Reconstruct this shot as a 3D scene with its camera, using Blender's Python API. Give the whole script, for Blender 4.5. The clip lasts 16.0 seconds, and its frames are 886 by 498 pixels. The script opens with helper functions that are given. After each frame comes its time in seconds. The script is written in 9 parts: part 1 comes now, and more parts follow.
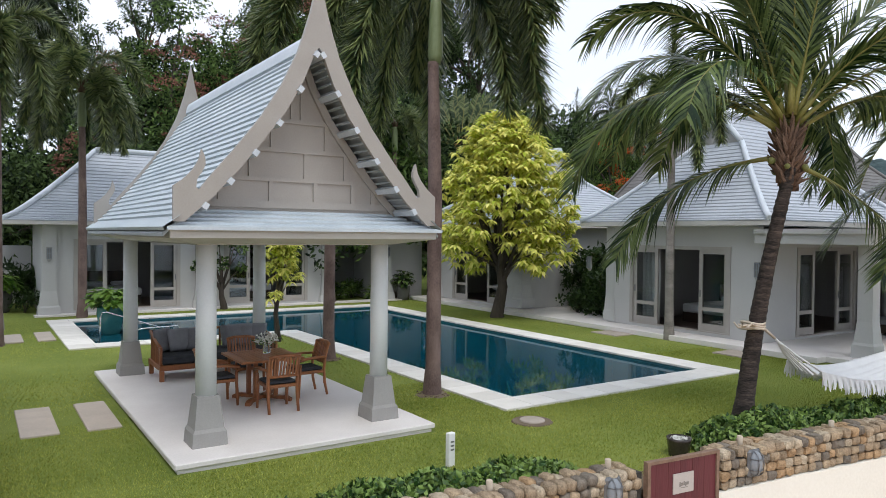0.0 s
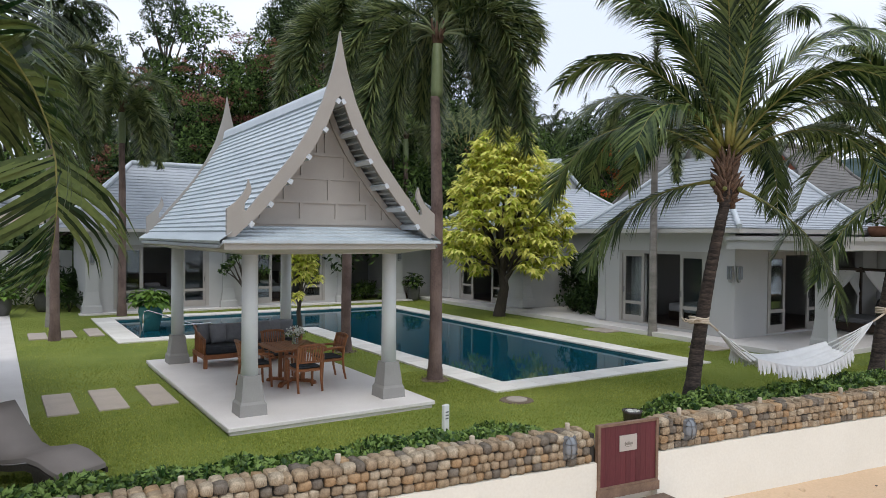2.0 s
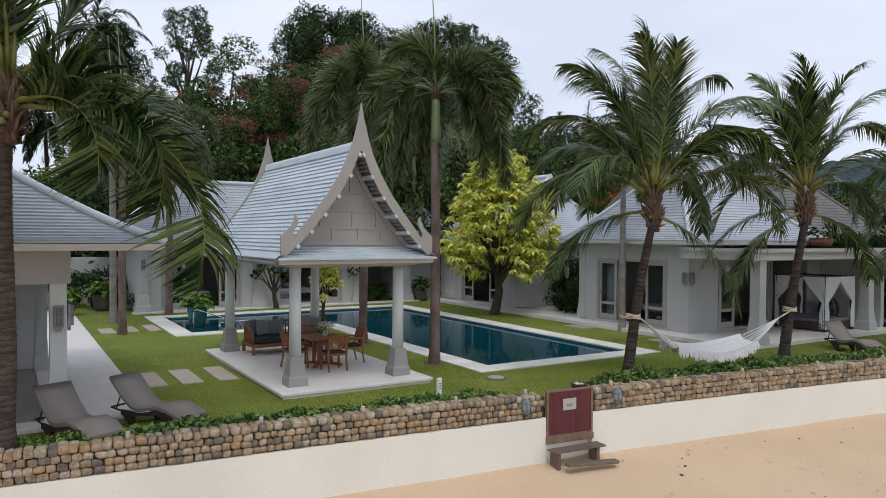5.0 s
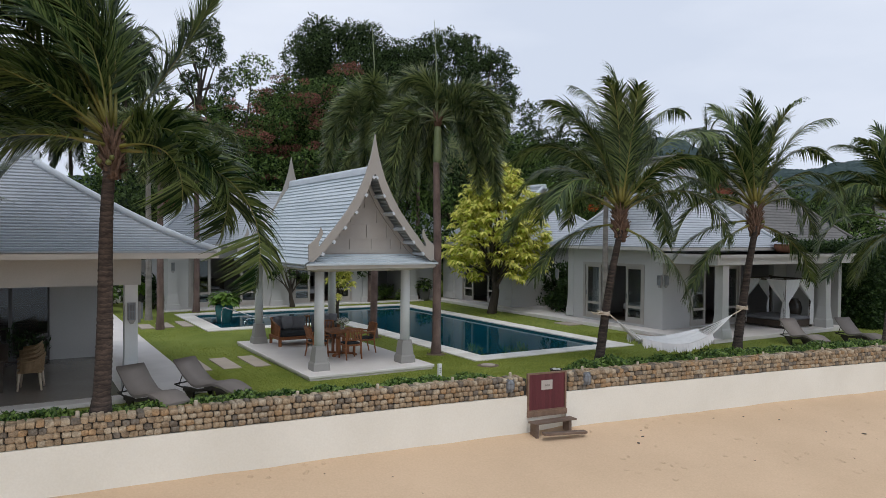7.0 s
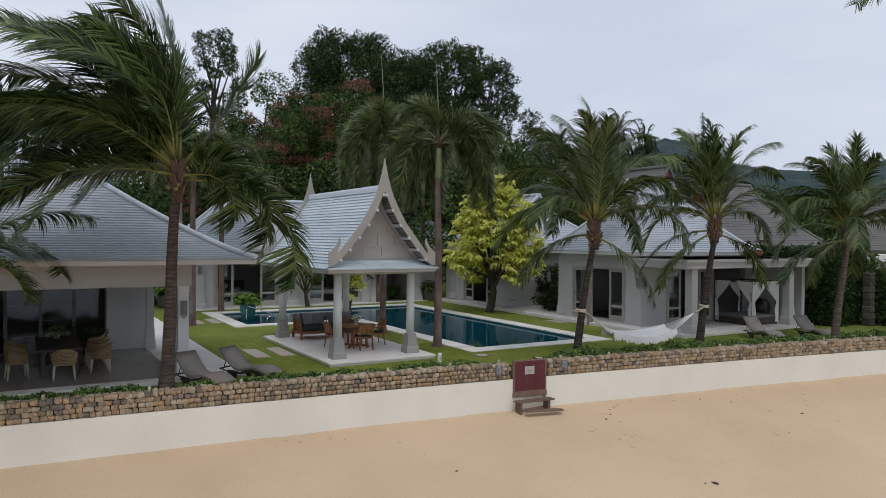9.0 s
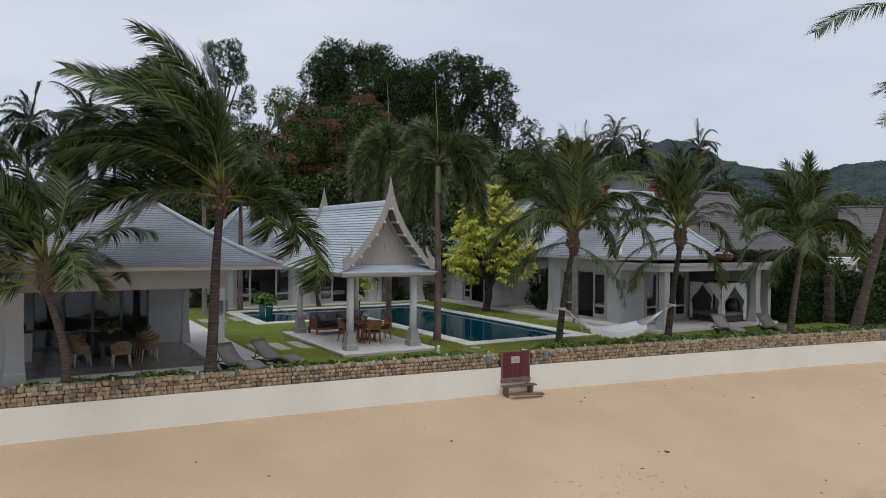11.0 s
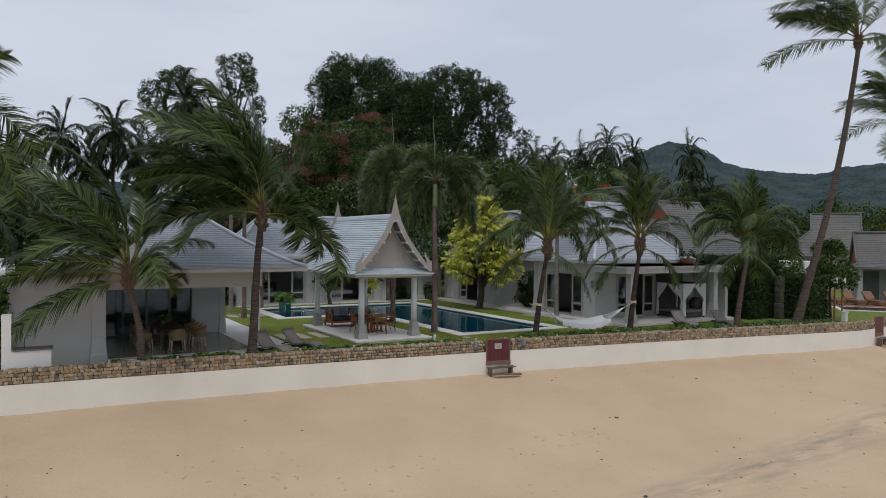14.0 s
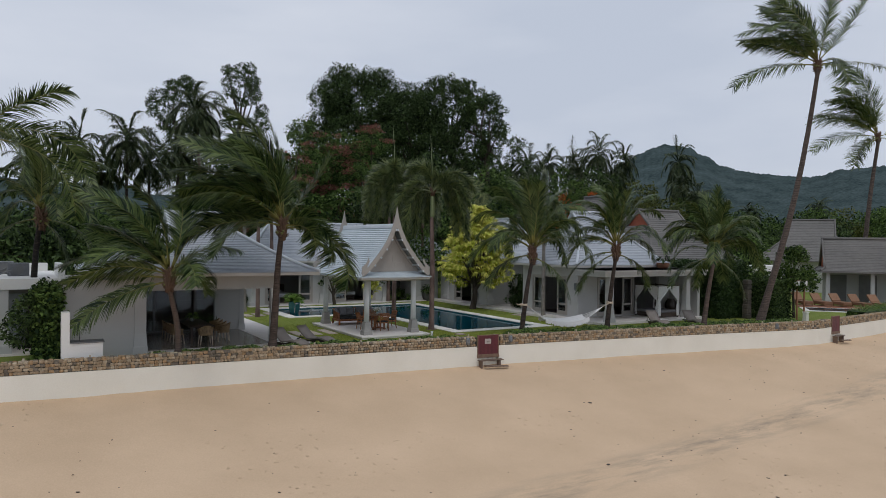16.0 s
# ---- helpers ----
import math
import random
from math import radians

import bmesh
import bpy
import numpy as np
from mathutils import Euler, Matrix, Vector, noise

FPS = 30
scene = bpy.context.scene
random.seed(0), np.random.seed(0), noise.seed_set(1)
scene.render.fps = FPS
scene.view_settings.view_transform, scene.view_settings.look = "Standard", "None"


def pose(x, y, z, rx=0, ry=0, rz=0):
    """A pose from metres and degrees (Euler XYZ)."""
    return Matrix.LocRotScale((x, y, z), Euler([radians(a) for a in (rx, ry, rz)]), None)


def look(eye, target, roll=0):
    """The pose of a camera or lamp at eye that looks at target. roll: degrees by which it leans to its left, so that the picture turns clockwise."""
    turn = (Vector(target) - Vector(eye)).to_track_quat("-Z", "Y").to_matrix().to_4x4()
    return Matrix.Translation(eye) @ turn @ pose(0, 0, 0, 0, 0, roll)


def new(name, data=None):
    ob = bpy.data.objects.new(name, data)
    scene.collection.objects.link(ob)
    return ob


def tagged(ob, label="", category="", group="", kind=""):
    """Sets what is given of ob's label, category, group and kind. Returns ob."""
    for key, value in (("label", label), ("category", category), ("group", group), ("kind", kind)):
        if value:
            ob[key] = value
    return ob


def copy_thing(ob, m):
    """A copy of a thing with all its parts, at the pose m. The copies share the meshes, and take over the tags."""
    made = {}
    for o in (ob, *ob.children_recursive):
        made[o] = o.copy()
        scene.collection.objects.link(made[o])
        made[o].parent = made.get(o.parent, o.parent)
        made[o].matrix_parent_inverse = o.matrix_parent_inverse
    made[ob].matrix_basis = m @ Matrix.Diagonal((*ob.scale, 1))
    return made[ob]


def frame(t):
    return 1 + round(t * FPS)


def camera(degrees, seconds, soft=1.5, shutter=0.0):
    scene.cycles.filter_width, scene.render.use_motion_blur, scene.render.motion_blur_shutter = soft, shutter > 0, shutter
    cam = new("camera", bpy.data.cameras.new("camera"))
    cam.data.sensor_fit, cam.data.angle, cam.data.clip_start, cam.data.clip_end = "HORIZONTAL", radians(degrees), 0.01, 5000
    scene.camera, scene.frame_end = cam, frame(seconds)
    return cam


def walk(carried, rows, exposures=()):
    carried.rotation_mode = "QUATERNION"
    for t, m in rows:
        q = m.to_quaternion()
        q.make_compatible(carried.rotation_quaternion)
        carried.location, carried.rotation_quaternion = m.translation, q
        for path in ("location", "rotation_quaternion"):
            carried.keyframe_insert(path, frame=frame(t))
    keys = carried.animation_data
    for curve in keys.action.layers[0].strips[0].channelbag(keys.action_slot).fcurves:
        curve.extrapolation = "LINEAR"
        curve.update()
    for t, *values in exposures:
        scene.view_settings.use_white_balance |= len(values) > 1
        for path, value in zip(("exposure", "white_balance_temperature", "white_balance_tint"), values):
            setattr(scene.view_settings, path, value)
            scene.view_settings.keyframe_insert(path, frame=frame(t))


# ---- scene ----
cam = camera(63.9, 16.0, soft=0.4)
PATH = [
    (0, (0.44, 1.692, 2.904), (1.541, 3.361, 2.864), 0.6),
    (0.5, (0.244, 1.224, 2.941), (1.326, 2.905, 2.902), 0.6),
    (1, (-0.045, 0.754, 2.986), (1.038, 2.435, 2.949), 0.5),
    (1.5, (-0.285, 0.246, 3.034), (0.789, 1.932, 2.996), 0.5),
    (2, (-0.562, -0.31, 3.07), (0.507, 1.379, 3.033), 0.5),
    (2.5, (-0.826, -0.847, 3.113), (0.238, 0.846, 3.079), 0.6),
    (3, (-1.121, -1.43, 3.169), (-0.064, 0.267, 3.135), 0.5),
    (3.5, (-1.422, -2.003, 3.222), (-0.37, -0.302, 3.189), 0.5),
    (4, (-1.766, -2.633, 3.283), (-0.716, -0.93, 3.251), 0.5),
    (6.3, (-3.36, -5.64, 3.654), (-2.327, -3.928, 3.613), 0.5),
    (6.5, (-3.523, -5.91, 3.665), (-2.49, -4.197, 3.627), 0.6),
    (7, (-3.954, -6.605, 3.697), (-2.92, -4.894, 3.662), 0.5),
    (7.5, (-4.333, -7.325, 3.758), (-3.303, -5.611, 3.724), 0.5),
    (8, (-4.739, -8.054, 3.816), (-3.712, -6.339, 3.782), 0.5),
    (8.5, (-5.125, -8.77, 3.872), (-4.101, -7.053, 3.839), 0.5),
    (9, (-5.501, -9.539, 3.918), (-4.481, -7.819, 3.887), 0.5),
    (9.2, (-5.658, -9.847, 3.927), (-4.64, -8.126, 3.899), 0.4),
    (11.3, (-7.352, -13.022, 4.212), (-6.341, -11.297, 4.183), 0.5),
    (11.5, (-7.513, -13.318, 4.223), (-6.501, -11.593, 4.195), 0.6),
    (12, (-7.907, -14.07, 4.263), (-6.895, -12.345, 4.236), 0.5),
    (12.5, (-8.267, -14.82, 4.307), (-7.256, -13.094, 4.28), 0.5),
    (13, (-8.674, -15.6, 4.342), (-7.664, -13.874, 4.317), 0.5),
    (13.5, (-9.08, -16.366, 4.377), (-8.071, -14.64, 4.353), 0.5),
    (14, (-9.49, -17.153, 4.417), (-8.482, -15.426, 4.393), 0.5),
    (14.5, (-9.916, -17.924, 4.467), (-8.907, -16.198, 4.443), 0.5),
    (15, (-10.39, -18.751, 4.527), (-9.38, -17.026, 4.503), 0.5),
    (15.5, (-10.873, -19.598, 4.596), (-9.86, -17.873, 4.574), 0.5),
    (16, (-11.395, -20.456, 4.675), (-10.379, -18.733, 4.656), 0.6),
]
walk(cam, [(t, look(eye, target, roll)) for t, eye, target, roll in PATH],
     exposures=[(0, 0.5), (1.5, 0.35), (3.5, 0.15), (7, -0.08), (9, -0.22), (12.5, -0.36), (16, -0.43)])

# ---- world, sun, exposure ----
SUN_EL, SUN_AZ = radians(62), radians(200)
world = bpy.data.worlds.new("sky")
scene.world = world
world.use_nodes = True
wn = world.node_tree
wn.nodes.clear()
w_out = wn.nodes.new("ShaderNodeOutputWorld")
w_bg = wn.nodes.new("ShaderNodeBackground")
w_sky = wn.nodes.new("ShaderNodeTexSky")
w_sky.sky_type, w_sky.sun_disc = "NISHITA", False
w_sky.sun_elevation, w_sky.sun_rotation = SUN_EL, SUN_AZ
w_sky.air_density, w_sky.dust_density = 1.0, 3.0
w_co = wn.nodes.new("ShaderNodeTexCoord")
w_map = wn.nodes.new("ShaderNodeMapping")
w_map.inputs["Scale"].default_value = (1.0, 1.0, 3.2)
w_noise = wn.nodes.new("ShaderNodeTexNoise")
w_noise.inputs["Scale"].default_value, w_noise.inputs["Detail"].default_value = 2.2, 5.0
w_ramp = wn.nodes.new("ShaderNodeValToRGB")
w_ramp.color_ramp.elements[0].position, w_ramp.color_ramp.elements[0].color = 0.34, (6.85, 7.55, 8.95, 1)
w_ramp.color_ramp.elements[1].position, w_ramp.color_ramp.elements[1].color = 0.66, (8.35, 8.9, 10.1, 1)
w_mix = wn.nodes.new("ShaderNodeMix")
w_mix.data_type = "RGBA"
w_mix.inputs[0].default_value = 0.93
w_bg.inputs["Strength"].default_value = 0.105
wn.links.new(w_co.outputs["Generated"], w_map.inputs["Vector"])
wn.links.new(w_map.outputs[0], w_noise.inputs["Vector"])
wn.links.new(w_noise.outputs["Fac"], w_ramp.inputs["Fac"])
wn.links.new(w_sky.outputs[0], w_mix.inputs[6])
wn.links.new(w_ramp.outputs[0], w_mix.inputs[7])
wn.links.new(w_mix.outputs[2], w_bg.inputs["Color"])
wn.links.new(w_bg.outputs[0], w_out.inputs[0])

sun = new("sun", bpy.data.lights.new("sun", "SUN"))
sun.data.energy, sun.data.angle, sun.data.color = 0.9, radians(25), (1.0, 0.97, 0.92)
sun.rotation_euler = (radians(90) - SUN_EL, 0, radians(180) - SUN_AZ)


# ---- materials ----
def surface(name, dark, light, scale=3.0, rough=0.7, bump=0.15, grain=60.0, metal=0.0, vary=0.0, stretch=(1, 1, 1), spec=0.5,
            island=0.0, through_light=0.0, big=0.6):
    """A two-scale noise material: dark and light base colours, grain relief, variation from object to object or island to island."""
    m = bpy.data.materials.new(name)
    m.use_nodes = True
    nt = m.node_tree
    bsdf = nt.nodes["Principled BSDF"]
    co = nt.nodes.new("ShaderNodeTexCoord")
    mp = nt.nodes.new("ShaderNodeMapping")
    mp.inputs["Scale"].default_value = stretch
    n1, n2 = nt.nodes.new("ShaderNodeTexNoise"), nt.nodes.new("ShaderNodeTexNoise")
    n1.inputs["Scale"].default_value, n1.inputs["Detail"].default_value = scale, 4.0
    n2.inputs["Scale"].default_value, n2.inputs["Detail"].default_value = grain, 3.0
    nt.links.new(co.outputs["Object"], mp.inputs["Vector"])
    nt.links.new(mp.outputs[0], n1.inputs["Vector"])
    nt.links.new(mp.outputs[0], n2.inputs["Vector"])
    add = nt.nodes.new("ShaderNodeMath")
    add.operation = "MULTIPLY_ADD"
    add.inputs[1].default_value = big
    nt.links.new(n1.outputs["Fac"], add.inputs[0])
    part2 = nt.nodes.new("ShaderNodeMath")
    part2.operation = "MULTIPLY"
    part2.inputs[1].default_value = 1.0 - big
    nt.links.new(n2.outputs["Fac"], part2.inputs[0])
    nt.links.new(part2.outputs[0], add.inputs[2])
    fac = add.outputs[0]
    rnd = None
    if vary or island:
        src = nt.nodes.new("ShaderNodeObjectInfo").outputs["Random"] if vary else nt.nodes.new("ShaderNodeNewGeometry").outputs["Random Per Island"]
        rnd = nt.nodes.new("ShaderNodeMath")
        rnd.operation = "MULTIPLY_ADD"
        rnd.inputs[1].default_value = vary or island
        nt.links.new(src, rnd.inputs[0])
        sub = nt.nodes.new("ShaderNodeMath")
        sub.operation = "SUBTRACT"
        sub.inputs[1].default_value = 0.5 * (vary or island)
        nt.links.new(fac, sub.inputs[0])
        nt.links.new(sub.outputs[0], rnd.inputs[2])
        fac = rnd.outputs[0]
    ramp = nt.nodes.new("ShaderNodeValToRGB")
    ramp.color_ramp.elements[0].position, ramp.color_ramp.elements[0].color = 0.28, (*dark, 1)
    ramp.color_ramp.elements[1].position, ramp.color_ramp.elements[1].color = 0.72, (*light, 1)
    nt.links.new(fac, ramp.inputs["Fac"])
    nt.links.new(ramp.outputs[0], bsdf.inputs["Base Color"])
    bsdf.inputs["Roughness"].default_value, bsdf.inputs["Metallic"].default_value = rough, metal
    bsdf.inputs["Specular IOR Level"].default_value = spec
    if bump:
        bp = nt.nodes.new("ShaderNodeBump")
        bp.inputs["Strength"].default_value, bp.inputs["Distance"].default_value = bump, 0.02
        nt.links.new(n2.outputs["Fac"], bp.inputs["Height"])
        nt.links.new(bp.outputs[0], bsdf.inputs["Normal"])
    if through_light:
        tl = nt.nodes.new("ShaderNodeBsdfTranslucent")
        nt.links.new(ramp.outputs[0], tl.inputs["Color"])
        mx = nt.nodes.new("ShaderNodeMixShader")
        mx.inputs[0].default_value = through_light
        nt.links.new(bsdf.outputs[0], mx.inputs[1])
        nt.links.new(tl.outputs[0], mx.inputs[2])
        nt.links.new(mx.outputs[0], nt.nodes["Material Output"].inputs[0])
    return m


M = {}
M["lawn"] = surface("lawn", (0.10, 0.15, 0.028), (0.27, 0.305, 0.08), 0.7, 0.95, 0.5, 70, big=0.5, spec=0.1)
M["blade"] = surface("grass_blade", (0.185, 0.245, 0.040), (0.455, 0.475, 0.118), 0.55, 0.9, 0, 9, island=0.35, through_light=0.25, spec=0.12)
M["earth"] = surface("forest_floor", (0.02, 0.03, 0.012), (0.05, 0.07, 0.02), 0.3, 0.95, 0.4, 6)
M["soil"] = surface("bare_soil", (0.10, 0.075, 0.05), (0.2, 0.15, 0.1), 4, 0.95, 0.5, 40)
M["white_wall"] = surface("white_render", (0.70, 0.69, 0.66), (0.80, 0.79, 0.765), 0.8, 0.85, 0.08, 40)
M["wall_paint"] = surface("pale_grey_white_paint", (0.43, 0.425, 0.412), (0.52, 0.515, 0.50), 0.5, 0.8, 0.08, 35)
M["sea_wall"] = surface("cream_wall_paint", (0.76, 0.725, 0.63), (0.87, 0.84, 0.75), 0.7, 0.85, 0.1, 25)
M["taupe"] = surface("taupe_paint", (0.33, 0.305, 0.275), (0.40, 0.375, 0.34), 2.0, 0.6, 0.05, 50)
M["taupe_dark"] = surface("grey_taupe_paint", (0.27, 0.26, 0.245), (0.34, 0.33, 0.31), 2.0, 0.65, 0.06, 50)
M["beam"] = surface("warm_grey_paint", (0.48, 0.46, 0.42), (0.56, 0.54, 0.50), 1.2, 0.65, 0.05, 50)
M["column"] = surface("grey_white_paint", (0.60, 0.62, 0.61), (0.70, 0.71, 0.70), 1.5, 0.6, 0.04, 40)
M["tile_white"] = surface("pale_roof_tile", (0.42, 0.485, 0.525), (0.58, 0.635, 0.67), 1.6, 0.45, 0.12, 30, vary=0.2, stretch=(1, 0.35, 1))
M["roof_white"] = surface("pale_grey_roof_tile", (0.315, 0.345, 0.38), (0.48, 0.51, 0.555), 1.1, 0.5, 0.15, 14, stretch=(0.35, 0.35, 1))
M["roof_grey"] = surface("weathered_grey_roof", (0.105, 0.10, 0.094), (0.20, 0.19, 0.178), 1.0, 0.75, 0.2, 10, stretch=(0.4, 0.4, 1))
M["ridge"] = surface("pale_ridge_cap", (0.50, 0.55, 0.60), (0.62, 0.66, 0.70), 2, 0.5, 0.05, 30)
M["lead"] = surface("dark_grey_fascia", (0.12, 0.12, 0.12), (0.18, 0.18, 0.175), 2, 0.6, 0.05, 30)
M["slat"] = surface("grey_soffit_slat", (0.30, 0.33, 0.34), (0.42, 0.45, 0.46), 3, 0.6, 0.05, 40)
M["red_wood"] = surface("red_brown_gable", (0.26, 0.06, 0.03), (0.36, 0.10, 0.05), 3, 0.6, 0.1, 30)
M["slab"] = surface("pale_stone_paving", (0.66, 0.62, 0.59), (0.80, 0.76, 0.73), 1.6, 0.55, 0.06, 40)
M["coping"] = surface("cream_stone_coping", (0.66, 0.63, 0.57), (0.80, 0.77, 0.71), 2.5, 0.7, 0.1, 30, vary=0.35)
M["stepping"] = surface("beige_stepping_stone", (0.37, 0.315, 0.265), (0.50, 0.43, 0.365), 2.2, 0.8, 0.15, 40, vary=0.25)
M["terrace"] = surface("polished_grey_terrace", (0.215, 0.19, 0.165), (0.29, 0.262, 0.23), 0.9, 0.16, 0.02, 20)
M["sand"] = surface("beach_sand", (0.565, 0.408, 0.268), (0.705, 0.518, 0.352), 0.35, 0.95, 0.22, 22, big=0.6, spec=0.1)
# footprints and wind ripples on the sand
_sn = M["sand"].node_tree
_v, _b2, _c2 = _sn.nodes.new("ShaderNodeTexVoronoi"), _sn.nodes.new("ShaderNodeBump"), _sn.nodes.new("ShaderNodeTexCoord")
_m2, _n2, _r2 = _sn.nodes.new("ShaderNodeMix"), _sn.nodes.new("ShaderNodeTexNoise"), _sn.nodes.new("ShaderNodeValToRGB")
_v.feature, _v.inputs["Scale"].default_value, _v.inputs["Randomness"].default_value = "SMOOTH_F1", 1.5, 1.0
_n2.inputs["Scale"].default_value, _n2.inputs["Detail"].default_value, _n2.inputs["Roughness"].default_value = 2.6, 8.0, 0.72
_m2.inputs[0].default_value = 0.45
_b2.inputs["Strength"].default_value, _b2.inputs["Distance"].default_value = 0.55, 0.10
_sn.links.new(_c2.outputs["Object"], _v.inputs["Vector"])
_sn.links.new(_c2.outputs["Object"], _n2.inputs["Vector"])
_sn.links.new(_n2.outputs["Fac"], _m2.inputs[2])
_sn.links.new(_v.outputs["Distance"], _m2.inputs[3])
_sn.links.new(_m2.outputs[0], _b2.inputs["Height"])
_sn.links.new(_sn.nodes["Principled BSDF"].inputs["Normal"].links[0].from_socket, _b2.inputs["Normal"])
_sn.links.new(_b2.outputs[0], _sn.nodes["Principled BSDF"].inputs["Normal"])
# sparse trodden hollows
_vf, _vr, _nf, _b4 = _sn.nodes.new("ShaderNodeTexVoronoi"), _sn.nodes.new("ShaderNodeMapRange"), _sn.nodes.new("ShaderNodeMapRange"), _sn.nodes.new("ShaderNodeBump")
_vn, _vm = _sn.nodes.new("ShaderNodeTexNoise"), _sn.nodes.new("ShaderNodeMath")
_vf.inputs["Scale"].default_value = 3.1
_vd, _va = _sn.nodes.new("ShaderNodeTexNoise"), _sn.nodes.new("ShaderNodeVectorMath")
_vd.inputs["Scale"].default_value, _vd.inputs["Detail"].default_value = 5.0, 3.0
_va.operation = "MULTIPLY_ADD"
_va.inputs[1].default_value = (0.22, 0.22, 0.0)
_sn.links.new(_c2.outputs["Object"], _vd.inputs["Vector"])
_sn.links.new(_vd.outputs["Color"], _va.inputs[0])
_sn.links.new(_c2.outputs["Object"], _va.inputs[2])
_sn.links.new(_va.outputs[0], _vf.inputs["Vector"])
_vr.inputs["From Min"].default_value, _vr.inputs["From Max"].default_value, _vr.inputs["To Min"].default_value, _vr.inputs["To Max"].default_value = 0.04, 0.20, 0.0, 1.0
_sn.links.new(_vf.outputs["Distance"], _vr.inputs["Value"])
_vn.inputs["Scale"].default_value, _vn.inputs["Detail"].default_value = 0.22, 3.0
_sn.links.new(_c2.outputs["Object"], _vn.inputs["Vector"])
_nf.inputs["From Min"].default_value, _nf.inputs["From Max"].default_value = 0.60, 0.50
_sn.links.new(_vn.outputs["Fac"], _nf.inputs["Value"])
_vm.operation = "MAXIMUM"
_sn.links.new(_vr.outputs[0], _vm.inputs[0])
_sn.links.new(_nf.outputs[0], _vm.inputs[1])
_b4.inputs["Strength"].default_value, _b4.inputs["Distance"].default_value = 0.8, 0.05
_sn.links.new(_vm.outputs[0], _b4.inputs["Height"])
_sn.links.new(_b2.outputs[0], _b4.inputs["Normal"])
_sn.links.new(_b4.outputs[0], _sn.nodes["Principled BSDF"].inputs["Normal"])
# a streak of dark wet grit along the shore, and paler and darker drifts
_sx, _cm, _ns = _sn.nodes.new("ShaderNodeSeparateXYZ"), _sn.nodes.new("ShaderNodeMath"), _sn.nodes.new("ShaderNodeTexNoise")
_mp, _bd, _ml, _dk = _sn.nodes.new("ShaderNodeMapping"), _sn.nodes.new("ShaderNodeMapRange"), _sn.nodes.new("ShaderNodeMath"), _sn.nodes.new("ShaderNodeMix")
_nr = _sn.nodes.new("ShaderNodeMapRange")
_sn.links.new(_c2.outputs["Object"], _sx.inputs[0])
_cm.operation = "MULTIPLY_ADD"
_cm.inputs[1].default_value = -0.112
_sn.links.new(_sx.outputs["X"], _cm.inputs[0])
_sn.links.new(_sx.outputs["Y"], _cm.inputs[2])
_bd.inputs["From Min"].default_value, _bd.inputs["From Max"].default_value = -5.6, -4.3
_bd2 = _sn.nodes.new("ShaderNodeMapRange")
_bd2.inputs["From Min"].default_value, _bd2.inputs["From Max"].default_value = -3.1, -4.2
_sn.links.new(_cm.outputs[0], _bd.inputs["Value"])
_sn.links.new(_cm.outputs[0], _bd2.inputs["Value"])
_mp.inputs["Scale"].default_value, _mp.inputs["Rotation"].default_value = (0.55, 2.6, 1.0), (0, 0, -0.11)
_sn.links.new(_c2.outputs["Object"], _mp.inputs["Vector"])
_sn.links.new(_mp.outputs[0], _ns.inputs["Vector"])
_ns.inputs["Scale"].default_value, _ns.inputs["Detail"].default_value, _ns.inputs["Roughness"].default_value = 0.9, 7.0, 0.65
_nr.inputs["From Min"].default_value, _nr.inputs["From Max"].default_value = 0.42, 0.72
_sn.links.new(_ns.outputs["Fac"], _nr.inputs["Value"])
_ml.operation = "MULTIPLY"
_sn.links.new(_bd.outputs[0], _ml.inputs[0])
_sn.links.new(_bd2.outputs[0], _ml.inputs[1])
_m3 = _sn.nodes.new("ShaderNodeMath")
_m3.operation = "MULTIPLY"
_sn.links.new(_ml.outputs[0], _m3.inputs[0])
_sn.links.new(_nr.outputs[0], _m3.inputs[1])
_dk.data_type = "RGBA"
_sn.links.new(_m3.outputs[0], _dk.inputs[0])
_sn.links.new(_sn.nodes["Principled BSDF"].inputs["Base Color"].links[0].from_socket, _dk.inputs[6])
_dk.inputs[7].default_value = (0.33, 0.265, 0.20, 1)
_sn.links.new(_dk.outputs[2], _sn.nodes["Principled BSDF"].inputs["Base Color"])
M["sea"] = surface("sea_water", (0.03, 0.07, 0.08), (0.05, 0.10, 0.11), 0.2, 0.1, 0.4, 1.0)
M["pool_tile"] = surface("teal_pool_tile", (0.008, 0.07, 0.085), (0.012, 0.095, 0.11), 4, 0.3, 0.05, 40)
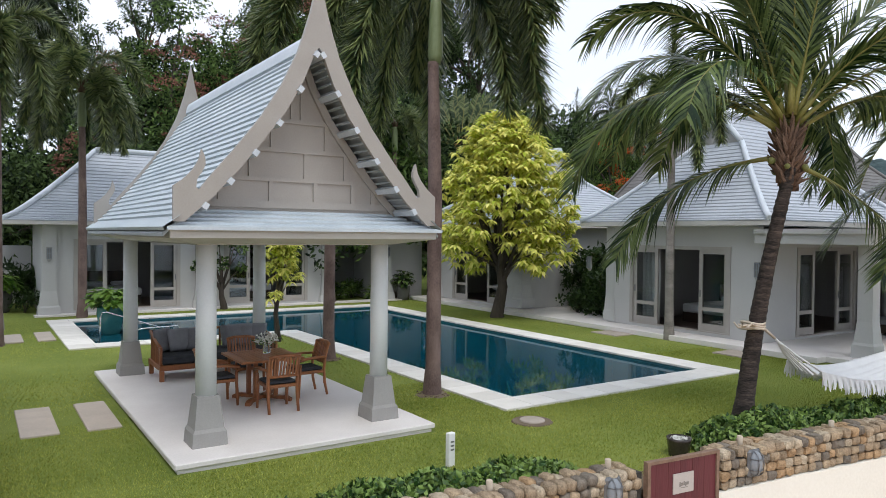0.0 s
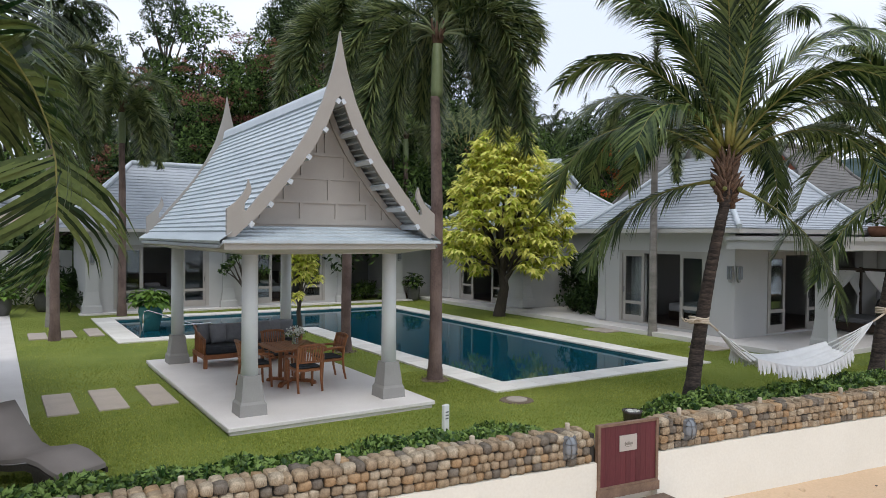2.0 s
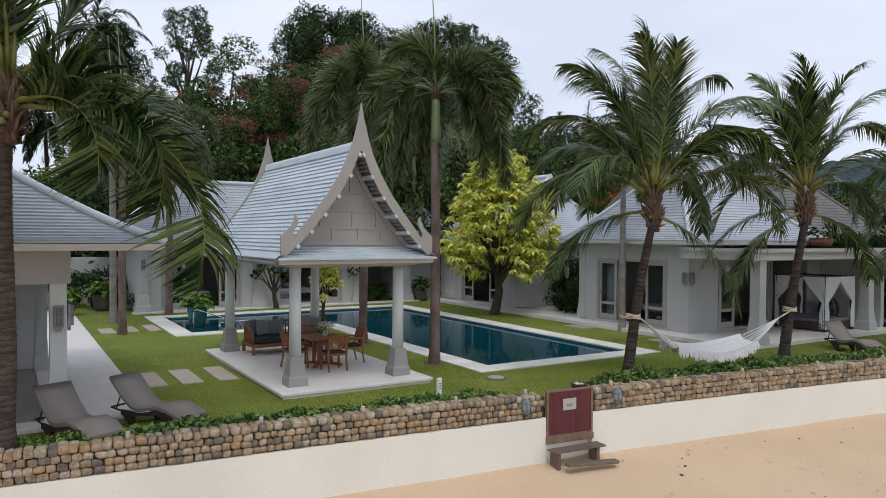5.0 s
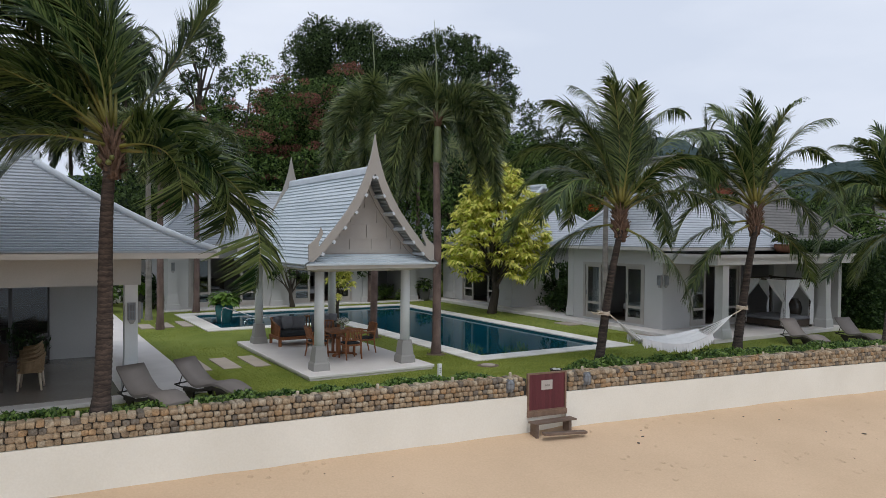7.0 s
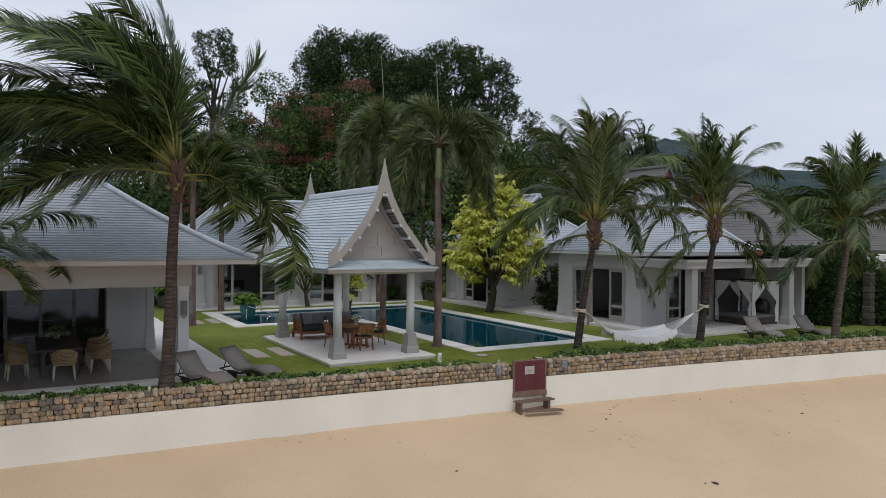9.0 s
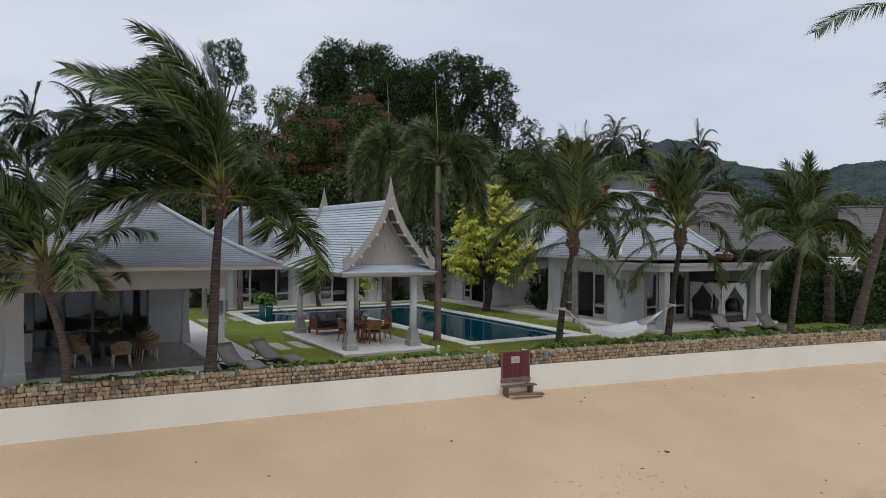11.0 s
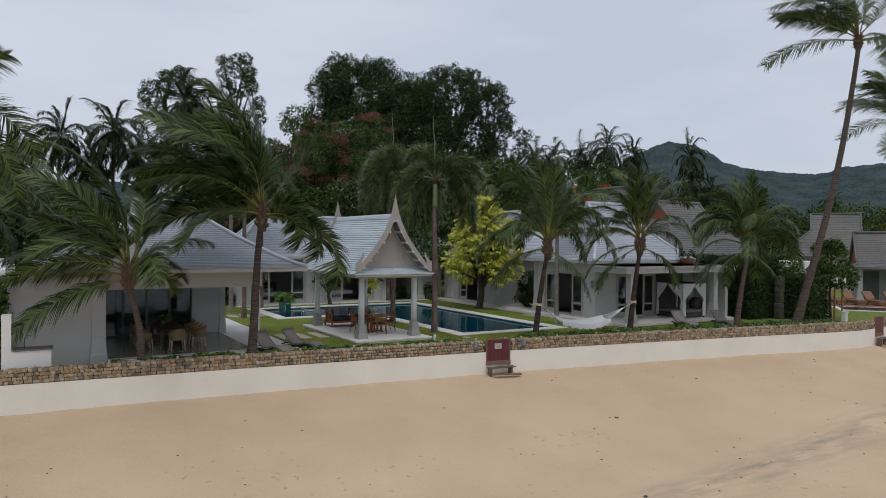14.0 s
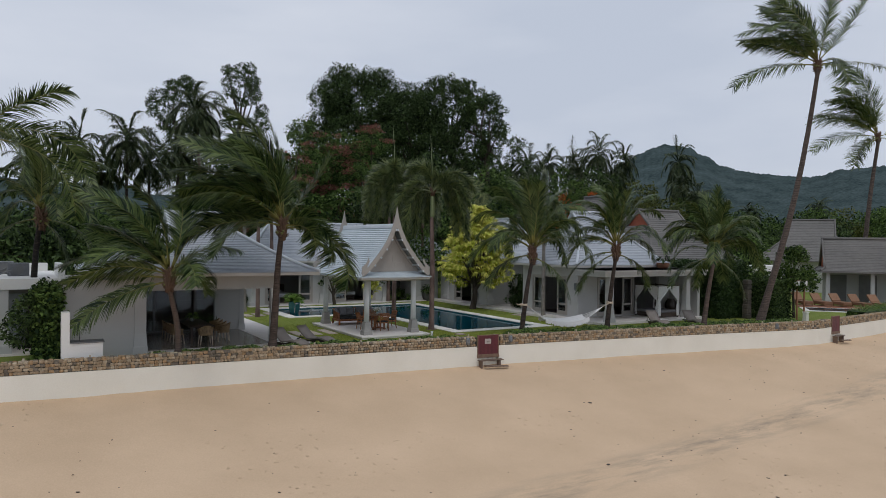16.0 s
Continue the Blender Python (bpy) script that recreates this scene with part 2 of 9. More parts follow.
def rock(name, by_object):
    """Weathered granite: each block its own grey, tan or rust tone, speckled."""
    m = surface(name, (0.26, 0.245, 0.23), (1.08, 1.06, 1.03), 9, 0.92, 1.0, 60, big=0.55, spec=0.2)
    nt = m.node_tree
    src = nt.nodes.new("ShaderNodeObjectInfo").outputs["Random"] if by_object else nt.nodes.new("ShaderNodeNewGeometry").outputs["Random Per Island"]
    tone = nt.nodes.new("ShaderNodeValToRGB")
    tone.color_ramp.interpolation = "CONSTANT"
    cols = [(0.0, (0.30, 0.265, 0.22)), (0.09, (0.58, 0.455, 0.31)), (0.34, (0.46, 0.36, 0.25)), (0.48, (0.58, 0.40, 0.235)), (0.60, (0.66, 0.56, 0.42)), (0.80, (0.27, 0.235, 0.195)), (0.87, (0.54, 0.42, 0.29))]
    for k, (pos, c) in enumerate(cols):
        e = tone.color_ramp.elements[k] if k < 2 else tone.color_ramp.elements.new(pos)
        e.position, e.color = pos, (*c, 1)
    nt.links.new(src, tone.inputs["Fac"])
    mul = nt.nodes.new("ShaderNodeMix")
    mul.data_type, mul.blend_type = "RGBA", "MULTIPLY"
    mul.inputs[0].default_value = 1.0
    bsdf = nt.nodes["Principled BSDF"]
    old = bsdf.inputs["Base Color"].links[0].from_socket
    nt.links.new(old, mul.inputs[6])
    nt.links.new(tone.outputs[0], mul.inputs[7])
    nt.links.new(mul.outputs[2], bsdf.inputs["Base Color"])
    return m


M["rock"] = rock("granite_block", True)
M["rock_rest"] = rock("granite_blocks", False)
M["mortar"] = surface("dark_mortar", (0.035, 0.033, 0.03), (0.075, 0.07, 0.06), 6, 0.95, 0.5, 30)
M["dark_stone"] = surface("dark_brown_stone", (0.05, 0.045, 0.038), (0.15, 0.125, 0.10), 7, 0.95, 0.7, 40, vary=0.3)
M["teak"] = surface("oiled_teak", (0.20, 0.065, 0.02), (0.34, 0.13, 0.045), 6, 0.42, 0.12, 45, vary=0.3, stretch=(1, 1, 0.25))
M["old_wood"] = surface("weathered_wood", (0.10, 0.068, 0.05), (0.22, 0.155, 0.115), 5, 0.85, 0.4, 40, stretch=(0.2, 1, 1))
M["gate_wood"] = surface("maroon_boards", (0.080, 0.012, 0.018), (0.125, 0.022, 0.030), 4, 0.5, 0.15, 45, vary=0.3, stretch=(1, 1, 0.15))
M["gate_trim"] = surface("worn_brown_trim", (0.13, 0.078, 0.052), (0.27, 0.175, 0.118), 6, 0.75, 0.2, 40)
M["plate"] = surface("sign_plate", (0.42, 0.38, 0.35), (0.50, 0.46, 0.42), 6, 0.45, 0.03, 40)
M["ink"] = surface("sign_letters", (0.20, 0.18, 0.16), (0.24, 0.22, 0.19), 6, 0.6, 0, 40)
M["cushion"] = surface("charcoal_fabric", (0.035, 0.037, 0.042), (0.065, 0.068, 0.075), 9, 0.95, 0.25, 120, vary=0.35, spec=0.2)
M["pillow"] = surface("grey_fabric", (0.15, 0.15, 0.16), (0.22, 0.22, 0.235), 9, 0.95, 0.25, 120, vary=0.35, spec=0.2)
M["lounger_mat"] = surface("taupe_sling", (0.22, 0.19, 0.17), (0.29, 0.255, 0.23), 2, 0.9, 0.15, 150, vary=0.2, spec=0.2)
M["lounger_frame"] = surface("dark_brown_wicker", (0.02, 0.016, 0.013), (0.05, 0.04, 0.03), 20, 0.7, 0.5, 90)
M["rattan"] = surface("honey_rattan", (0.26, 0.17, 0.09), (0.42, 0.29, 0.16), 12, 0.7, 0.5, 90, vary=0.3)
M["deck_rattan"] = surface("brown_rattan", (0.17, 0.085, 0.045), (0.30, 0.16, 0.09), 12, 0.7, 0.4, 60, vary=0.3)
M["cloth"] = surface("white_cotton", (0.80, 0.80, 0.80), (0.90, 0.90, 0.89), 6, 0.95, 0.15, 60, through_light=0.2)
M["bed_cloth"] = surface("white_bed_linen", (0.66, 0.66, 0.67), (0.80, 0.80, 0.80), 4, 0.9, 0.15, 40)
M["rope"] = surface("cream_rope", (0.48, 0.40, 0.31), (0.62, 0.54, 0.44), 20, 0.95, 0.5, 90)
M["chrome"] = surface("stainless_steel", (0.62, 0.62, 0.61), (0.70, 0.70, 0.69), 4, 0.2, 0, 40, metal=1.0)
M["grey_metal"] = surface("grey_cast_metal", (0.12, 0.125, 0.13), (0.2, 0.205, 0.21), 8, 0.5, 0.15, 50, metal=0.4)
M["lamp_glass"] = surface("frosted_lamp_glass", (0.20, 0.22, 0.24), (0.28, 0.30, 0.32), 6, 0.25, 0, 40)
M["marker"] = surface("white_marker_paint", (0.74, 0.74, 0.72), (0.82, 0.82, 0.8), 6, 0.6, 0.05, 40)
M["peg"] = surface("pale_turned_wood", (0.45, 0.37, 0.28), (0.60, 0.51, 0.40), 8, 0.8, 0.1, 60, vary=0.3)
M["teal_pot"] = surface("teal_glaze", (0.03, 0.15, 0.155), (0.06, 0.22, 0.22), 4, 0.15, 0.05, 30)
M["dark_pot"] = surface("dark_glazed_clay", (0.025, 0.02, 0.017), (0.06, 0.045, 0.035), 5, 0.25, 0.05, 40)
M["grey_pot"] = surface("grey_stone_pot", (0.07, 0.07, 0.065), (0.13, 0.125, 0.115), 5, 0.7, 0.2, 40)
M["terracotta"] = surface("terracotta", (0.22, 0.09, 0.05), (0.33, 0.15, 0.085), 5, 0.8, 0.2, 40)
M["petal"] = surface("white_petal", (0.72, 0.72, 0.66), (0.85, 0.85, 0.8), 6, 0.8, 0, 40, through_light=0.2)
M["wood_floor"] = surface("dark_wood_floor", (0.05, 0.03, 0.02), (0.10, 0.06, 0.04), 4, 0.4, 0.1, 30, stretch=(1, 0.2, 1))
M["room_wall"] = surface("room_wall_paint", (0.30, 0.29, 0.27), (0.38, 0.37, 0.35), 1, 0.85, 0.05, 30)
# furniture wood; also lines the dining room, its darkness painted in as shade
M["dark_wood_shade"] = surface("dark_wood_and_room_shade", (0.03, 0.02, 0.014), (0.07, 0.045, 0.03), 5, 0.5, 0.1, 40)
M["curtain"] = surface("pale_curtain", (0.45, 0.44, 0.42), (0.60, 0.59, 0.57), 5, 0.95, 0.1, 60)
M["coco_bark"] = surface("coconut_bark", (0.014, 0.011, 0.0095), (0.135, 0.102, 0.085), 5, 0.95, 0.8, 26, vary=0.5, stretch=(0.7, 0.7, 2.2))
M["areca_bark"] = surface("ringed_palm_bark", (0.055, 0.032, 0.028), (0.25, 0.175, 0.15), 2.4, 0.9, 0.6, 34, stretch=(1.2, 1.2, 0.8), big=0.7)
M["bark"] = surface("dark_bark", (0.03, 0.024, 0.018), (0.085, 0.065, 0.05), 6, 0.95, 0.7, 25, stretch=(1, 1, 0.35))
M["fibre"] = surface("brown_palm_fibre", (0.055, 0.032, 0.022), (0.19, 0.115, 0.075), 9, 0.95, 0.6, 50)
M["shaft"] = surface("green_crownshaft", (0.13, 0.17, 0.07), (0.22, 0.26, 0.13), 4, 0.5, 0.1, 30, stretch=(1, 1, 0.3))
M["rachis"] = surface("yellow_green_stalk", (0.12, 0.125, 0.026), (0.25, 0.225, 0.055), 4, 0.45, 0.05, 30)
M["coco_leaf"] = surface("coconut_leaflet", (0.010, 0.030, 0.008), (0.150, 0.202, 0.062), 1.3, 0.30, 0, 20, island=0.75, through_light=0.28, spec=0.32)
def banded(m, period, depth):
    """Darker worn rings up a trunk, over the noise of a bark."""
    nt = m.node_tree
    bsdf = nt.nodes["Principled BSDF"]
    wave, ramp, mul, co = (nt.nodes.new(k) for k in ("ShaderNodeTexWave", "ShaderNodeValToRGB", "ShaderNodeMix", "ShaderNodeTexCoord"))
    wave.bands_direction, wave.wave_profile = "Z", "SAW"
    wave.inputs["Scale"].default_value, wave.inputs["Distortion"].default_value, wave.inputs["Detail Scale"].default_value = 0.314 / period, 4.0, 2.2
    ramp.color_ramp.elements[0].color, ramp.color_ramp.elements[1].color = (depth, depth, depth, 1), (1.25, 1.22, 1.2, 1)
    mul.data_type, mul.blend_type = "RGBA", "MULTIPLY"
    mul.inputs[0].default_value = 1.0
    nt.links.new(co.outputs["Object"], wave.inputs["Vector"])
    nt.links.new(wave.outputs["Fac"], ramp.inputs["Fac"])
    nt.links.new(bsdf.inputs["Base Color"].links[0].from_socket, mul.inputs[6])
    nt.links.new(ramp.outputs[0], mul.inputs[7])
    nt.links.new(mul.outputs[2], bsdf.inputs["Base Color"])


banded(M["coco_bark"], 0.10, 0.55)
M["orange_base"] = surface("orange_leaf_base", (0.22, 0.09, 0.03), (0.42, 0.22, 0.09), 3, 0.7, 0.2, 30)
M["coconut"] = surface("green_coconut", (0.10, 0.12, 0.03), (0.2, 0.2, 0.06), 6, 0.5, 0.05, 30)
M["grey_bark"] = surface("grey_palm_bark", (0.13, 0.115, 0.10), (0.34, 0.31, 0.28), 2.2, 0.9, 0.5, 30, stretch=(0.8, 0.8, 2.6))
M["coco_dry"] = surface("pale_dry_frond", (0.22, 0.19, 0.10), (0.42, 0.37, 0.24), 1.3, 0.7, 0, 20, island=0.5, through_light=0.1, spec=0.2)
M["fox_leaf"] = surface("foxtail_leaflet", (0.024, 0.050, 0.016), (0.225, 0.262, 0.095), 1.3, 0.32, 0, 20, island=0.8, through_light=0.26, spec=0.5)
M["far_palm"] = surface("far_palm_leaf", (0.014, 0.028, 0.012), (0.092, 0.115, 0.052), 1.0, 0.55, 0, 20, island=0.7, through_light=0.12, spec=0.2)
# dark ends set very low, putting deep crown shade into the leaf colour
M["tree_dark"] = surface("dark_tree_leaf", (0.005, 0.014, 0.005), (0.088, 0.135, 0.044), 0.5, 0.65, 0, 8, island=0.55, through_light=0.16, spec=0.15)
M["tree_mid"] = surface("green_tree_leaf", (0.007, 0.022, 0.005), (0.135, 0.210, 0.054), 0.5, 0.65, 0, 8, island=0.6, through_light=0.18, spec=0.15)
M["tree_warm"] = surface("olive_tree_leaf", (0.035, 0.05, 0.01), (0.13, 0.14, 0.03), 0.5, 0.6, 0, 8, island=0.7, through_light=0.15, spec=0.2)
M["blossom"] = surface("dusty_red_blossom", (0.10, 0.050, 0.034), (0.34, 0.140, 0.105), 0.6, 0.8, 0, 8, island=0.6, through_light=0.15, spec=0.2)
M["flame"] = surface("orange_red_blossom", (0.45, 0.07, 0.02), (0.62, 0.13, 0.03), 0.6, 0.8, 0, 8, island=0.7, through_light=0.15, spec=0.2)
M["yellow_leaf"] = surface("lime_yellow_leaf", (0.40, 0.46, 0.05), (0.93, 0.87, 0.27), 0.55, 0.5, 0, 8, island=0.75, through_light=0.38, spec=0.2)
M["hedge_leaf"] = surface("ground_cover_leaf", (0.026, 0.070, 0.013), (0.215, 0.320, 0.075), 1.2, 0.42, 0, 20, island=0.8, through_light=0.2, spec=0.35)
M["big_leaf"] = surface("fresh_broad_leaf", (0.06, 0.14, 0.015), (0.16, 0.26, 0.045), 1.5, 0.4, 0, 20, island=0.6, through_light=0.2, spec=0.2)
# dark leaves of shrubs; also the painted shade inside hedges and beds
M["shade_leaf"] = surface("deep_green_leaf_and_shade", (0.012, 0.03, 0.008), (0.045, 0.08, 0.02), 1.2, 0.5, 0, 20, island=0.7, through_light=0.12, spec=0.2)
# distance haze is mixed into the hill colour as a blue-green tone
M["hill"] = surface("hazy_wooded_hill", (0.019, 0.034, 0.035), (0.092, 0.121, 0.122), 0.03, 0.95, 0, 0.2, spec=0.0, big=0.5)


def plain(name, colour, rough, metal=0.0, trans=0.0, ior=1.45):
    m = bpy.data.materials.new(name)
    m.use_nodes = True
    b = m.node_tree.nodes["Principled BSDF"]
    b.inputs["Base Color"].default_value = (*colour, 1)
    b.inputs["Roughness"].default_value, b.inputs["Metallic"].default_value = rough, metal
    b.inputs["Transmission Weight"].default_value, b.inputs["IOR"].default_value = trans, ior
    return m


M["glass"] = plain("window_glass", (0.72, 0.78, 0.78), 0.02, trans=1.0)
M["vase_glass"] = plain("clear_glass", (0.9, 0.95, 0.93), 0.03, trans=1.0)
# dark teal water: mirror-like with faint ripples
M["water"] = plain("pool_water", (0.002, 0.056, 0.085), 0.05, ior=1.33)
_nt = M["water"].node_tree
_wc, _wnz, _wb = _nt.nodes.new("ShaderNodeTexCoord"), _nt.nodes.new("ShaderNodeTexNoise"), _nt.nodes.new("ShaderNodeBump")
_wnz.inputs["Scale"].default_value, _wnz.inputs["Detail"].default_value = 2.2, 3.0
_wb.inputs["Strength"].default_value, _wb.inputs["Distance"].default_value = 0.05, 0.02
_nt.links.new(_wc.outputs["Object"], _wnz.inputs["Vector"])
_nt.links.new(_wnz.outputs["Fac"], _wb.inputs["Height"])
_nt.links.new(_wb.outputs[0], _nt.nodes["Principled BSDF"].inputs["Normal"])


# ---- building helpers ----
from mathutils.geometry import tessellate_polygon


def box(bm, x0, x1, y0, y1, z0, z1, bevel=0.0):
    """An axis-aligned block, with bevelled edges if asked."""
    vs = [bm.verts.new((x, y, z)) for z in (z0, z1) for y in (y0, y1) for x in (x0, x1)]
    fs = [bm.faces.new([vs[i] for i in q]) for q in ((0, 2, 3, 1), (4, 5, 7, 6), (0, 1, 5, 4), (2, 6, 7, 3), (0, 4, 6, 2), (1, 3, 7, 5))]
    if bevel:
        es = list({e for f in fs for e in f.edges})
        bmesh.ops.bevel(bm, geom=es, offset=bevel, segments=1, affect="EDGES")
    return vs


def frustum(bm, cx, cy, z0, z1, a0, b0, a1, b1):
    """A block that tapers from half sizes a0, b0 to a1, b1."""
    lo = [bm.verts.new((cx + sx * a0, cy + sy * b0, z0)) for sx, sy in ((-1, -1), (1, -1), (1, 1), (-1, 1))]
    hi = [bm.verts.new((cx + sx * a1, cy + sy * b1, z1)) for sx, sy in ((-1, -1), (1, -1), (1, 1), (-1, 1))]
    bm.faces.new(lo[::-1])
    bm.faces.new(hi)
    for i in range(4):
        bm.faces.new((lo[i], lo[(i + 1) % 4], hi[(i + 1) % 4], hi[i]))


def tube(bm, pts, radii, sides=8, cap=True):
    """A tapered tube along points."""
    pts = [Vector(p) for p in pts]
    rings = []
    for i, p in enumerate(pts):
        t = (pts[min(i + 1, len(pts) - 1)] - pts[max(i - 1, 0)]).normalized()
        ref = Vector((0, 0, 1)) if abs(t.z) < 0.9 else Vector((1, 0, 0))
        a = t.cross(ref).normalized()
        b = t.cross(a)
        r = radii[i] if hasattr(radii, "__len__") else radii
        rings.append([bm.verts.new(p + r * (math.cos(2 * math.pi * k / sides) * a + math.sin(2 * math.pi * k / sides) * b)) for k in range(sides)])
    for i in range(len(rings) - 1):
        for k in range(sides):
            f = bm.faces.new((rings[i][k], rings[i][(k + 1) % sides], rings[i + 1][(k + 1) % sides], rings[i + 1][k]))
            f.smooth = True
    if cap:
        bm.faces.new(rings[0][::-1])
        bm.faces.new(rings[-1])


def lathe(bm, profile, cx=0, cy=0, sides=20):
    """A turned shape from (radius, height) pairs."""
    rings = [[bm.verts.new((cx + r * math.cos(2 * math.pi * k / sides), cy + r * math.sin(2 * math.pi * k / sides), z)) for k in range(sides)] for r, z in profile]
    for i in range(len(rings) - 1):
        for k in range(sides):
            f = bm.faces.new((rings[i][k], rings[i][(k + 1) % sides], rings[i + 1][(k + 1) % sides], rings[i + 1][k]))
            f.smooth = True
    bm.faces.new(rings[0][::-1])
    bm.faces.new(rings[-1])


def prism(bm, outline, axis, a, b):
    """A flat outline of (u, v) pairs pushed from a to b along an axis: 'y' maps u to x and v to z, 'x' maps u to y, 'z' maps to x, y."""
    put = {"y": lambda u, v, w: (u, w, v), "x": lambda u, v, w: (w, u, v), "z": lambda u, v, w: (u, v, w)}[axis]
    lo = [bm.verts.new(put(u, v, a)) for u, v in outline]
    hi = [bm.verts.new(put(u, v, b)) for u, v in outline]
    n = len(outline)
    for i in range(n):
        bm.faces.new((lo[i], lo[(i + 1) % n], hi[(i + 1) % n], hi[i]))
    for a, b, c in tessellate_polygon([[Vector((u, v, 0)) for u, v in outline]]):
        bm.faces.new((lo[a], lo[b], lo[c]))
        bm.faces.new((hi[a], hi[c], hi[b]))


def mesh_of(name, bm, material):
    bmesh.ops.recalc_face_normals(bm, faces=bm.faces)
    me = bpy.data.meshes.new(name)
    bm.to_mesh(me)
    bm.free()
    me.materials.append(material)
    return me


def part(name, bm, material, parent=None, label=""):
    """Links a bmesh as one mesh object under a thing or part."""
    ob = new(name, mesh_of(name, bm, material))
    if parent is not None:
        ob.parent = parent
    if label:
        ob["label"] = label
    return ob


def raw(name, verts, faces, material, parent=None, label="", smooth=False):
    """Links plain vertex and face lists as one mesh object."""
    me = bpy.data.meshes.new(name)
    me.from_pydata([tuple(v) for v in verts] if not isinstance(verts, np.ndarray) else verts.tolist(), [], faces if not isinstance(faces, np.ndarray) else faces.tolist())
    me.materials.append(material)
    if smooth:
        me.shade_smooth()
    ob = new(name, me)
    if parent is not None:
        ob.parent = parent
    if label:
        ob["label"] = label
    return ob


def thing(name, label, category, group="", at=None):
    """An empty that carries the parts of one thing."""
    ob = new(name)
    ob.empty_display_size = 0.2
    if at is not None:
        ob.matrix_basis = at
    return tagged(ob, label, category, group)


def block(name, x0, x1, y0, y1, z0, z1, material, parent=None, label="", bevel=0.0):
    bm = bmesh.new()
    box(bm, x0, x1, y0, y1, z0, z1, bevel)
    return part(name, bm, material, parent, label)

# ---- ground, beach, lawn, pool ----
WALL_LINE = [(-60.0, 11.0), (-14.0, 8.75), (-3.0, 8.07), (3.0, 7.58), (9.0, 6.98), (15.0, 6.22), (21.0, 5.33), (26.0, 4.50), (28.5, 4.2), (40.0, 5.7), (110.0, 16.0)]


def wall_y(x):
    """The sea wall's middle line."""
    for (xa, ya), (xb, yb) in zip(WALL_LINE, WALL_LINE[1:]):
        if x <= xb:
            return ya + (yb - ya) * (x - xa) / (xb - xa)
    return WALL_LINE[-1][1]


def beach_z(x, y):
    d = wall_y(x) - 0.15 - y
    z = -1.035 - 0.165 * min(d, 9.0) - 0.075 * max(0.0, d - 9.0)
    z += 0.05 * noise.noise((x * 0.35, y * 0.6, 3.1)) * min(1.0, max(0.0, d) * 0.8 + 0.35) + 0.022 * noise.noise((x * 1.6, y * 2.1, 7.7))
    return z


POOL = (8.43, 13.62, 11.50, 26.90)
ARM = (3.02, 8.43, 21.68, 26.90)
COP = 0.68


def sheet(xs, ys, height, skip=None):
    idx, verts, faces = {}, [], []
    for i, x in enumerate(xs):
        for j, y in enumerate(ys):
            idx[i, j] = len(verts)
            verts.append((x, y, height(x, y)))
    for i in range(len(xs) - 1):
        for j in range(len(ys) - 1):
            if skip and skip(0.5 * (xs[i] + xs[i + 1]), 0.5 * (ys[j] + ys[j + 1])):
                continue
            faces.append((idx[i, j], idx[i + 1, j], idx[i + 1, j + 1], idx[i, j + 1]))
    return verts, faces


# lawn and wooded ground behind it, one sheet with a hole for the pool
def garden_sheet():
    xs = [-900, -300, -80, -30] + [-16 + 0.5 * k for k in range(0, 38)] + [3.02, 5.7, 8.43, 11.0, 13.62] + [14.5 + 0.5 * k for k in range(0, 60)] + [50, 70, 100, 300, 900]
    ts = [0.0, 1.2, 2.5, 3.6]
    ys_far = [11.50, 13.5, 16.0, 19.0, 21.68, 24.0, 26.90, 29.0, 32.0, 40.0, 60.0, 100.0, 300.0, 1500.0]
    verts, faces, idx = [], [], {}
    cols = len(ts) + len(ys_far)
    for i, x in enumerate(xs):
        y0 = wall_y(max(-60, min(110, x))) + 0.1
        for j in range(cols):
            y = y0 + (11.50 - y0) * ts[j] / 4.2 if j < len(ts) else max(ys_far[j - len(ts)], y0 + 0.2 + 0.3 * (j - len(ts)))
            idx[i, j] = len(verts)
            verts.append((x, y, 0.02 * noise.noise((x * 0.4, y * 0.4, 0))))
    for i in range(len(xs) - 1):
        for j in range(cols - 1):
            mx = 0.5 * (xs[i] + xs[i + 1])
            if j >= len(ts):
                my = 0.5 * (ys_far[j - len(ts)] + ys_far[j - len(ts) + 1])
                if (POOL[0] < mx < POOL[1] and POOL[2] < my < POOL[3]) or (ARM[0] < mx < ARM[1] and ARM[2] < my < ARM[3]):
                    continue
            faces.append((idx[i, j], idx[i + 1, j], idx[i + 1, j + 1], idx[i, j + 1]))
    return verts, faces


v, f = garden_sheet()
tagged(raw("ground", v, f, M["lawn"], smooth=True), "mown green lawn reaching back to the wooded ground", "lawn", kind="structure")

xs = [-900, -300, -100, -60, -45] + [-36 + 0.6 * k for k in range(0, 150)] + [60, 80, 110, 300, 900]
rows_t = [0.0, 0.25, 0.5, 0.8, 1.2, 1.7] + [2.2 + 0.5 * k for k in range(0, 60)] + [36, 45, 60]
verts, faces = [], []
for x in xs:
    cx = max(-60, min(110, x))
    for d in rows_t:
        y = wall_y(cx) - 0.02 - d
        verts.append((x, y, beach_z(cx, y)))
n = len(rows_t)
for i in range(len(xs) - 1):
    for j in range(n - 1):
        faces.append((i * n + j, i * n + j + 1, (i + 1) * n + j + 1, (i + 1) * n + j))
tagged(raw("beach", verts, faces, M["sand"], smooth=True), "tan beach sand sloping down from the sea wall", "sand", kind="structure")
sv, sf = sheet([-900, 900], [-1500, -38], lambda x, y: -4.9)
tagged(raw("water", sv, sf, M["sea"]), "calm grey sea off the beach", "sea", kind="structure")

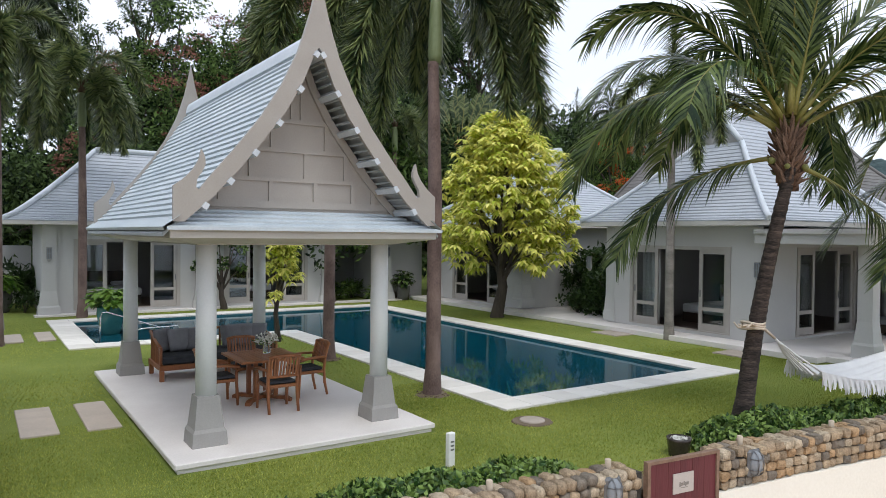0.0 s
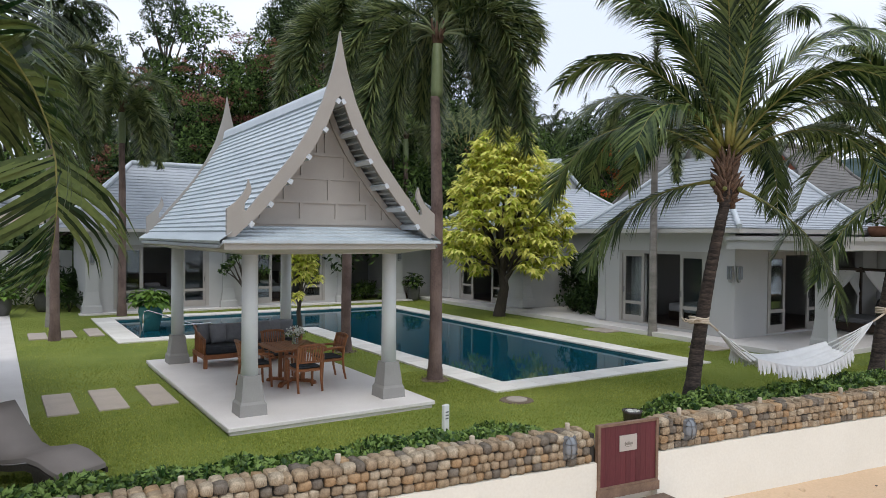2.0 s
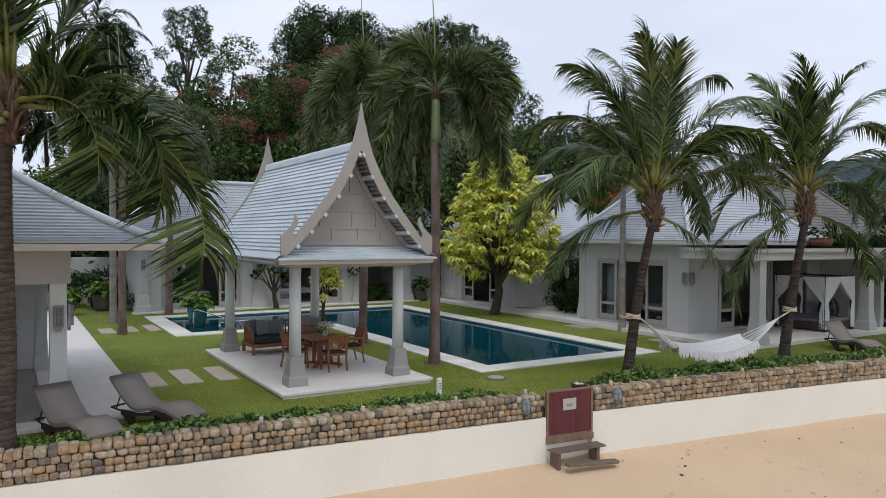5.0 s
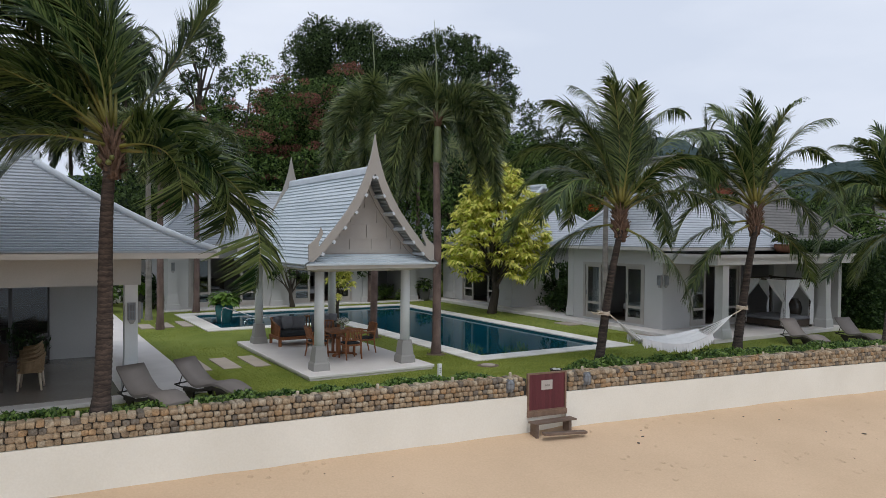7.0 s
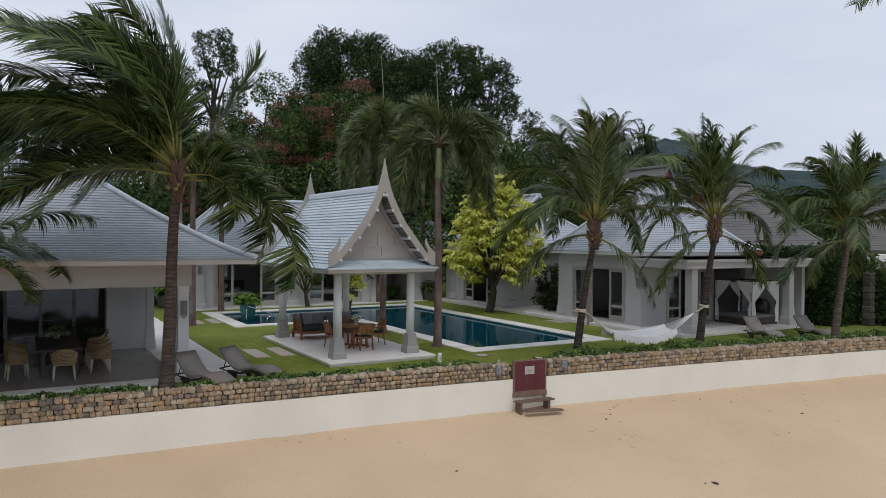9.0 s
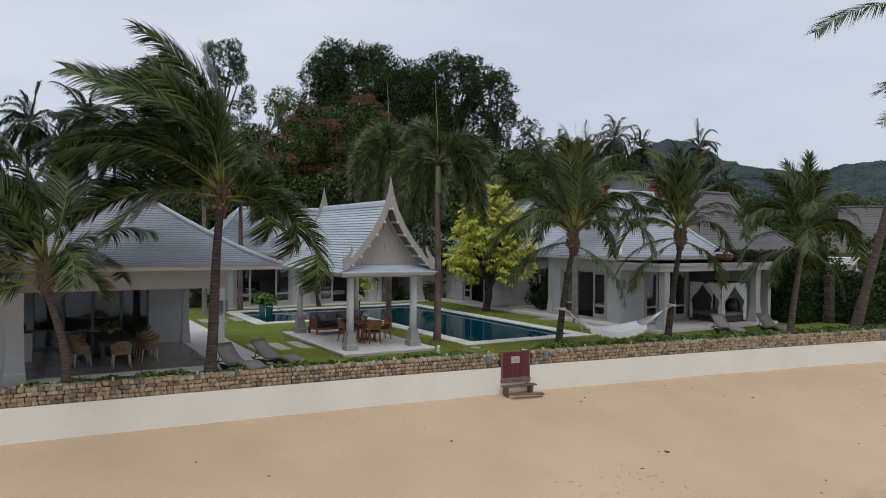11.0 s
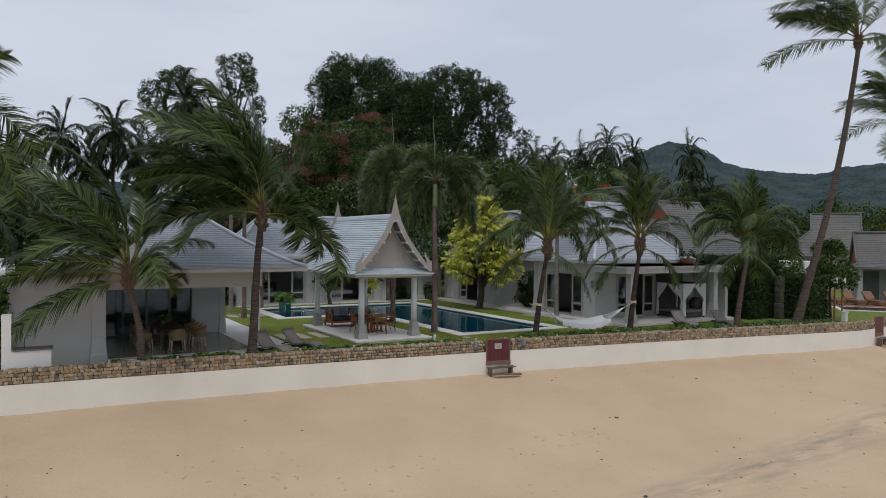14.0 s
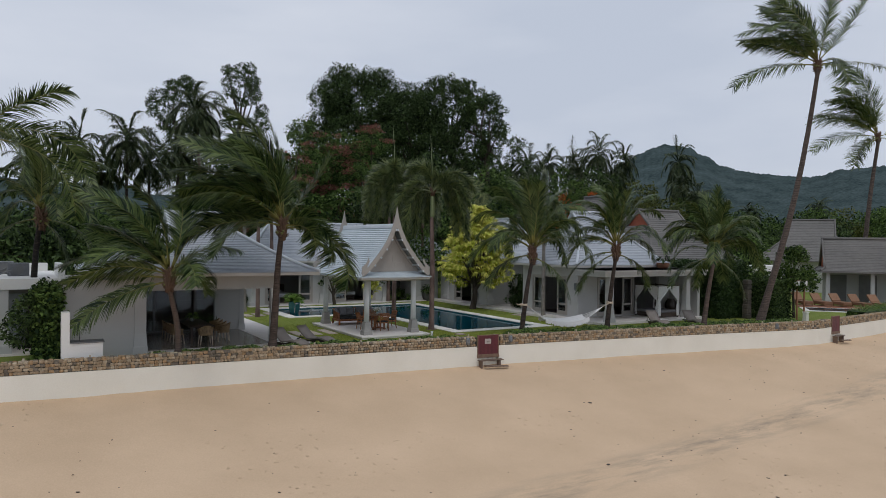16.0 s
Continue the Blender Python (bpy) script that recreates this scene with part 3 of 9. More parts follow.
# pool basin, water
bm = bmesh.new()
for x0, x1, y0, y1 in (POOL, ARM):
    box(bm, x0 - 0.10, x1 + 0.10, y0 - 0.10, y1 + 0.10, -1.6, -1.5)
for x0, x1, y0, y1 in ((POOL[0] - 0.12, POOL[1] + 0.12, POOL[2] - 0.12, POOL[2]), (POOL[0] - 0.12, POOL[0], POOL[2], ARM[2]), (POOL[1], POOL[1] + 0.12, POOL[2], POOL[3]),
                       (ARM[0], POOL[1], POOL[3], POOL[3] + 0.12), (ARM[0] - 0.12, ARM[0], ARM[2] - 0.12, ARM[3] + 0.12), (ARM[0], POOL[0] - 0.12, ARM[2] - 0.12, ARM[2])):
    box(bm, x0, x1, y0, y1, -1.5, -0.012)
pool = tagged(part("pool_basin", bm, M["pool_tile"]), "L-shaped swimming pool basin of dark teal tiles", "pool", kind="structure")
bm = bmesh.new()
outline = [(POOL[0], POOL[2]), (POOL[1], POOL[2]), (POOL[1], POOL[3]), (ARM[0], POOL[3]), (ARM[0], ARM[2]), (POOL[0], ARM[2])]
bm.faces.new([bm.verts.new((x, y, -0.06)) for x, y in outline])
tagged(part("pool_water", bm, M["water"]), "still dark teal water filling the swimming pool", "water", kind="structure")
block("pool_ledge", ARM[0], ARM[0] + 1.3, 22.6, 25.2, -1.5, -0.075, M["pool_tile"], pool)

# sea wall core: cream render below, dark mortar core under the stones
def wall_strip(name, z0, z1, half_front, half_back, material, x_from=-60.0, x_to=110.0, label="", gap=None):
    bm = bmesh.new()
    pts = [x_from] + [p[0] for p in WALL_LINE if x_from < p[0] < x_to] + [x_to]
    spans = [(x_from, x_to)] if not gap else [(x_from, gap[0]), (gap[1], x_to)]
    for a, b in spans:
        px = [a] + [q for q in pts if a < q < b] + [b]
        rings = []
        for x in px:
            y = wall_y(x)
            rings.append([bm.verts.new((x, y - half_front, z0)), bm.verts.new((x, y + half_back, z0)), bm.verts.new((x, y + half_back, z1)), bm.verts.new((x, y - half_front, z1))])
        for r, s in zip(rings, rings[1:]):
            for k in range(4):
                bm.faces.new((r[k], r[(k + 1) % 4], s[(k + 1) % 4], s[k]))
        bm.faces.new(rings[0][::-1])
        bm.faces.new(rings[-1])
    return part(name, bm, material)


GATE = (6.70, 7.82)
GATE2 = (30.1, 31.2)
sea_wall = tagged(wall_strip("sea_wall", -3.0, -0.145, 0.215, 0.2, M["sea_wall"], gap=GATE), "long cream rendered sea wall along the beach", "wall", kind="structure")
block("gate_threshold", GATE[0], GATE[1], wall_y(7.25) - 0.15, wall_y(7.25) + 0.2, -3.0, -0.62, M["sea_wall"], sea_wall)
block("gate_path", GATE[0], GATE[1], wall_y(7.25) - 0.0, wall_y(7.25) + 0.45, -0.62, 0.01, M["soil"], sea_wall)
core = tagged(wall_strip("sea_wall_coping", -0.145, 0.26, 0.135, 0.13, M["mortar"], gap=GATE), "squared granite block course on top of the sea wall", "stone wall", kind="structure")


# ---- pavilion ----
PX, PZ = 4.22, 0.13
pav = thing("garden_pavilion", "open pavilion with a steep pale tiled roof on four round columns", "pavilion", at=pose(0, 0, 0))
bm = bmesh.new()
box(bm, 2.42, 6.10, 10.43, 17.22, 0.055, PZ, 0.012)
box(bm, 2.46, 6.06, 10.47, 17.18, -0.1, 0.055)
part("floor_slab", bm, M["slab"], pav, "pale stone floor slab with a shadow gap")

COLS = [(2.98, 11.18), (5.55, 11.18), (2.98, 16.60), (5.55, 16.60)]
for cx, cy in COLS:
    bm = bmesh.new()
    frustum(bm, cx, cy, PZ, PZ + 0.18, 0.228, 0.228, 0.216, 0.216)
    frustum(bm, cx, cy, PZ + 0.18, PZ + 0.225, 0.216, 0.216, 0.190, 0.190)
    frustum(bm, cx, cy, PZ + 0.225, PZ + 0.64, 0.190, 0.190, 0.143, 0.143)
    ped = part("pedestal", bm, M["taupe_dark"], pav, "tapered grey painted pedestal")
    bm = bmesh.new()
    lathe(bm, [(0.135, PZ + 0.64), (0.132, 1.6), (0.128, 2.80)], cx, cy, 24)
    part("column", bm, M["column"], pav, "smooth pale grey round column")

EX0, EX1, EY0, EY1 = PX - 1.93, PX + 1.93, 10.36, 17.30
bm = bmesh.new()
for x0, x1, y0, y1 in ((COLS[0][0] - 0.16, COLS[1][0] + 0.16, COLS[0][1] - 0.16, COLS[0][1] + 0.16), (COLS[0][0] - 0.16, COLS[1][0] + 0.16, COLS[2][1] - 0.16, COLS[2][1] + 0.16),
                       (COLS[0][0] - 0.16, COLS[0][0] + 0.16, COLS[0][1] + 0.16, COLS[2][1] - 0.16), (COLS[1][0] - 0.16, COLS[1][0] + 0.16, COLS[0][1] + 0.16, COLS[2][1] - 0.16)):
    box(bm, x0, x1, y0, y1, 2.74, 2.95)
part("beam", bm, M["beam"], pav)
bm = bmesh.new()
# boxed eaves: soffit that slopes down from the eave edge to the beam
o = [(EX0 + 0.07, EY0 + 0.07, 2.835), (EX1 - 0.07, EY0 + 0.07, 2.835), (EX1 - 0.07, EY1 - 0.07, 2.835), (EX0 + 0.07, EY1 - 0.07, 2.835)]
i_ = [(COLS[0][0] - 0.165, COLS[0][1] - 0.165, 2.755), (COLS[1][0] + 0.165, COLS[0][1] - 0.165, 2.755), (COLS[1][0] + 0.165, COLS[2][1] + 0.165, 2.755), (COLS[0][0] - 0.165, COLS[2][1] + 0.165, 2.755)]
ov, iv = [bm.verts.new(p) for p in o], [bm.verts.new(p) for p in i_]
ot, it = [bm.verts.new((p[0], p[1], p[2] + 0.10)) for p in o], [bm.verts.new((p[0], p[1], 2.93)) for p in i_]
for k in range(4):
    q = (k + 1) % 4
    bm.faces.new((ov[k], ov[q], iv[q], iv[k]))
    bm.faces.new((ov[k], ot[k], ot[q], ov[q]))
    bm.faces.new((ot[k], it[k], it[q], ot[q]))
    bm.faces.new((it[k], iv[k], iv[q], it[q]))
part("soffit", bm, M["beam"], pav, "warm grey boxed eaves")
block("ceiling_board", COLS[0][0] - 0.1, COLS[1][0] + 0.1, COLS[0][1], COLS[2][1], 2.96, 2.99, M["beam"], pav)

PROFILE = [(0.0, 5.44), (0.16, 5.21), (0.33, 4.95), (0.51, 4.66), (0.78, 4.25), (1.09, 3.84), (1.34, 3.54), (1.62, 3.23), (1.93, 2.945)]


def along(profile, step):
    """Points at equal steps along a broken line."""
    out, carry = [profile[0]], 0.0
    for (a, b), (c, d) in zip(profile, profile[1:]):
        seg = math.hypot(c - a, d - b)
        s = step - carry
        while s <= seg:
            out.append((a + (c - a) * s / seg, b + (d - b) * s / seg))
            s += step
        carry = seg - (s - step)
    return out


pts = along(PROFILE, 0.122)
pts[-1] = PROFILE[-1]
roof = part("roof", bmesh.new(), M["tile_white"], pav, "steep concave roof of pale grey tile courses")
bm = bmesh.new()
for s in (-1, 1):
    prof = [(PX + s * u, z - 0.05) for u, z in PROFILE] + [(PX + s * u, z - 0.09) for u, z in PROFILE[::-1]]
    prism(bm, prof, "y", 10.48, 17.08)
part("deck", bm, M["slat"], roof)
for s in (-1, 1):
    for (ua, za), (ub, zb) in zip(pts, pts[1:]):
        bm = bmesh.new()
        L = math.hypot(ub - ua, zb - za)
        nx, nz = -(zb - za) / L, (ub - ua) / L
        lip = 0.03
        y0, y1 = 10.52, 17.04
        low = ub > 1.80
        n_t = 30
        # each course hangs a little unevenly, like laid tiles
        for k in range(n_t):
            ya, yb = y0 + (y1 - y0) * k / n_t, y0 + (y1 - y0) * (k + 1) / n_t
            if low and k == 0:
                ya = EY0 + 0.02
            if low and k == n_t - 1:
                yb = EY1 - 0.02
            e = random.uniform(0.0, 0.004)
            eu, ez = (ub - ua) / L * e, (zb - za) / L * e
            top = [(PX + s * ua, y, za) for y in (ya, yb)]
            bot = [(PX + s * (ub + eu + nx * lip), y, zb + ez + nz * lip) for y in (yb, ya)]
            under = [(PX + s * (ub + eu - 0.0), y, zb + ez - 0.018) for y in (yb, ya)]
            a, b = [bm.verts.new(p) for p in top]
            c, d = [bm.verts.new(p) for p in bot]
            g, h = [bm.verts.new(p) for p in under]
            bm.faces.new((a, b, c, d) if s < 0 else (d, c, b, a))
            bm.faces.new((d, c, g, h) if s < 0 else (h, g, c, d))
        part("tile_course", bm, M["tile_white"], roof)
# skirt roofs under both gables
for ys, s in ((EY0, 1), (EY1, -1)):
    prev = None
    for k in range(6):
        za, zb = 2.945 + 0.056 * (k + 1), 2.945 + 0.056 * k
        ya, yb = ys + s * 0.15 * (k + 1), ys + s * 0.15 * k
        bm = bmesh.new()
        inset_lo, inset_hi = 0.02 + 0.11 * k, 0.02 + 0.11 * (k + 1)
        a, b = bm.verts.new((EX0 + inset_hi, ya, za)), bm.verts.new((EX1 - inset_hi, ya, za))
        c, d = bm.verts.new((EX1 - inset_lo, yb, zb + 0.026)), bm.verts.new((EX0 + inset_lo, yb, zb + 0.026))
        g, h = bm.verts.new((EX1 - inset_lo, yb, zb - 0.015)), bm.verts.new((EX0 + inset_lo, yb, zb - 0.015))
        bm.faces.new((a, b, c, d))
        bm.faces.new((d, c, g, h))
        part("tile_course", bm, M["tile_white"], roof)
bm = bmesh.new()
prism(bm, [(PX - 0.11, 5.36), (PX - 0.085, 5.50), (PX - 0.05, 5.56), (PX + 0.05, 5.56), (PX + 0.085, 5.50), (PX + 0.11, 5.36)], "y", 10.54, 17.02)
part("ridge_cap", bm, M["ridge"], roof)

# gables: bargeboards with a spire and hooked feet, panelled wall, purlin ends, slatted soffit
OUT = [(0.0, 6.39), (0.035, 6.18), (0.075, 5.98), (0.125, 5.77), (0.20, 5.52), (0.29, 5.25), (0.51, 4.79), (0.78, 4.36), (1.09, 3.96), (1.34, 3.66), (1.53, 3.42),
       (1.565, 3.44), (1.555, 3.54), (1.49, 3.64), (1.455, 3.72), (1.46, 3.80), (1.50, 3.91), (1.53, 3.78), (1.60, 3.66), (1.70, 3.55), (1.83, 3.45), (1.83, 3.03)]
INN = [(1.70, 3.03), (1.36, 3.34), (1.05, 3.68), (0.745, 4.06), (0.445, 4.46), (0.21, 4.88), (0.05, 5.28), (0.0, 5.34)]
ROWS = [(3.24, 3.34), (3.60, 3.66), (4.00, 4.06), (4.40, 4.46)]


def gable_half(z):
    """Half width of the gable wall at a height."""
    for (ua, za), (ub, zb) in zip(PROFILE, PROFILE[1:]):
        if zb <= z <= za:
            return max(0.0, ua + (ub - ua) * (za - z) / (za - zb) - 0.20)
    return 0.0


for y_out, y_wall, s in ((10.42, 11.00, 1), (17.1, 16.55, -1)):
    bm = bmesh.new()
    loop = [(PX - u, z) for u, z in OUT] + [(PX - u, z) for u, z in INN] + [(PX + u, z) for u, z in INN[-2::-1]] + [(PX + u, z) for u, z in OUT[:0:-1]]
    prism(bm, loop, "y", y_out, y_out + s * 0.06)
    part("bargeboard", bm, M["taupe"], pav, "taupe bargeboard with a tall spire and hooked feet")
    bm = bmesh.new()
    zs = [3.20, 3.5, 3.8, 4.1, 4.4, 4.7, 5.0, 5.18]
    loop = [(PX - gable_half(z), z) for z in zs] + [(PX + gable_half(z), z) for z in zs[::-1]]
    prism(bm, loop, "y", y_wall, y_wall + s * 0.05)
    gwall = part("gable_wall", bm, M["taupe"], pav)
    bm = bmesh.new()
    ya, yb = sorted((y_wall - s * 0.028, y_wall + s * 0.01))
    for za, zb in ROWS:
        w = gable_half(zb) + 0.02
        box(bm, PX - w, PX + w, ya, yb, za, zb)
    for za, zb, us in ((3.34, 3.60, (-1.12, -0.44, 0.20, 0.78, 1.10)), (3.66, 4.00, (-0.98, -0.72, 0.06, 0.66)), (4.06, 4.40, (-0.62, -0.42, 0.36, 0.60)), (4.46, 4.98, (-0.14, 0.0))):
        for u in us:
            if abs(u) < gable_half(zb) + 0.05:
                box(bm, PX + u - 0.03, PX + u + 0.03, ya + 0.003, yb, za, zb)
    part("panel_rail", bm, M["taupe"], gwall)
    for sx in (-1, 1):
        bm = bmesh.new()
        hi_ = [(PX + sx * (u - 0.02), z + 0.05) for u, z in INN[:-1]]
        lo_ = [(PX + sx * (u - 0.10), z - 0.02) for u, z in INN[:-1]]
        prism(bm, (hi_ + lo_[::-1])[::sx], "y", y_wall - s * 0.06, y_wall + s * 0.01)
        part("rake_board", bm, M["taupe"], gwall)
    for sx in (-1, 1):
        for u, z in ((0.055, 5.27), (0.27, 4.79), (0.55, 4.33), (0.86, 3.93), (1.17, 3.56), (1.47, 3.25)):
            bm = bmesh.new()
            a = math.atan2(0.42, 0.30) * -sx
            y0, y1 = sorted((y_out - s * 0.05, y_wall))
            vs = box(bm, -0.032, 0.032, y0, y1, -0.04, 0.04)
            m = Matrix.Translation((PX + sx * (u - 0.01), 0, z - 0.03)) @ Matrix.Rotation(-a + math.pi / 2, 4, "Y")
            bmesh.ops.transform(bm, matrix=m, verts=bm.verts)
            part("purlin_end", bm, M["ridge"], pav, "pale painted purlin end")
        bm = bmesh.new()
        for k in range(26):
            t_ = (k + 0.5) / 26
            j = t_ * (len(INN) - 2)
            i0 = int(j)
            (ua, za), (ub, zb) = INN[i0], INN[i0 + 1]
            u, z = ua + (ub - ua) * (j - i0), za + (zb - za) * (j - i0)
            y0, y1 = sorted((y_out + s * 0.09, y_wall - s * 0.06))
            box(bm, PX + sx * u - 0.022, PX + sx * u + 0.022, y0, y1, z + 0.035, z + 0.06)
        part("soffit_slat", bm, M["slat"], pav)


# ---- villas ----
def hip_roof(parent, x0, x1, y0, y1, ze, zr, rows, material, gable=None, curve=1.2, axis="x", gable_mat=None, caps=True, name="roof", lip=0.03):
    """A concave hipped roof in stepped courses; with gable, the hips stop at that inset and small gables stand above."""
    half = 0.5 * ((y1 - y0) if axis == "x" else (x1 - x0))
    gi = half if gable is None else gable

    def ring(d, dz=0.0):
        e = min(d, gi)
        ax, ay = (e, d) if axis == "x" else (d, e)
        z = ze + (zr - ze) * (d / half) ** curve + dz
        return [(x0 + ax, y0 + ay, z), (x1 - ax, y0 + ay, z), (x1 - ax, y1 - ay, z), (x0 + ax, y1 - ay, z)]

    courses = []
    for k in range(rows):
        da, db = half * k / rows, half * (k + 1) / rows
        cv = ring(da, -0.012) + ring(da, lip) + ring(db)
        cf = []
        for c in range(4):
            q = (c + 1) % 4
            end = (c in (1, 3)) if axis == "x" else (c in (0, 2))
            if end and da >= gi - 1e-6:
                continue
            cf += [(c, q, 4 + q, 4 + c), (4 + c, 4 + q, 8 + q, 8 + c)]
        courses.append((cv, cf))
    verts, faces = [], []
    # eave edge and flat soffit
    b = len(verts)
    e0, e1 = ring(0, 0.0), ring(0, -0.13)
    verts += e0 + e1
    for c in range(4):
        q = (c + 1) % 4
        faces.append((b + 4 + c, b + 4 + q, b + q, b + c))
    faces.append((b + 7, b + 6, b + 5, b + 4))
    ob = raw(name, verts, faces, M["beam"] if material is M["roof_white"] else material, parent)
    for cv, cf in courses:
        if len(cf) == 4:
            for half_ in (cf[:2], cf[2:]):
                used = sorted({i for f_ in half_ for i in f_})
                raw("tile_course", [cv[i] for i in used], [tuple(used.index(i) for i in f_) for f_ in half_], material, ob)
        else:
            raw("tile_course", cv, cf, material, ob)
    if caps:
        bm = bmesh.new()
        for c in range(4):
            line = []
            for k in range(11):
                d = gi * k / 10
                p = ring(d, 0.05)[c]
                line.append(p)
            tube(bm, line, 0.085, 6)
        r = ring(half, 0.06)
        tube(bm, [r[0], r[2]] if gable is None else ([((r[0][0]) - 0.1, r[0][1], r[0][2]), (r[1][0] + 0.1, r[1][1], r[1][2])] if axis == "x" else [(r[0][0], r[0][1] - 0.1, r[0][2]), (r[3][0], r[3][1] + 0.1, r[3][2])]), 0.12, 6)
        if gable is not None:
            g0, gt = ring(gi, 0.05), ring(half, 0.05)
            mids = ((0, 3), (1, 2)) if axis == "x" else ((0, 1), (3, 2))
            for a, c in mids:
                for e in (a, c):
                    line = [ring(gi + (half - gi) * k / 5, 0.05)[e] for k in range(6)]
                    tube(bm, line, 0.085, 6)
        part("hip_cap", bm, M["ridge"] if material is M["roof_white"] else material, ob)
    if gable is not None:
        for a, c in (((0, 3), (1, 2)) if axis == "x" else ((0, 1), (3, 2))):
            bm = bmesh.new()
            line = [ring(gi + (half - gi) * k / 5)[a] for k in range(6)] + [ring(gi + (half - gi) * k / 5)[c] for k in range(5, -1, -1)]
            sgn = 1 if a == 0 else -1
            off = Vector((0.12 * sgn, 0, 0)) if axis == "x" else Vector((0, 0.12 * sgn, 0))
            lo_ = [bm.verts.new(Vector(p) + off) for p in line]
            bm.faces.new(lo_)
            part("small_gable", bm, gable_mat or M["wall_paint"], ob)
    return ob


def holed_wall(bm, axis, at, thick, u0, u1, z0, z1, holes):
    """A wall in the plane axis=at (thickness inward to at+thick) with rectangular holes (ua, ub, za, zb)."""
    us = sorted({u0, u1, *[h[0] for h in holes], *[h[1] for h in holes]})
    for a, b in zip(us, us[1:]):
        mid = 0.5 * (a + b)
        hs = sorted([(h[2], h[3]) for h in holes if h[0] < mid < h[1]])
        z = z0
        for ha, hb in hs + [(z1, z1)]:
            if ha - z > 1e-4:
                lo, hi = sorted((at, at + thick))
                if axis == "x":
                    box(bm, lo, hi, a, b, z, ha)
                else:
                    box(bm, a, b, lo, hi, z, ha)
            z = hb
    bmesh.ops.remove_doubles(bm, verts=bm.verts, dist=1e-5)


def oriented(bm, axis, u0, u1, w0, w1, z0, z1, bevel=0.0):
    lo, hi = sorted((w0, w1))
    if axis == "x":
        box(bm, lo, hi, u0, u1, z0, z1, bevel)
    else:
        box(bm, u0, u1, lo, hi, z0, z1, bevel)


def door_leaf(parent, axis, at, u0, u1, z0, z1):
    """A glazed sliding leaf with a low panel and a rail."""
    bm = bmesh.new()
    t = 0.03
    st, mid = 0.11, z0 + 0.62
    oriented(bm, axis, u0, u0 + st, at - t, at + t, z0, z1)
    oriented(bm, axis, u1 - st, u1, at - t, at + t, z0, z1)
    for za, zb in ((z0, z0 + 0.20), (mid - 0.05, mid + 0.05), (z1 - 0.11, z1)):
        oriented(bm, axis, u0 + st, u1 - st, at - t + 0.002, at + t - 0.002, za, zb)
    leaf = part("door_leaf", bm, M["taupe"], parent, "taupe framed glazed sliding leaf")
    for za, zb in ((z0 + 0.20, mid - 0.05), (mid + 0.05, z1 - 0.11)):
        bm = bmesh.new()
        oriented(bm, axis, u0 + st, u1 - st, at - 0.005, at + 0.005, za, zb)
        p = part("pane", bm, M["glass"], leaf)
        p.visible_shadow = False
    bm = bmesh.new()
    uh = u1 - 0.05 if (u0 + u1) % 2 < 1 else u0 + 0.05
    oriented(bm, axis, uh - 0.012, uh + 0.012, at - t - 0.025, at - t, z0 + 0.95, z0 + 1.15)
    part("handle", bm, M["grey_metal"], leaf)
    return leaf


def sliding_door(parent, axis, at, u0, u1, z0, z1, leaf_w):
    """A wide opening: frame, two leaves slid apart at its ends; at is the outer face, the inside lies on +axis."""
    bm = bmesh.new()
    fw = 0.10
    oriented(bm, axis, u0 - 0.02, u0 + fw, at - 0.03, at + 0.20, z0, z1)
    oriented(bm, axis, u1 - fw, u1 + 0.02, at - 0.03, at + 0.20, z0, z1)
    oriented(bm, axis, u0 + fw, u1 - fw, at - 0.03, at + 0.20, z1 - fw, z1)
    oriented(bm, axis, u0 + fw, u1 - fw, at - 0.02, at + 0.20, z0, z0 + 0.03)
    door = part("door", bm, M["taupe"], parent, "wide taupe sliding door slid open")
    door_leaf(door, axis, at + 0.06, u0 + fw, u0 + fw + leaf_w, z0 + 0.03, z1 - fw)
    door_leaf(door, axis, at + 0.06, u1 - fw - leaf_w, u1 - fw, z0 + 0.03, z1 - fw)
    door_leaf(door, axis, at + 0.14, u0 + fw + 0.04, u0 + fw + leaf_w + 0.04, z0 + 0.03, z1 - fw)
    return door


def pilaster(parent, cx, cy, w, d, z0, z1, flare=0.13, mat=None):
    """A square pier whose foot spreads in a step."""
    bm = bmesh.new()
    frustum(bm, cx, cy, z0, z0 + 0.30, w + flare, d + flare, w + flare * 0.85, d + flare * 0.85)
    frustum(bm, cx, cy, z0 + 0.30, z0 + 0.36, w + flare * 0.85, d + flare * 0.85, w + flare * 0.55, d + flare * 0.55)
    frustum(bm, cx, cy, z0 + 0.36, z0 + 0.85, w + flare * 0.55, d + flare * 0.55, w, d)
    frustum(bm, cx, cy, z0 + 0.85, z1, w, d, w, d)
    return part("pier", bm, mat or M["wall_paint"], parent, "white pier with a spreading foot")


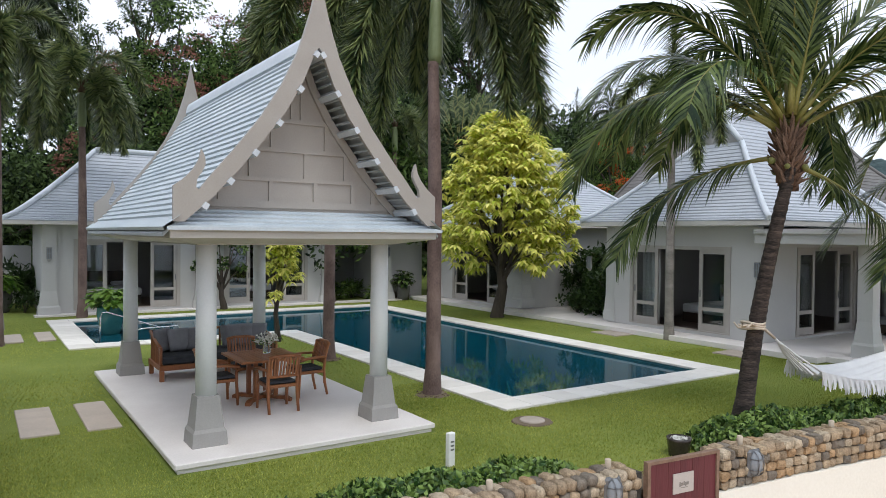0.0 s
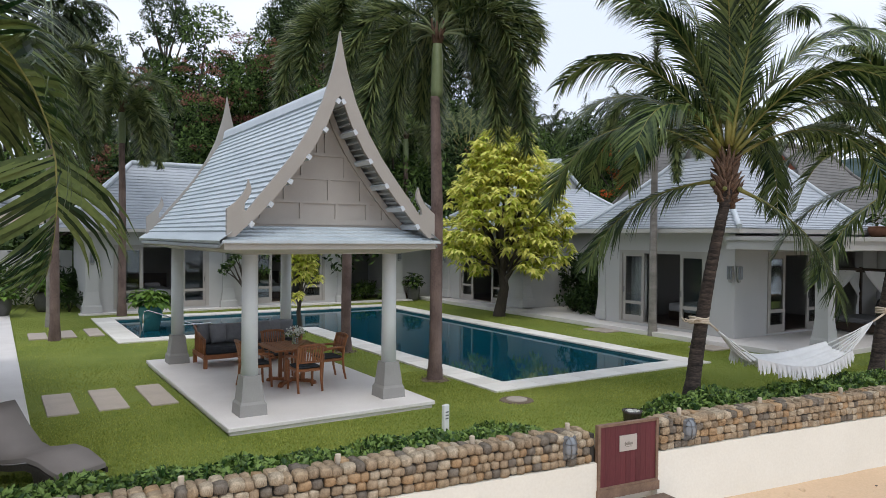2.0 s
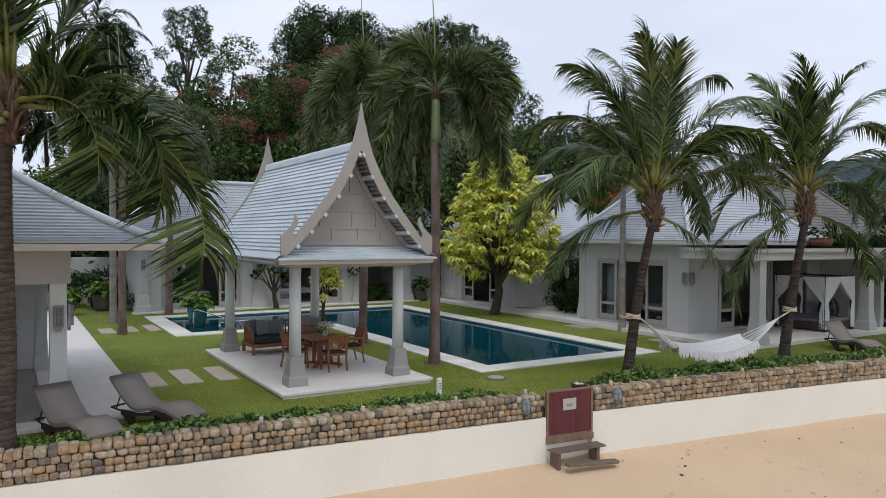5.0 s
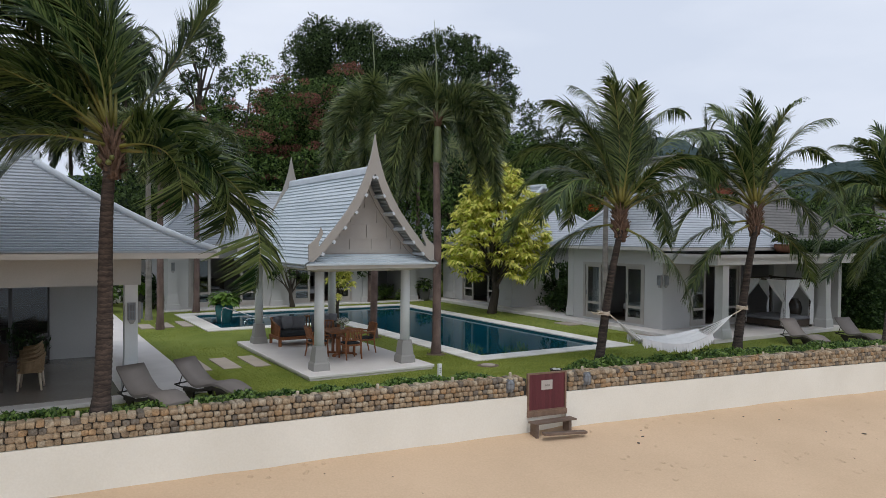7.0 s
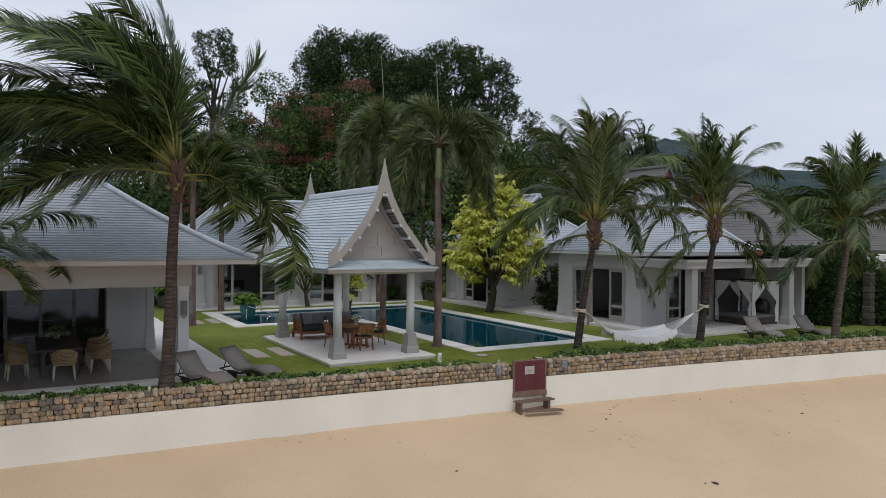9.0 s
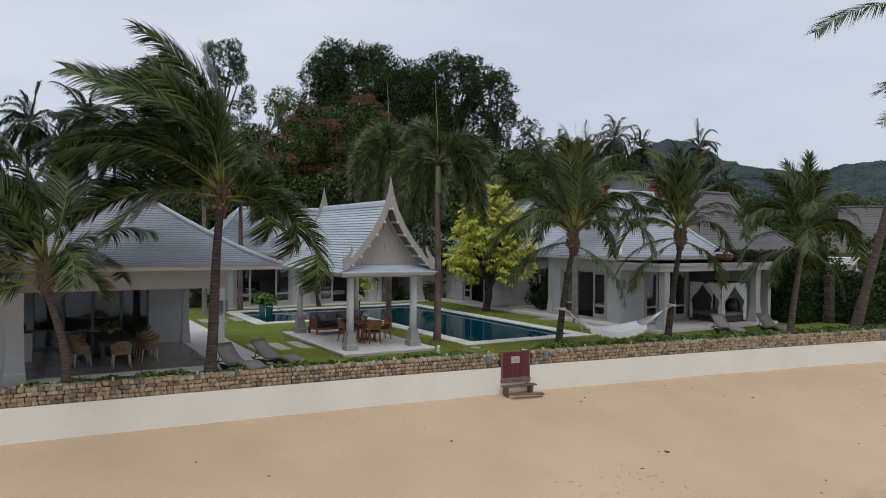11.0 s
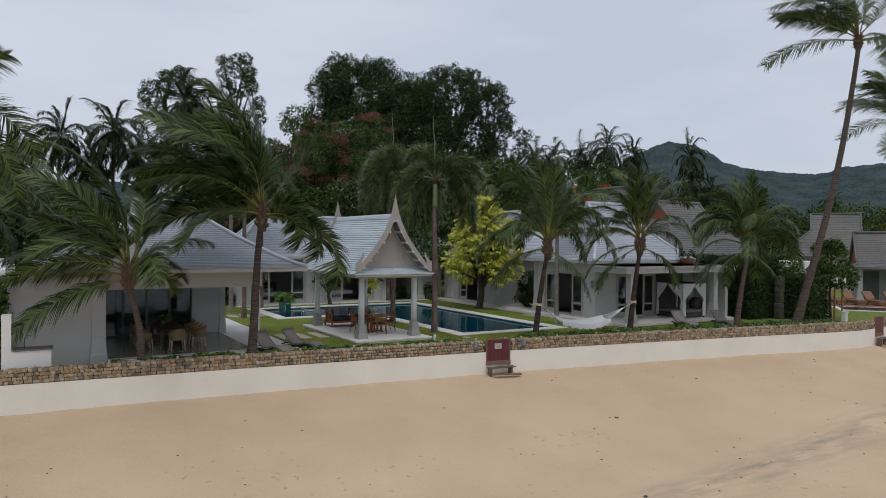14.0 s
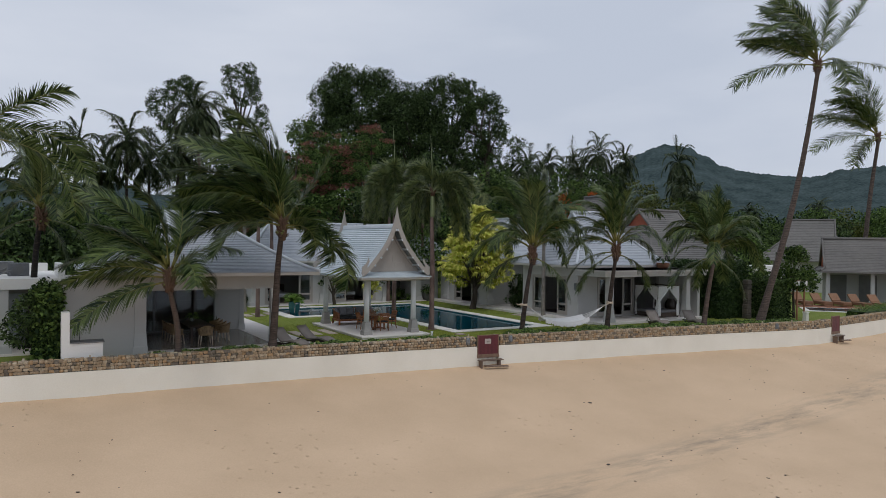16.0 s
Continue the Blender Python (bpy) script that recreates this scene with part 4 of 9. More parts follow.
def wall_lamp(x, y, z, face, label="grey louvred wall lantern on a white wall"):
    """A shield-shaped louvred wall lantern; face is the way it looks."""
    lamp = thing("wall_lantern", label, "wall lamp", "wall lanterns", at=pose(x, y, z, 0, 0, face) @ Matrix.Diagonal((0.8, 1.0, 0.82, 1.0)))
    bm = bmesh.new()
    prism(bm, [(-0.11, 0.30), (0.11, 0.30), (0.11, -0.18), (0.04, -0.30), (-0.04, -0.30), (-0.11, -0.18)], "y", -0.05, 0.0)
    part("back_plate", bm, M["taupe_dark"], lamp)
    bm = bmesh.new()
    for u in (-0.075, 0.0, 0.075):
        box(bm, u - 0.012, u + 0.012, -0.10, -0.052, -0.16, 0.27)
    for z_ in (-0.17, 0.265, 0.05):
        box(bm, -0.087, 0.087, -0.103, -0.053, z_ - 0.012, z_ + 0.012)
    part("grille", bm, M["lamp_glass"], lamp)
    bm = bmesh.new()
    box(bm, -0.072, 0.072, -0.085, -0.055, -0.15, 0.25)
    part("glass", bm, M["lead"], lamp)
    return lamp


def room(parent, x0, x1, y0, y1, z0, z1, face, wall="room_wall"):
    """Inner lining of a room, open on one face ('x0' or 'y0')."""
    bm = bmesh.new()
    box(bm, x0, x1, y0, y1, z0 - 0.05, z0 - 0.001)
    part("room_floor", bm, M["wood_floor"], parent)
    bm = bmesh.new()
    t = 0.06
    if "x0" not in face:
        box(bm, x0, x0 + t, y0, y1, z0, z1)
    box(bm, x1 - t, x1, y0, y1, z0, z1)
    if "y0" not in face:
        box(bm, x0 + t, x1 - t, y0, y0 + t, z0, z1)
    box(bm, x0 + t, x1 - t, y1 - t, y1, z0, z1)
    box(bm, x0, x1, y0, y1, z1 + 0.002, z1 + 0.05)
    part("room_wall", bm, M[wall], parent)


def curtain(parent, axis, at, u0, u1, z0, z1):
    bm = bmesh.new()
    n = max(8, int((u1 - u0) / 0.035))
    cols = []
    for k in range(n + 1):
        u = u0 + (u1 - u0) * k / n
        w = at + 0.035 * math.sin(k * 1.35)
        cols.append([bm.verts.new((w, u, z) if axis == "x" else (u, w, z)) for z in (z0, z1)])
    for a, b in zip(cols, cols[1:]):
        f_ = bm.faces.new((a[0], b[0], b[1], a[1]))
        f_.smooth = True
    ob = part("curtain", bm, M["curtain"], parent)
    md = ob.modifiers.new("thick", "SOLIDIFY")
    md.thickness = 0.008
    return ob


# villa by the pool's long side: bedroom wing nearest the beach
FX = 17.60
vr = thing("poolside_villa", "white single-storey villa with pale hipped tile roof", "villa")
bm = bmesh.new()
holed_wall(bm, "x", FX, 0.25, 12.55, 18.0, 0.0, 3.25, [(13.5, 17.0, 0.24, 2.65)])
holed_wall(bm, "y", 12.55, 0.25, FX + 0.25, 25.6, 0.0, 3.25, [(19.2, 24.6, 0.20, 2.66)])
block("wall", FX + 0.25, 25.6, 17.75, 18.0, 0.0, 3.25, M["wall_paint"], vr)
block("wall", 25.35, 25.6, 12.80, 17.75, 0.0, 3.25, M["wall_paint"], vr)
part("wall", bm, M["wall_paint"], vr, "white rendered wall")
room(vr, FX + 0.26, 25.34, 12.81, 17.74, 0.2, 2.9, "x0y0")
hip_roof(vr, 17.0, 25.05, 12.0, 18.65, 3.36, 6.68, 30, M["roof_white"], gable=2.5, curve=1.2)
sliding_door(vr, "x", FX, 13.5, 17.0, 0.24, 2.65, 0.92)
sliding_door(vr, "y", 12.55, 19.2, 22.3, 0.20, 2.66, 0.85)
curtain(vr, "x", FX + 0.42, 16.2, 16.9, 0.22, 2.6)
block("eave_band", 17.3, 25.05, 12.06, 12.5, 3.20, 3.235, M["slat"], vr)
pilaster(vr, FX + 0.16, 17.86, 0.18, 0.17, 0.20, 3.2, 0.06)
# flat-roofed terrace with two piers
bm = bmesh.new()
box(bm, 17.17, 25.75, 9.72, 12.53, 2.76, 3.14, 0.015)
box(bm, 17.10, 25.82, 9.65, 12.53, 3.02, 3.14)
part("terrace_roof", bm, M["wall_paint"], vr, "flat white terrace roof with a deep fascia")
pilaster(vr, 17.75, 9.98, 0.17, 0.17, 0.147, 2.76, 0.09)
pilaster(vr, 24.40, 10.15, 0.17, 0.17, 0.147, 2.76, 0.09)
block("end_wall", 25.5, 25.72, 10.2, 12.53, 0.0, 2.76, M["wall_paint"], vr)
# farther wing
vr2 = thing("garden_villa", "white villa wing with pale hipped tile roof and glazed doors", "villa")
bm = bmesh.new()
holed_wall(bm, "x", FX, 0.25, 22.3, 29.0, 0.0, 3.25, [(23.5, 26.9, 0.20, 2.66)])
block("wall", FX + 0.25, 25.0, 22.3, 22.55, 0.0, 3.25, M["wall_paint"], vr2)
block("wall", FX + 0.25, 25.0, 28.75, 29.0, 0.0, 3.25, M["wall_paint"], vr2)
block("wall", 24.75, 25.0, 22.55, 28.75, 0.0, 3.25, M["wall_paint"], vr2)
part("wall", bm, M["wall_paint"], vr2, "white rendered wall")
room(vr2, FX + 0.26, 24.74, 22.56, 28.74, 0.2, 2.9, "x0y0")
hip_roof(vr2, 17.0, 25.6, 21.6, 29.6, 3.36, 6.5, 30, M["roof_white"], gable=2.8, curve=1.2, axis="y")
sliding_door(vr2, "x", FX, 23.5, 26.9, 0.20, 2.66, 0.9)
pilaster(vr2, FX + 0.18, 22.45, 0.20, 0.20, 0.20, 3.2)
pilaster(vr2, FX + 0.12, 28.0, 0.20, 0.24, 0.20, 3.2)
# planted court between the wings
block("court_wall", 21.2, 21.4, 18.02, 22.28, 0.0, 2.2, M["rock_rest"], vr2, "rough stone court wall")
bm = bmesh.new()
box(bm, 16.72, FX, 10.6, 29.1, 0.0, 0.15, 0.012)
box(bm, FX, 21.2, 18.01, 22.29, 0.0, 0.146)
box(bm, 17.1, 25.7, 9.75, 12.54, 0.0, 0.147, 0.012)
tagged(part("terrace_right", bm, M["slab"]), "pale stone terrace along the white villa", "terrace", kind="structure")

# back villa across the pool's far end
BY = 29.25
vb = thing("back_villa", "white villa with pale hipped roof behind the pool", "villa")
bm = bmesh.new()
holed_wall(bm, "y", BY, 0.25, 2.35, 13.0, 0.0, 3.2, [(3.32, 6.84, 0.15, 2.62), (8.5, 11.9, 0.15, 2.62)])
block("wall", 2.35, 2.6, BY + 0.25, 34.0, 0.0, 3.2, M["wall_paint"], vb)
block("wall", 2.6, 17.6, 33.75, 34.0, 0.0, 3.2, M["wall_paint"], vb)
block("wall", 12.75, 13.0, BY + 0.25, 33.75, 0.0, 3.2, M["wall_paint"], vb)
block("wall", 13.0, 17.6, 32.0, 32.2, 0.0, 3.2, M["wall_paint"], vb)
block("wall", 15.35, 15.6, BY + 0.2, 31.99, 0.0, 3.2, M["wall_paint"], vb)
block("wall", 15.6, 17.59, BY + 0.2, BY + 0.45, 0.0, 3.2, M["wall_paint"], vb)
part("wall", bm, M["wall_paint"], vb, "white rendered wall")
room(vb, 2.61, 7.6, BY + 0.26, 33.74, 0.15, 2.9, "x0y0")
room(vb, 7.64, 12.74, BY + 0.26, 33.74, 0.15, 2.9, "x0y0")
hip_roof(vb, 1.15, 19.5, 28.45, 34.7, 3.24, 5.93, 24, M["roof_white"], curve=1.25)
sliding_door(vb, "y", BY, 3.32, 6.84, 0.15, 2.62, 0.92)
sliding_door(vb, "y", BY, 8.5, 11.9, 0.15, 2.62, 0.9)
for x in (2.55, 7.62, 12.75, 15.6):
    pilaster(vb, x, BY + 0.06, 0.22, 0.18, 0.0, 3.15)
block("step", 2.1, 16.35, 28.75, BY + 0.02, 0.0, 0.06, M["slab"], vb)
# plain dark panel added where the recess lies in shade
block("recess_door", 13.4, 16.6, 31.85, 31.98, 0.1, 2.5, M["lead"], vb, "dark panel added for the shade in the entrance recess")

# dining villa beside the beach: white block, covered terrace
vl = thing("dining_villa", "white villa with covered dining terrace and pale tile roof", "villa")
block("wall", -10.1, -7.48, 10.15, 14.84, 0.0, 3.06, M["wall_paint"], vl)
block("wall", -3.09, -1.72, 16.3, 16.55, 0.0, 3.05, M["wall_paint"], vl)
block("wall", -1.97, -1.72, 16.55, 17.4, 0.0, 3.05, M["wall_paint"], vl)
block("wall", -9.25, -1.97, 17.15, 17.4, 0.0, 3.05, M["wall_paint"], vl)
block("wall", -9.25, -9.0, 14.84, 17.15, 0.0, 3.05, M["wall_paint"], vl)
block("wall", -7.48, -6.9, 16.3, 16.55, 0.0, 3.05, M["wall_paint"], vl)
block("wall", -7.7, -7.48, 14.84, 16.55, 0.0, 3.05, M["wall_paint"], vl)
block("wall", -6.9, -3.09, 16.3, 16.55, 2.45, 3.05, M["wall_paint"], vl)
# dark lining put in for the unlit room; wood panelling is assumed
room(vl, -8.9, -2.0, 16.56, 17.14, 0.12, 2.9, "x0y0", "dark_wood_shade")
# closed dark-framed glass doors at the back of the terrace
for k in range(4):
    u0, u1 = -6.9 + 0.9525 * k, -6.9 + 0.9525 * (k + 1)
    bm = bmesh.new()
    oriented(bm, "y", u0, u0 + 0.05, 16.36, 16.42, 0.12, 2.449)
    oriented(bm, "y", u1 - 0.05, u1, 16.36, 16.42, 0.12, 2.449)
    oriented(bm, "y", u0 + 0.05, u1 - 0.05, 16.362, 16.418, 0.12, 0.20)
    oriented(bm, "y", u0 + 0.05, u1 - 0.05, 16.362, 16.418, 2.38, 2.449)
    leaf = part("glass_door", bm, M["lead"], vl, "tall dark-framed glass door")
    bm = bmesh.new()
    oriented(bm, "y", u0 + 0.05, u1 - 0.05, 16.385, 16.395, 0.20, 2.38)
    part("pane", bm, M["glass"], leaf).visible_shadow = False
hip_roof(vl, -9.3, -0.05, 9.5, 17.76, 3.30, 5.85, 36, M["roof_white"], gable=3.45, curve=1.24)
bm = bmesh.new()
box(bm, -7.47, -1.45, 10.95, 11.25, 2.53, 3.15)
box(bm, -1.77, -1.45, 11.25, 17.2, 2.53, 3.15)
part("beam", bm, M["wall_paint"], vl)
bm = bmesh.new()
box(bm, -7.47, -1.78, 11.26, 16.29, 2.88, 2.95)
part("terrace_ceiling", bm, M["wall_paint"], vl)
pilaster(vl, -1.65, 11.15, 0.14, 0.14, 0.05, 2.53, 0.045, M["column"])
pilaster(vl, -7.38, 10.25, 0.22, 0.16, 0.05, 2.6, 0.06)
pilaster(vl, -1.74, 16.4, 0.12, 0.12, 0.05, 2.5, 0.05)
bm = bmesh.new()
box(bm, -8.0, -1.3, 10.16, 11.2, 0.0, 0.10, 0.01)
tagged(part("terrace_edge", bm, M["slab"]), "pale stone edge of the dining terrace", "terrace", kind="structure")
bm = bmesh.new()
box(bm, -7.46, -1.9, 10.62, 16.29, 0.05, 0.115)
tagged(part("terrace_left", bm, M["terrace"]), "polished grey concrete floor of the dining terrace", "terrace", kind="structure")
bm = bmesh.new()
box(bm, -1.88, -0.08, 10.4, 31.5, 0.0, 0.055, 0.01)
box(bm, -4.5, -1.88, 27.2, 28.4, 0.0, 0.054, 0.01)
tagged(part("path", bm, M["slab"]), "pale stone garden path beside the villa", "path", kind="structure")
# garden boundary walls
bm = bmesh.new()
box(bm, -8.0, 2.34, 34.6, 34.85, 0.0, 2.3)
box(bm, -10.0, -9.7, 16.5, 34.6, 0.0, 2.2)
tagged(part("wall_back", bm, M["wall_paint"]), "white garden boundary wall", "wall", kind="structure")

for x, y, z, face in ((FX - 0.02, 18.75, 2.0, -90), (17.52, 12.62, 2.03, -90), (17.72, 12.52, 2.03, 0), (-1.65, 10.99, 1.88, 0), (-1.49, 11.15, 1.88, 90), (2.55, 29.12, 2.1, 0), (7.62, 29.12, 2.1, 0), (15.6, 29.08, 2.1, 0), (FX - 0.1, 28.0, 2.05, -90)):
    wall_lamp(x, y, z, face)

# ---- plants ----
WIND = Vector((-0.8, 0.48, 0.0))


def rnd(a, b):
    return random.uniform(a, b)


def strip(verts, faces, base, way, droop, length, width, up, cuts=4, blow=0.22):
    """A narrow tapered leaf that bends under its weight."""
    side = way.cross(up)
    if side.length < 1e-4:
        side = way.cross(Vector((1, 0, 0)))
    side.normalize()
    p, d = base.copy(), way.normalized()
    n0 = len(verts)
    for k in range(cuts + 1):
        w = width * (1.0 - (k / cuts) ** 1.6) * (0.55 if k == 0 else 1.0) + 0.002
        verts.append(p - side * w * 0.5)
        verts.append(p + side * w * 0.5)
        p = p + d * (length / cuts)
        d = (d + Vector((0, 0, -droop / cuts)) + WIND * (blow / cuts)).normalized()
    for k in range(cuts):
        a = n0 + 2 * k
        faces.append((a, a + 1, a + 3, a + 2))


def coco_frond(parent, origin, azimuth, elev, length, material, n=64, bend=1.5, width=0.041, wind=0.35, droop=1.0, leaf_len=0.85, roll=None, tip=None, blow=0.22):
    """One feather frond: a bending stalk with leaflets along both sides, stiff on upright fronds and hanging on level ones."""
    d = Vector((math.cos(azimuth) * math.cos(elev), math.sin(azimuth) * math.cos(elev), math.sin(elev)))
    p, d0 = Vector(origin), d.copy()
    pts, dirs = [p.copy()], [d.copy()]
    seg = 14
    sway = Vector((rnd(-1, 1), rnd(-1, 1), 0)) * 0.22
    for k in range(seg):
        p = p + d * (length / seg)
        s = (k + 1) / seg
        if tip is not None:
            d = d0.lerp(tip, s ** 1.15) + sway * 0.35 * s
            d.normalize()
            pts.append(p.copy())
            dirs.append(d.copy())
            continue
        d = (d + Vector((0, 0, -bend / seg * (0.25 + 1.5 * s ** 1.3))) + (WIND * wind + sway) * (s / seg)).normalized()
        pts.append(p.copy())
        dirs.append(d.copy())
    verts, faces = [], []
    twist = rnd(-0.7, 0.7) if roll is None else 0.25
    roll = rnd(-0.35, 0.35) if roll is None else roll
    fold = rnd(-0.05, 0.35)
    phase = [rnd(0, 6.28) for _ in range(4)]
    for i in range(n):
        s = 0.11 + 0.89 * (i + rnd(0.2, 0.8)) / n
        j = min(seg - 1, int(s * seg))
        f = s * seg - j
        q = pts[j].lerp(pts[j + 1], f)
        t = dirs[j].lerp(dirs[j + 1], f).normalized()
        side = t.cross(Vector((0, 0, 1)))
        if side.length < 0.12:
            side = Vector((0.857, -0.515, 0))
        side.normalize()
        up = side.cross(t).normalized()
        r_ = roll + twist * s
        side, up = side * math.cos(r_) + up * math.sin(r_), up * math.cos(r_) - side * math.sin(r_)
        prof = min(1.0, 0.5 + 2.4 * (s - 0.11)) * (1.0 - 0.55 * max(0.0, s - 0.72) / 0.28)
        level = 1.0 - abs(t.z)
        for sg in (-1, 1):
            if random.random() < 0.035:
                continue
            tuft = 0.16 * math.sin(s * 31 + phase[sg + 1]) + 0.10 * math.sin(s * 67 + phase[sg + 2])
            sweep = ((0.72 + 0.80 * s) if tip is None else (0.48 + 0.6 * s)) * (1.0 - 0.45 * max(0.0, -t.z)) + tuft + rnd(-0.12, 0.12)
            way = (side * sg * 0.74 + t * sweep + up * (fold + tuft * 0.6 + rnd(-0.10, 0.10))).normalized()
            strip(verts, faces, q, way, droop * (0.55 + 1.25 * level) * rnd(0.7, 1.3), leaf_len * prof * rnd(0.82, 1.08), width * rnd(0.75, 1.15), up, 4, blow)
    fr = raw("frond", verts, faces, material, parent)
    bm = bmesh.new()
    tube(bm, pts, [0.026 * max(0.0, 1 - 3.4 * k / seg) + 0.016 * (1 - k / seg) + 0.004 for k in range(seg + 1)], 6)
    part("stalk", bm, M["rachis"], fr, "yellow-green stalk")
    return fr


def ringed_trunk(bm, pts, radii, sides=12, ring=0.10, swell=0.008):
    """A trunk with leaf-scar rings."""
    line, rr = [], []
    for (a, ra), (b, rb) in zip(zip(pts, radii), zip(pts[1:], radii[1:])):
        a, b = Vector(a), Vector(b)
        n = max(1, int((b - a).length / ring))
        for k in range(n):
            t = (k + (rnd(-0.25, 0.25) if 0 < k else 0)) / n
            q = a.lerp(b, t)
            r = ra + (rb - ra) * t
            line += [q, a.lerp(b, t + 0.45 / n)]
            rr += [r + swell * rnd(0.4, 1.2), r - swell * 0.2]
    line.append(Vector(pts[-1]))
    rr.append(radii[-1])
    tube(bm, line, rr, sides)


def bow(base, top, sway=0.0, n=9, arch=0.35):
    """A gently curved line of a trunk."""
    b, t = Vector(base), Vector(top)
    out = []
    for k in range(n):
        s = k / (n - 1)
        q = b.lerp(t, s)
        h = (t - b)
        h.z = 0
        q -= h * (arch * math.sin(math.pi * s))
        q += Vector((math.sin(s * 5.0), math.cos(s * 4.0) - 1.0, 0)) * sway
        out.append(q)
    return out


def coconut_palm(base, top, fronds, label, length=3.6, r=0.17, seed=1, nleaf=92, wind=0.35, spec=None, dry=0, arch=0.22):
    random.seed(seed)
    palm = thing("coconut_palm", label, "palm", "coconut palms")
    bm = bmesh.new()
    line = bow(base, top, 0.05, arch=arch)
    line[0].z -= 0.15
    rad = [r * (1.0 - 0.42 * (k / 8.0)) + (0.08 if k == 0 else 0.0) for k in range(9)]
    ringed_trunk(bm, line, rad)
    part("trunk", bm, M["coco_bark"], palm, "leaning ringed grey-brown trunk")
    top = Vector(top)
    # shaggy fibre round the crown's base
    bm = bmesh.new()
    for k in range(130):
        a, h = rnd(0, 6.28), rnd(-0.22, 0.52)
        p = top + Vector((math.cos(a) * 0.11, math.sin(a) * 0.11, h))
        q = p + Vector((math.cos(a) * rnd(0.10, 0.2), math.sin(a) * rnd(0.10, 0.2), rnd(0.05, 0.3)))
        tube(bm, [p - Vector((0, 0, 0.12)), p, q], [0.050, 0.044, 0.008], 5)
    part("fibre", bm, M["fibre"], palm, "brown shaggy leaf bases and fibre")
    for k in range(7):
        a = rnd(0, 6.28)
        bm = bmesh.new()
        bmesh.ops.create_icosphere(bm, subdivisions=2, radius=rnd(0.04, 0.06), matrix=Matrix.Translation(top + Vector((math.cos(a) * 0.24, math.sin(a) * 0.24, rnd(-0.05, 0.2)))))
        part("coconut", bm, M["coconut"], palm, "small green coconut")
    todo = list(spec or [])
    k0 = len(todo)
    for k in range(k0, fronds):
        todo.append((2.39996 * 57.3 * k + rnd(-25, 25), rnd(-14, 66), rnd(0.78, 1.0)))
    for k, (az, el, ln, *more) in enumerate(todo):
        if more and more[0] == "to":
            a1, e1 = radians(more[1]), radians(more[2])
            az, el = radians(az), radians(el)
            tip = Vector((math.cos(a1) * math.cos(e1), math.sin(a1) * math.cos(e1), math.sin(e1)))
            coco_frond(palm, top + Vector((math.cos(az) * 0.09, math.sin(az) * 0.09, 0.2 + 0.45 * max(-0.3, math.sin(el)))), az, el, length * ln, M["coco_leaf"], nleaf,
                       droop=rnd(0.35, 0.8), leaf_len=length * rnd(0.22, 0.27), tip=tip, blow=rnd(0.45, 0.75), width=0.046, roll=random.choice((-1, 1)) * rnd(0.25, 0.9))
            continue
        az, el, ln = (az, el, ln) if more else (az + rnd(-9, 9), el + rnd(-5, 5), ln * rnd(0.9, 1.08))
        bent = more[0] if more else 1.1 + 1.0 * math.cos(radians(el)) + rnd(-0.2, 0.35)
        if not more and el > -5:
            bent += 0.014 * (90 - el) + 0.2
            el += (90 - el) * 0.30
        el = radians(el)
        mat = M["coco_dry"] if k >= len(todo) - dry else M["coco_leaf"]
        az = radians(az)
        coco_frond(palm, top + Vector((math.cos(az) * 0.09, math.sin(az) * 0.09, 0.22 + 0.55 * max(-0.3, math.sin(el)))), az, el, length * ln, mat, nleaf,
                   bend=bent, wind=more[2] if len(more) > 2 else wind, droop=rnd(0.9, 1.6), leaf_len=length * 0.24, roll=more[1] if len(more) > 1 else None)
    return palm


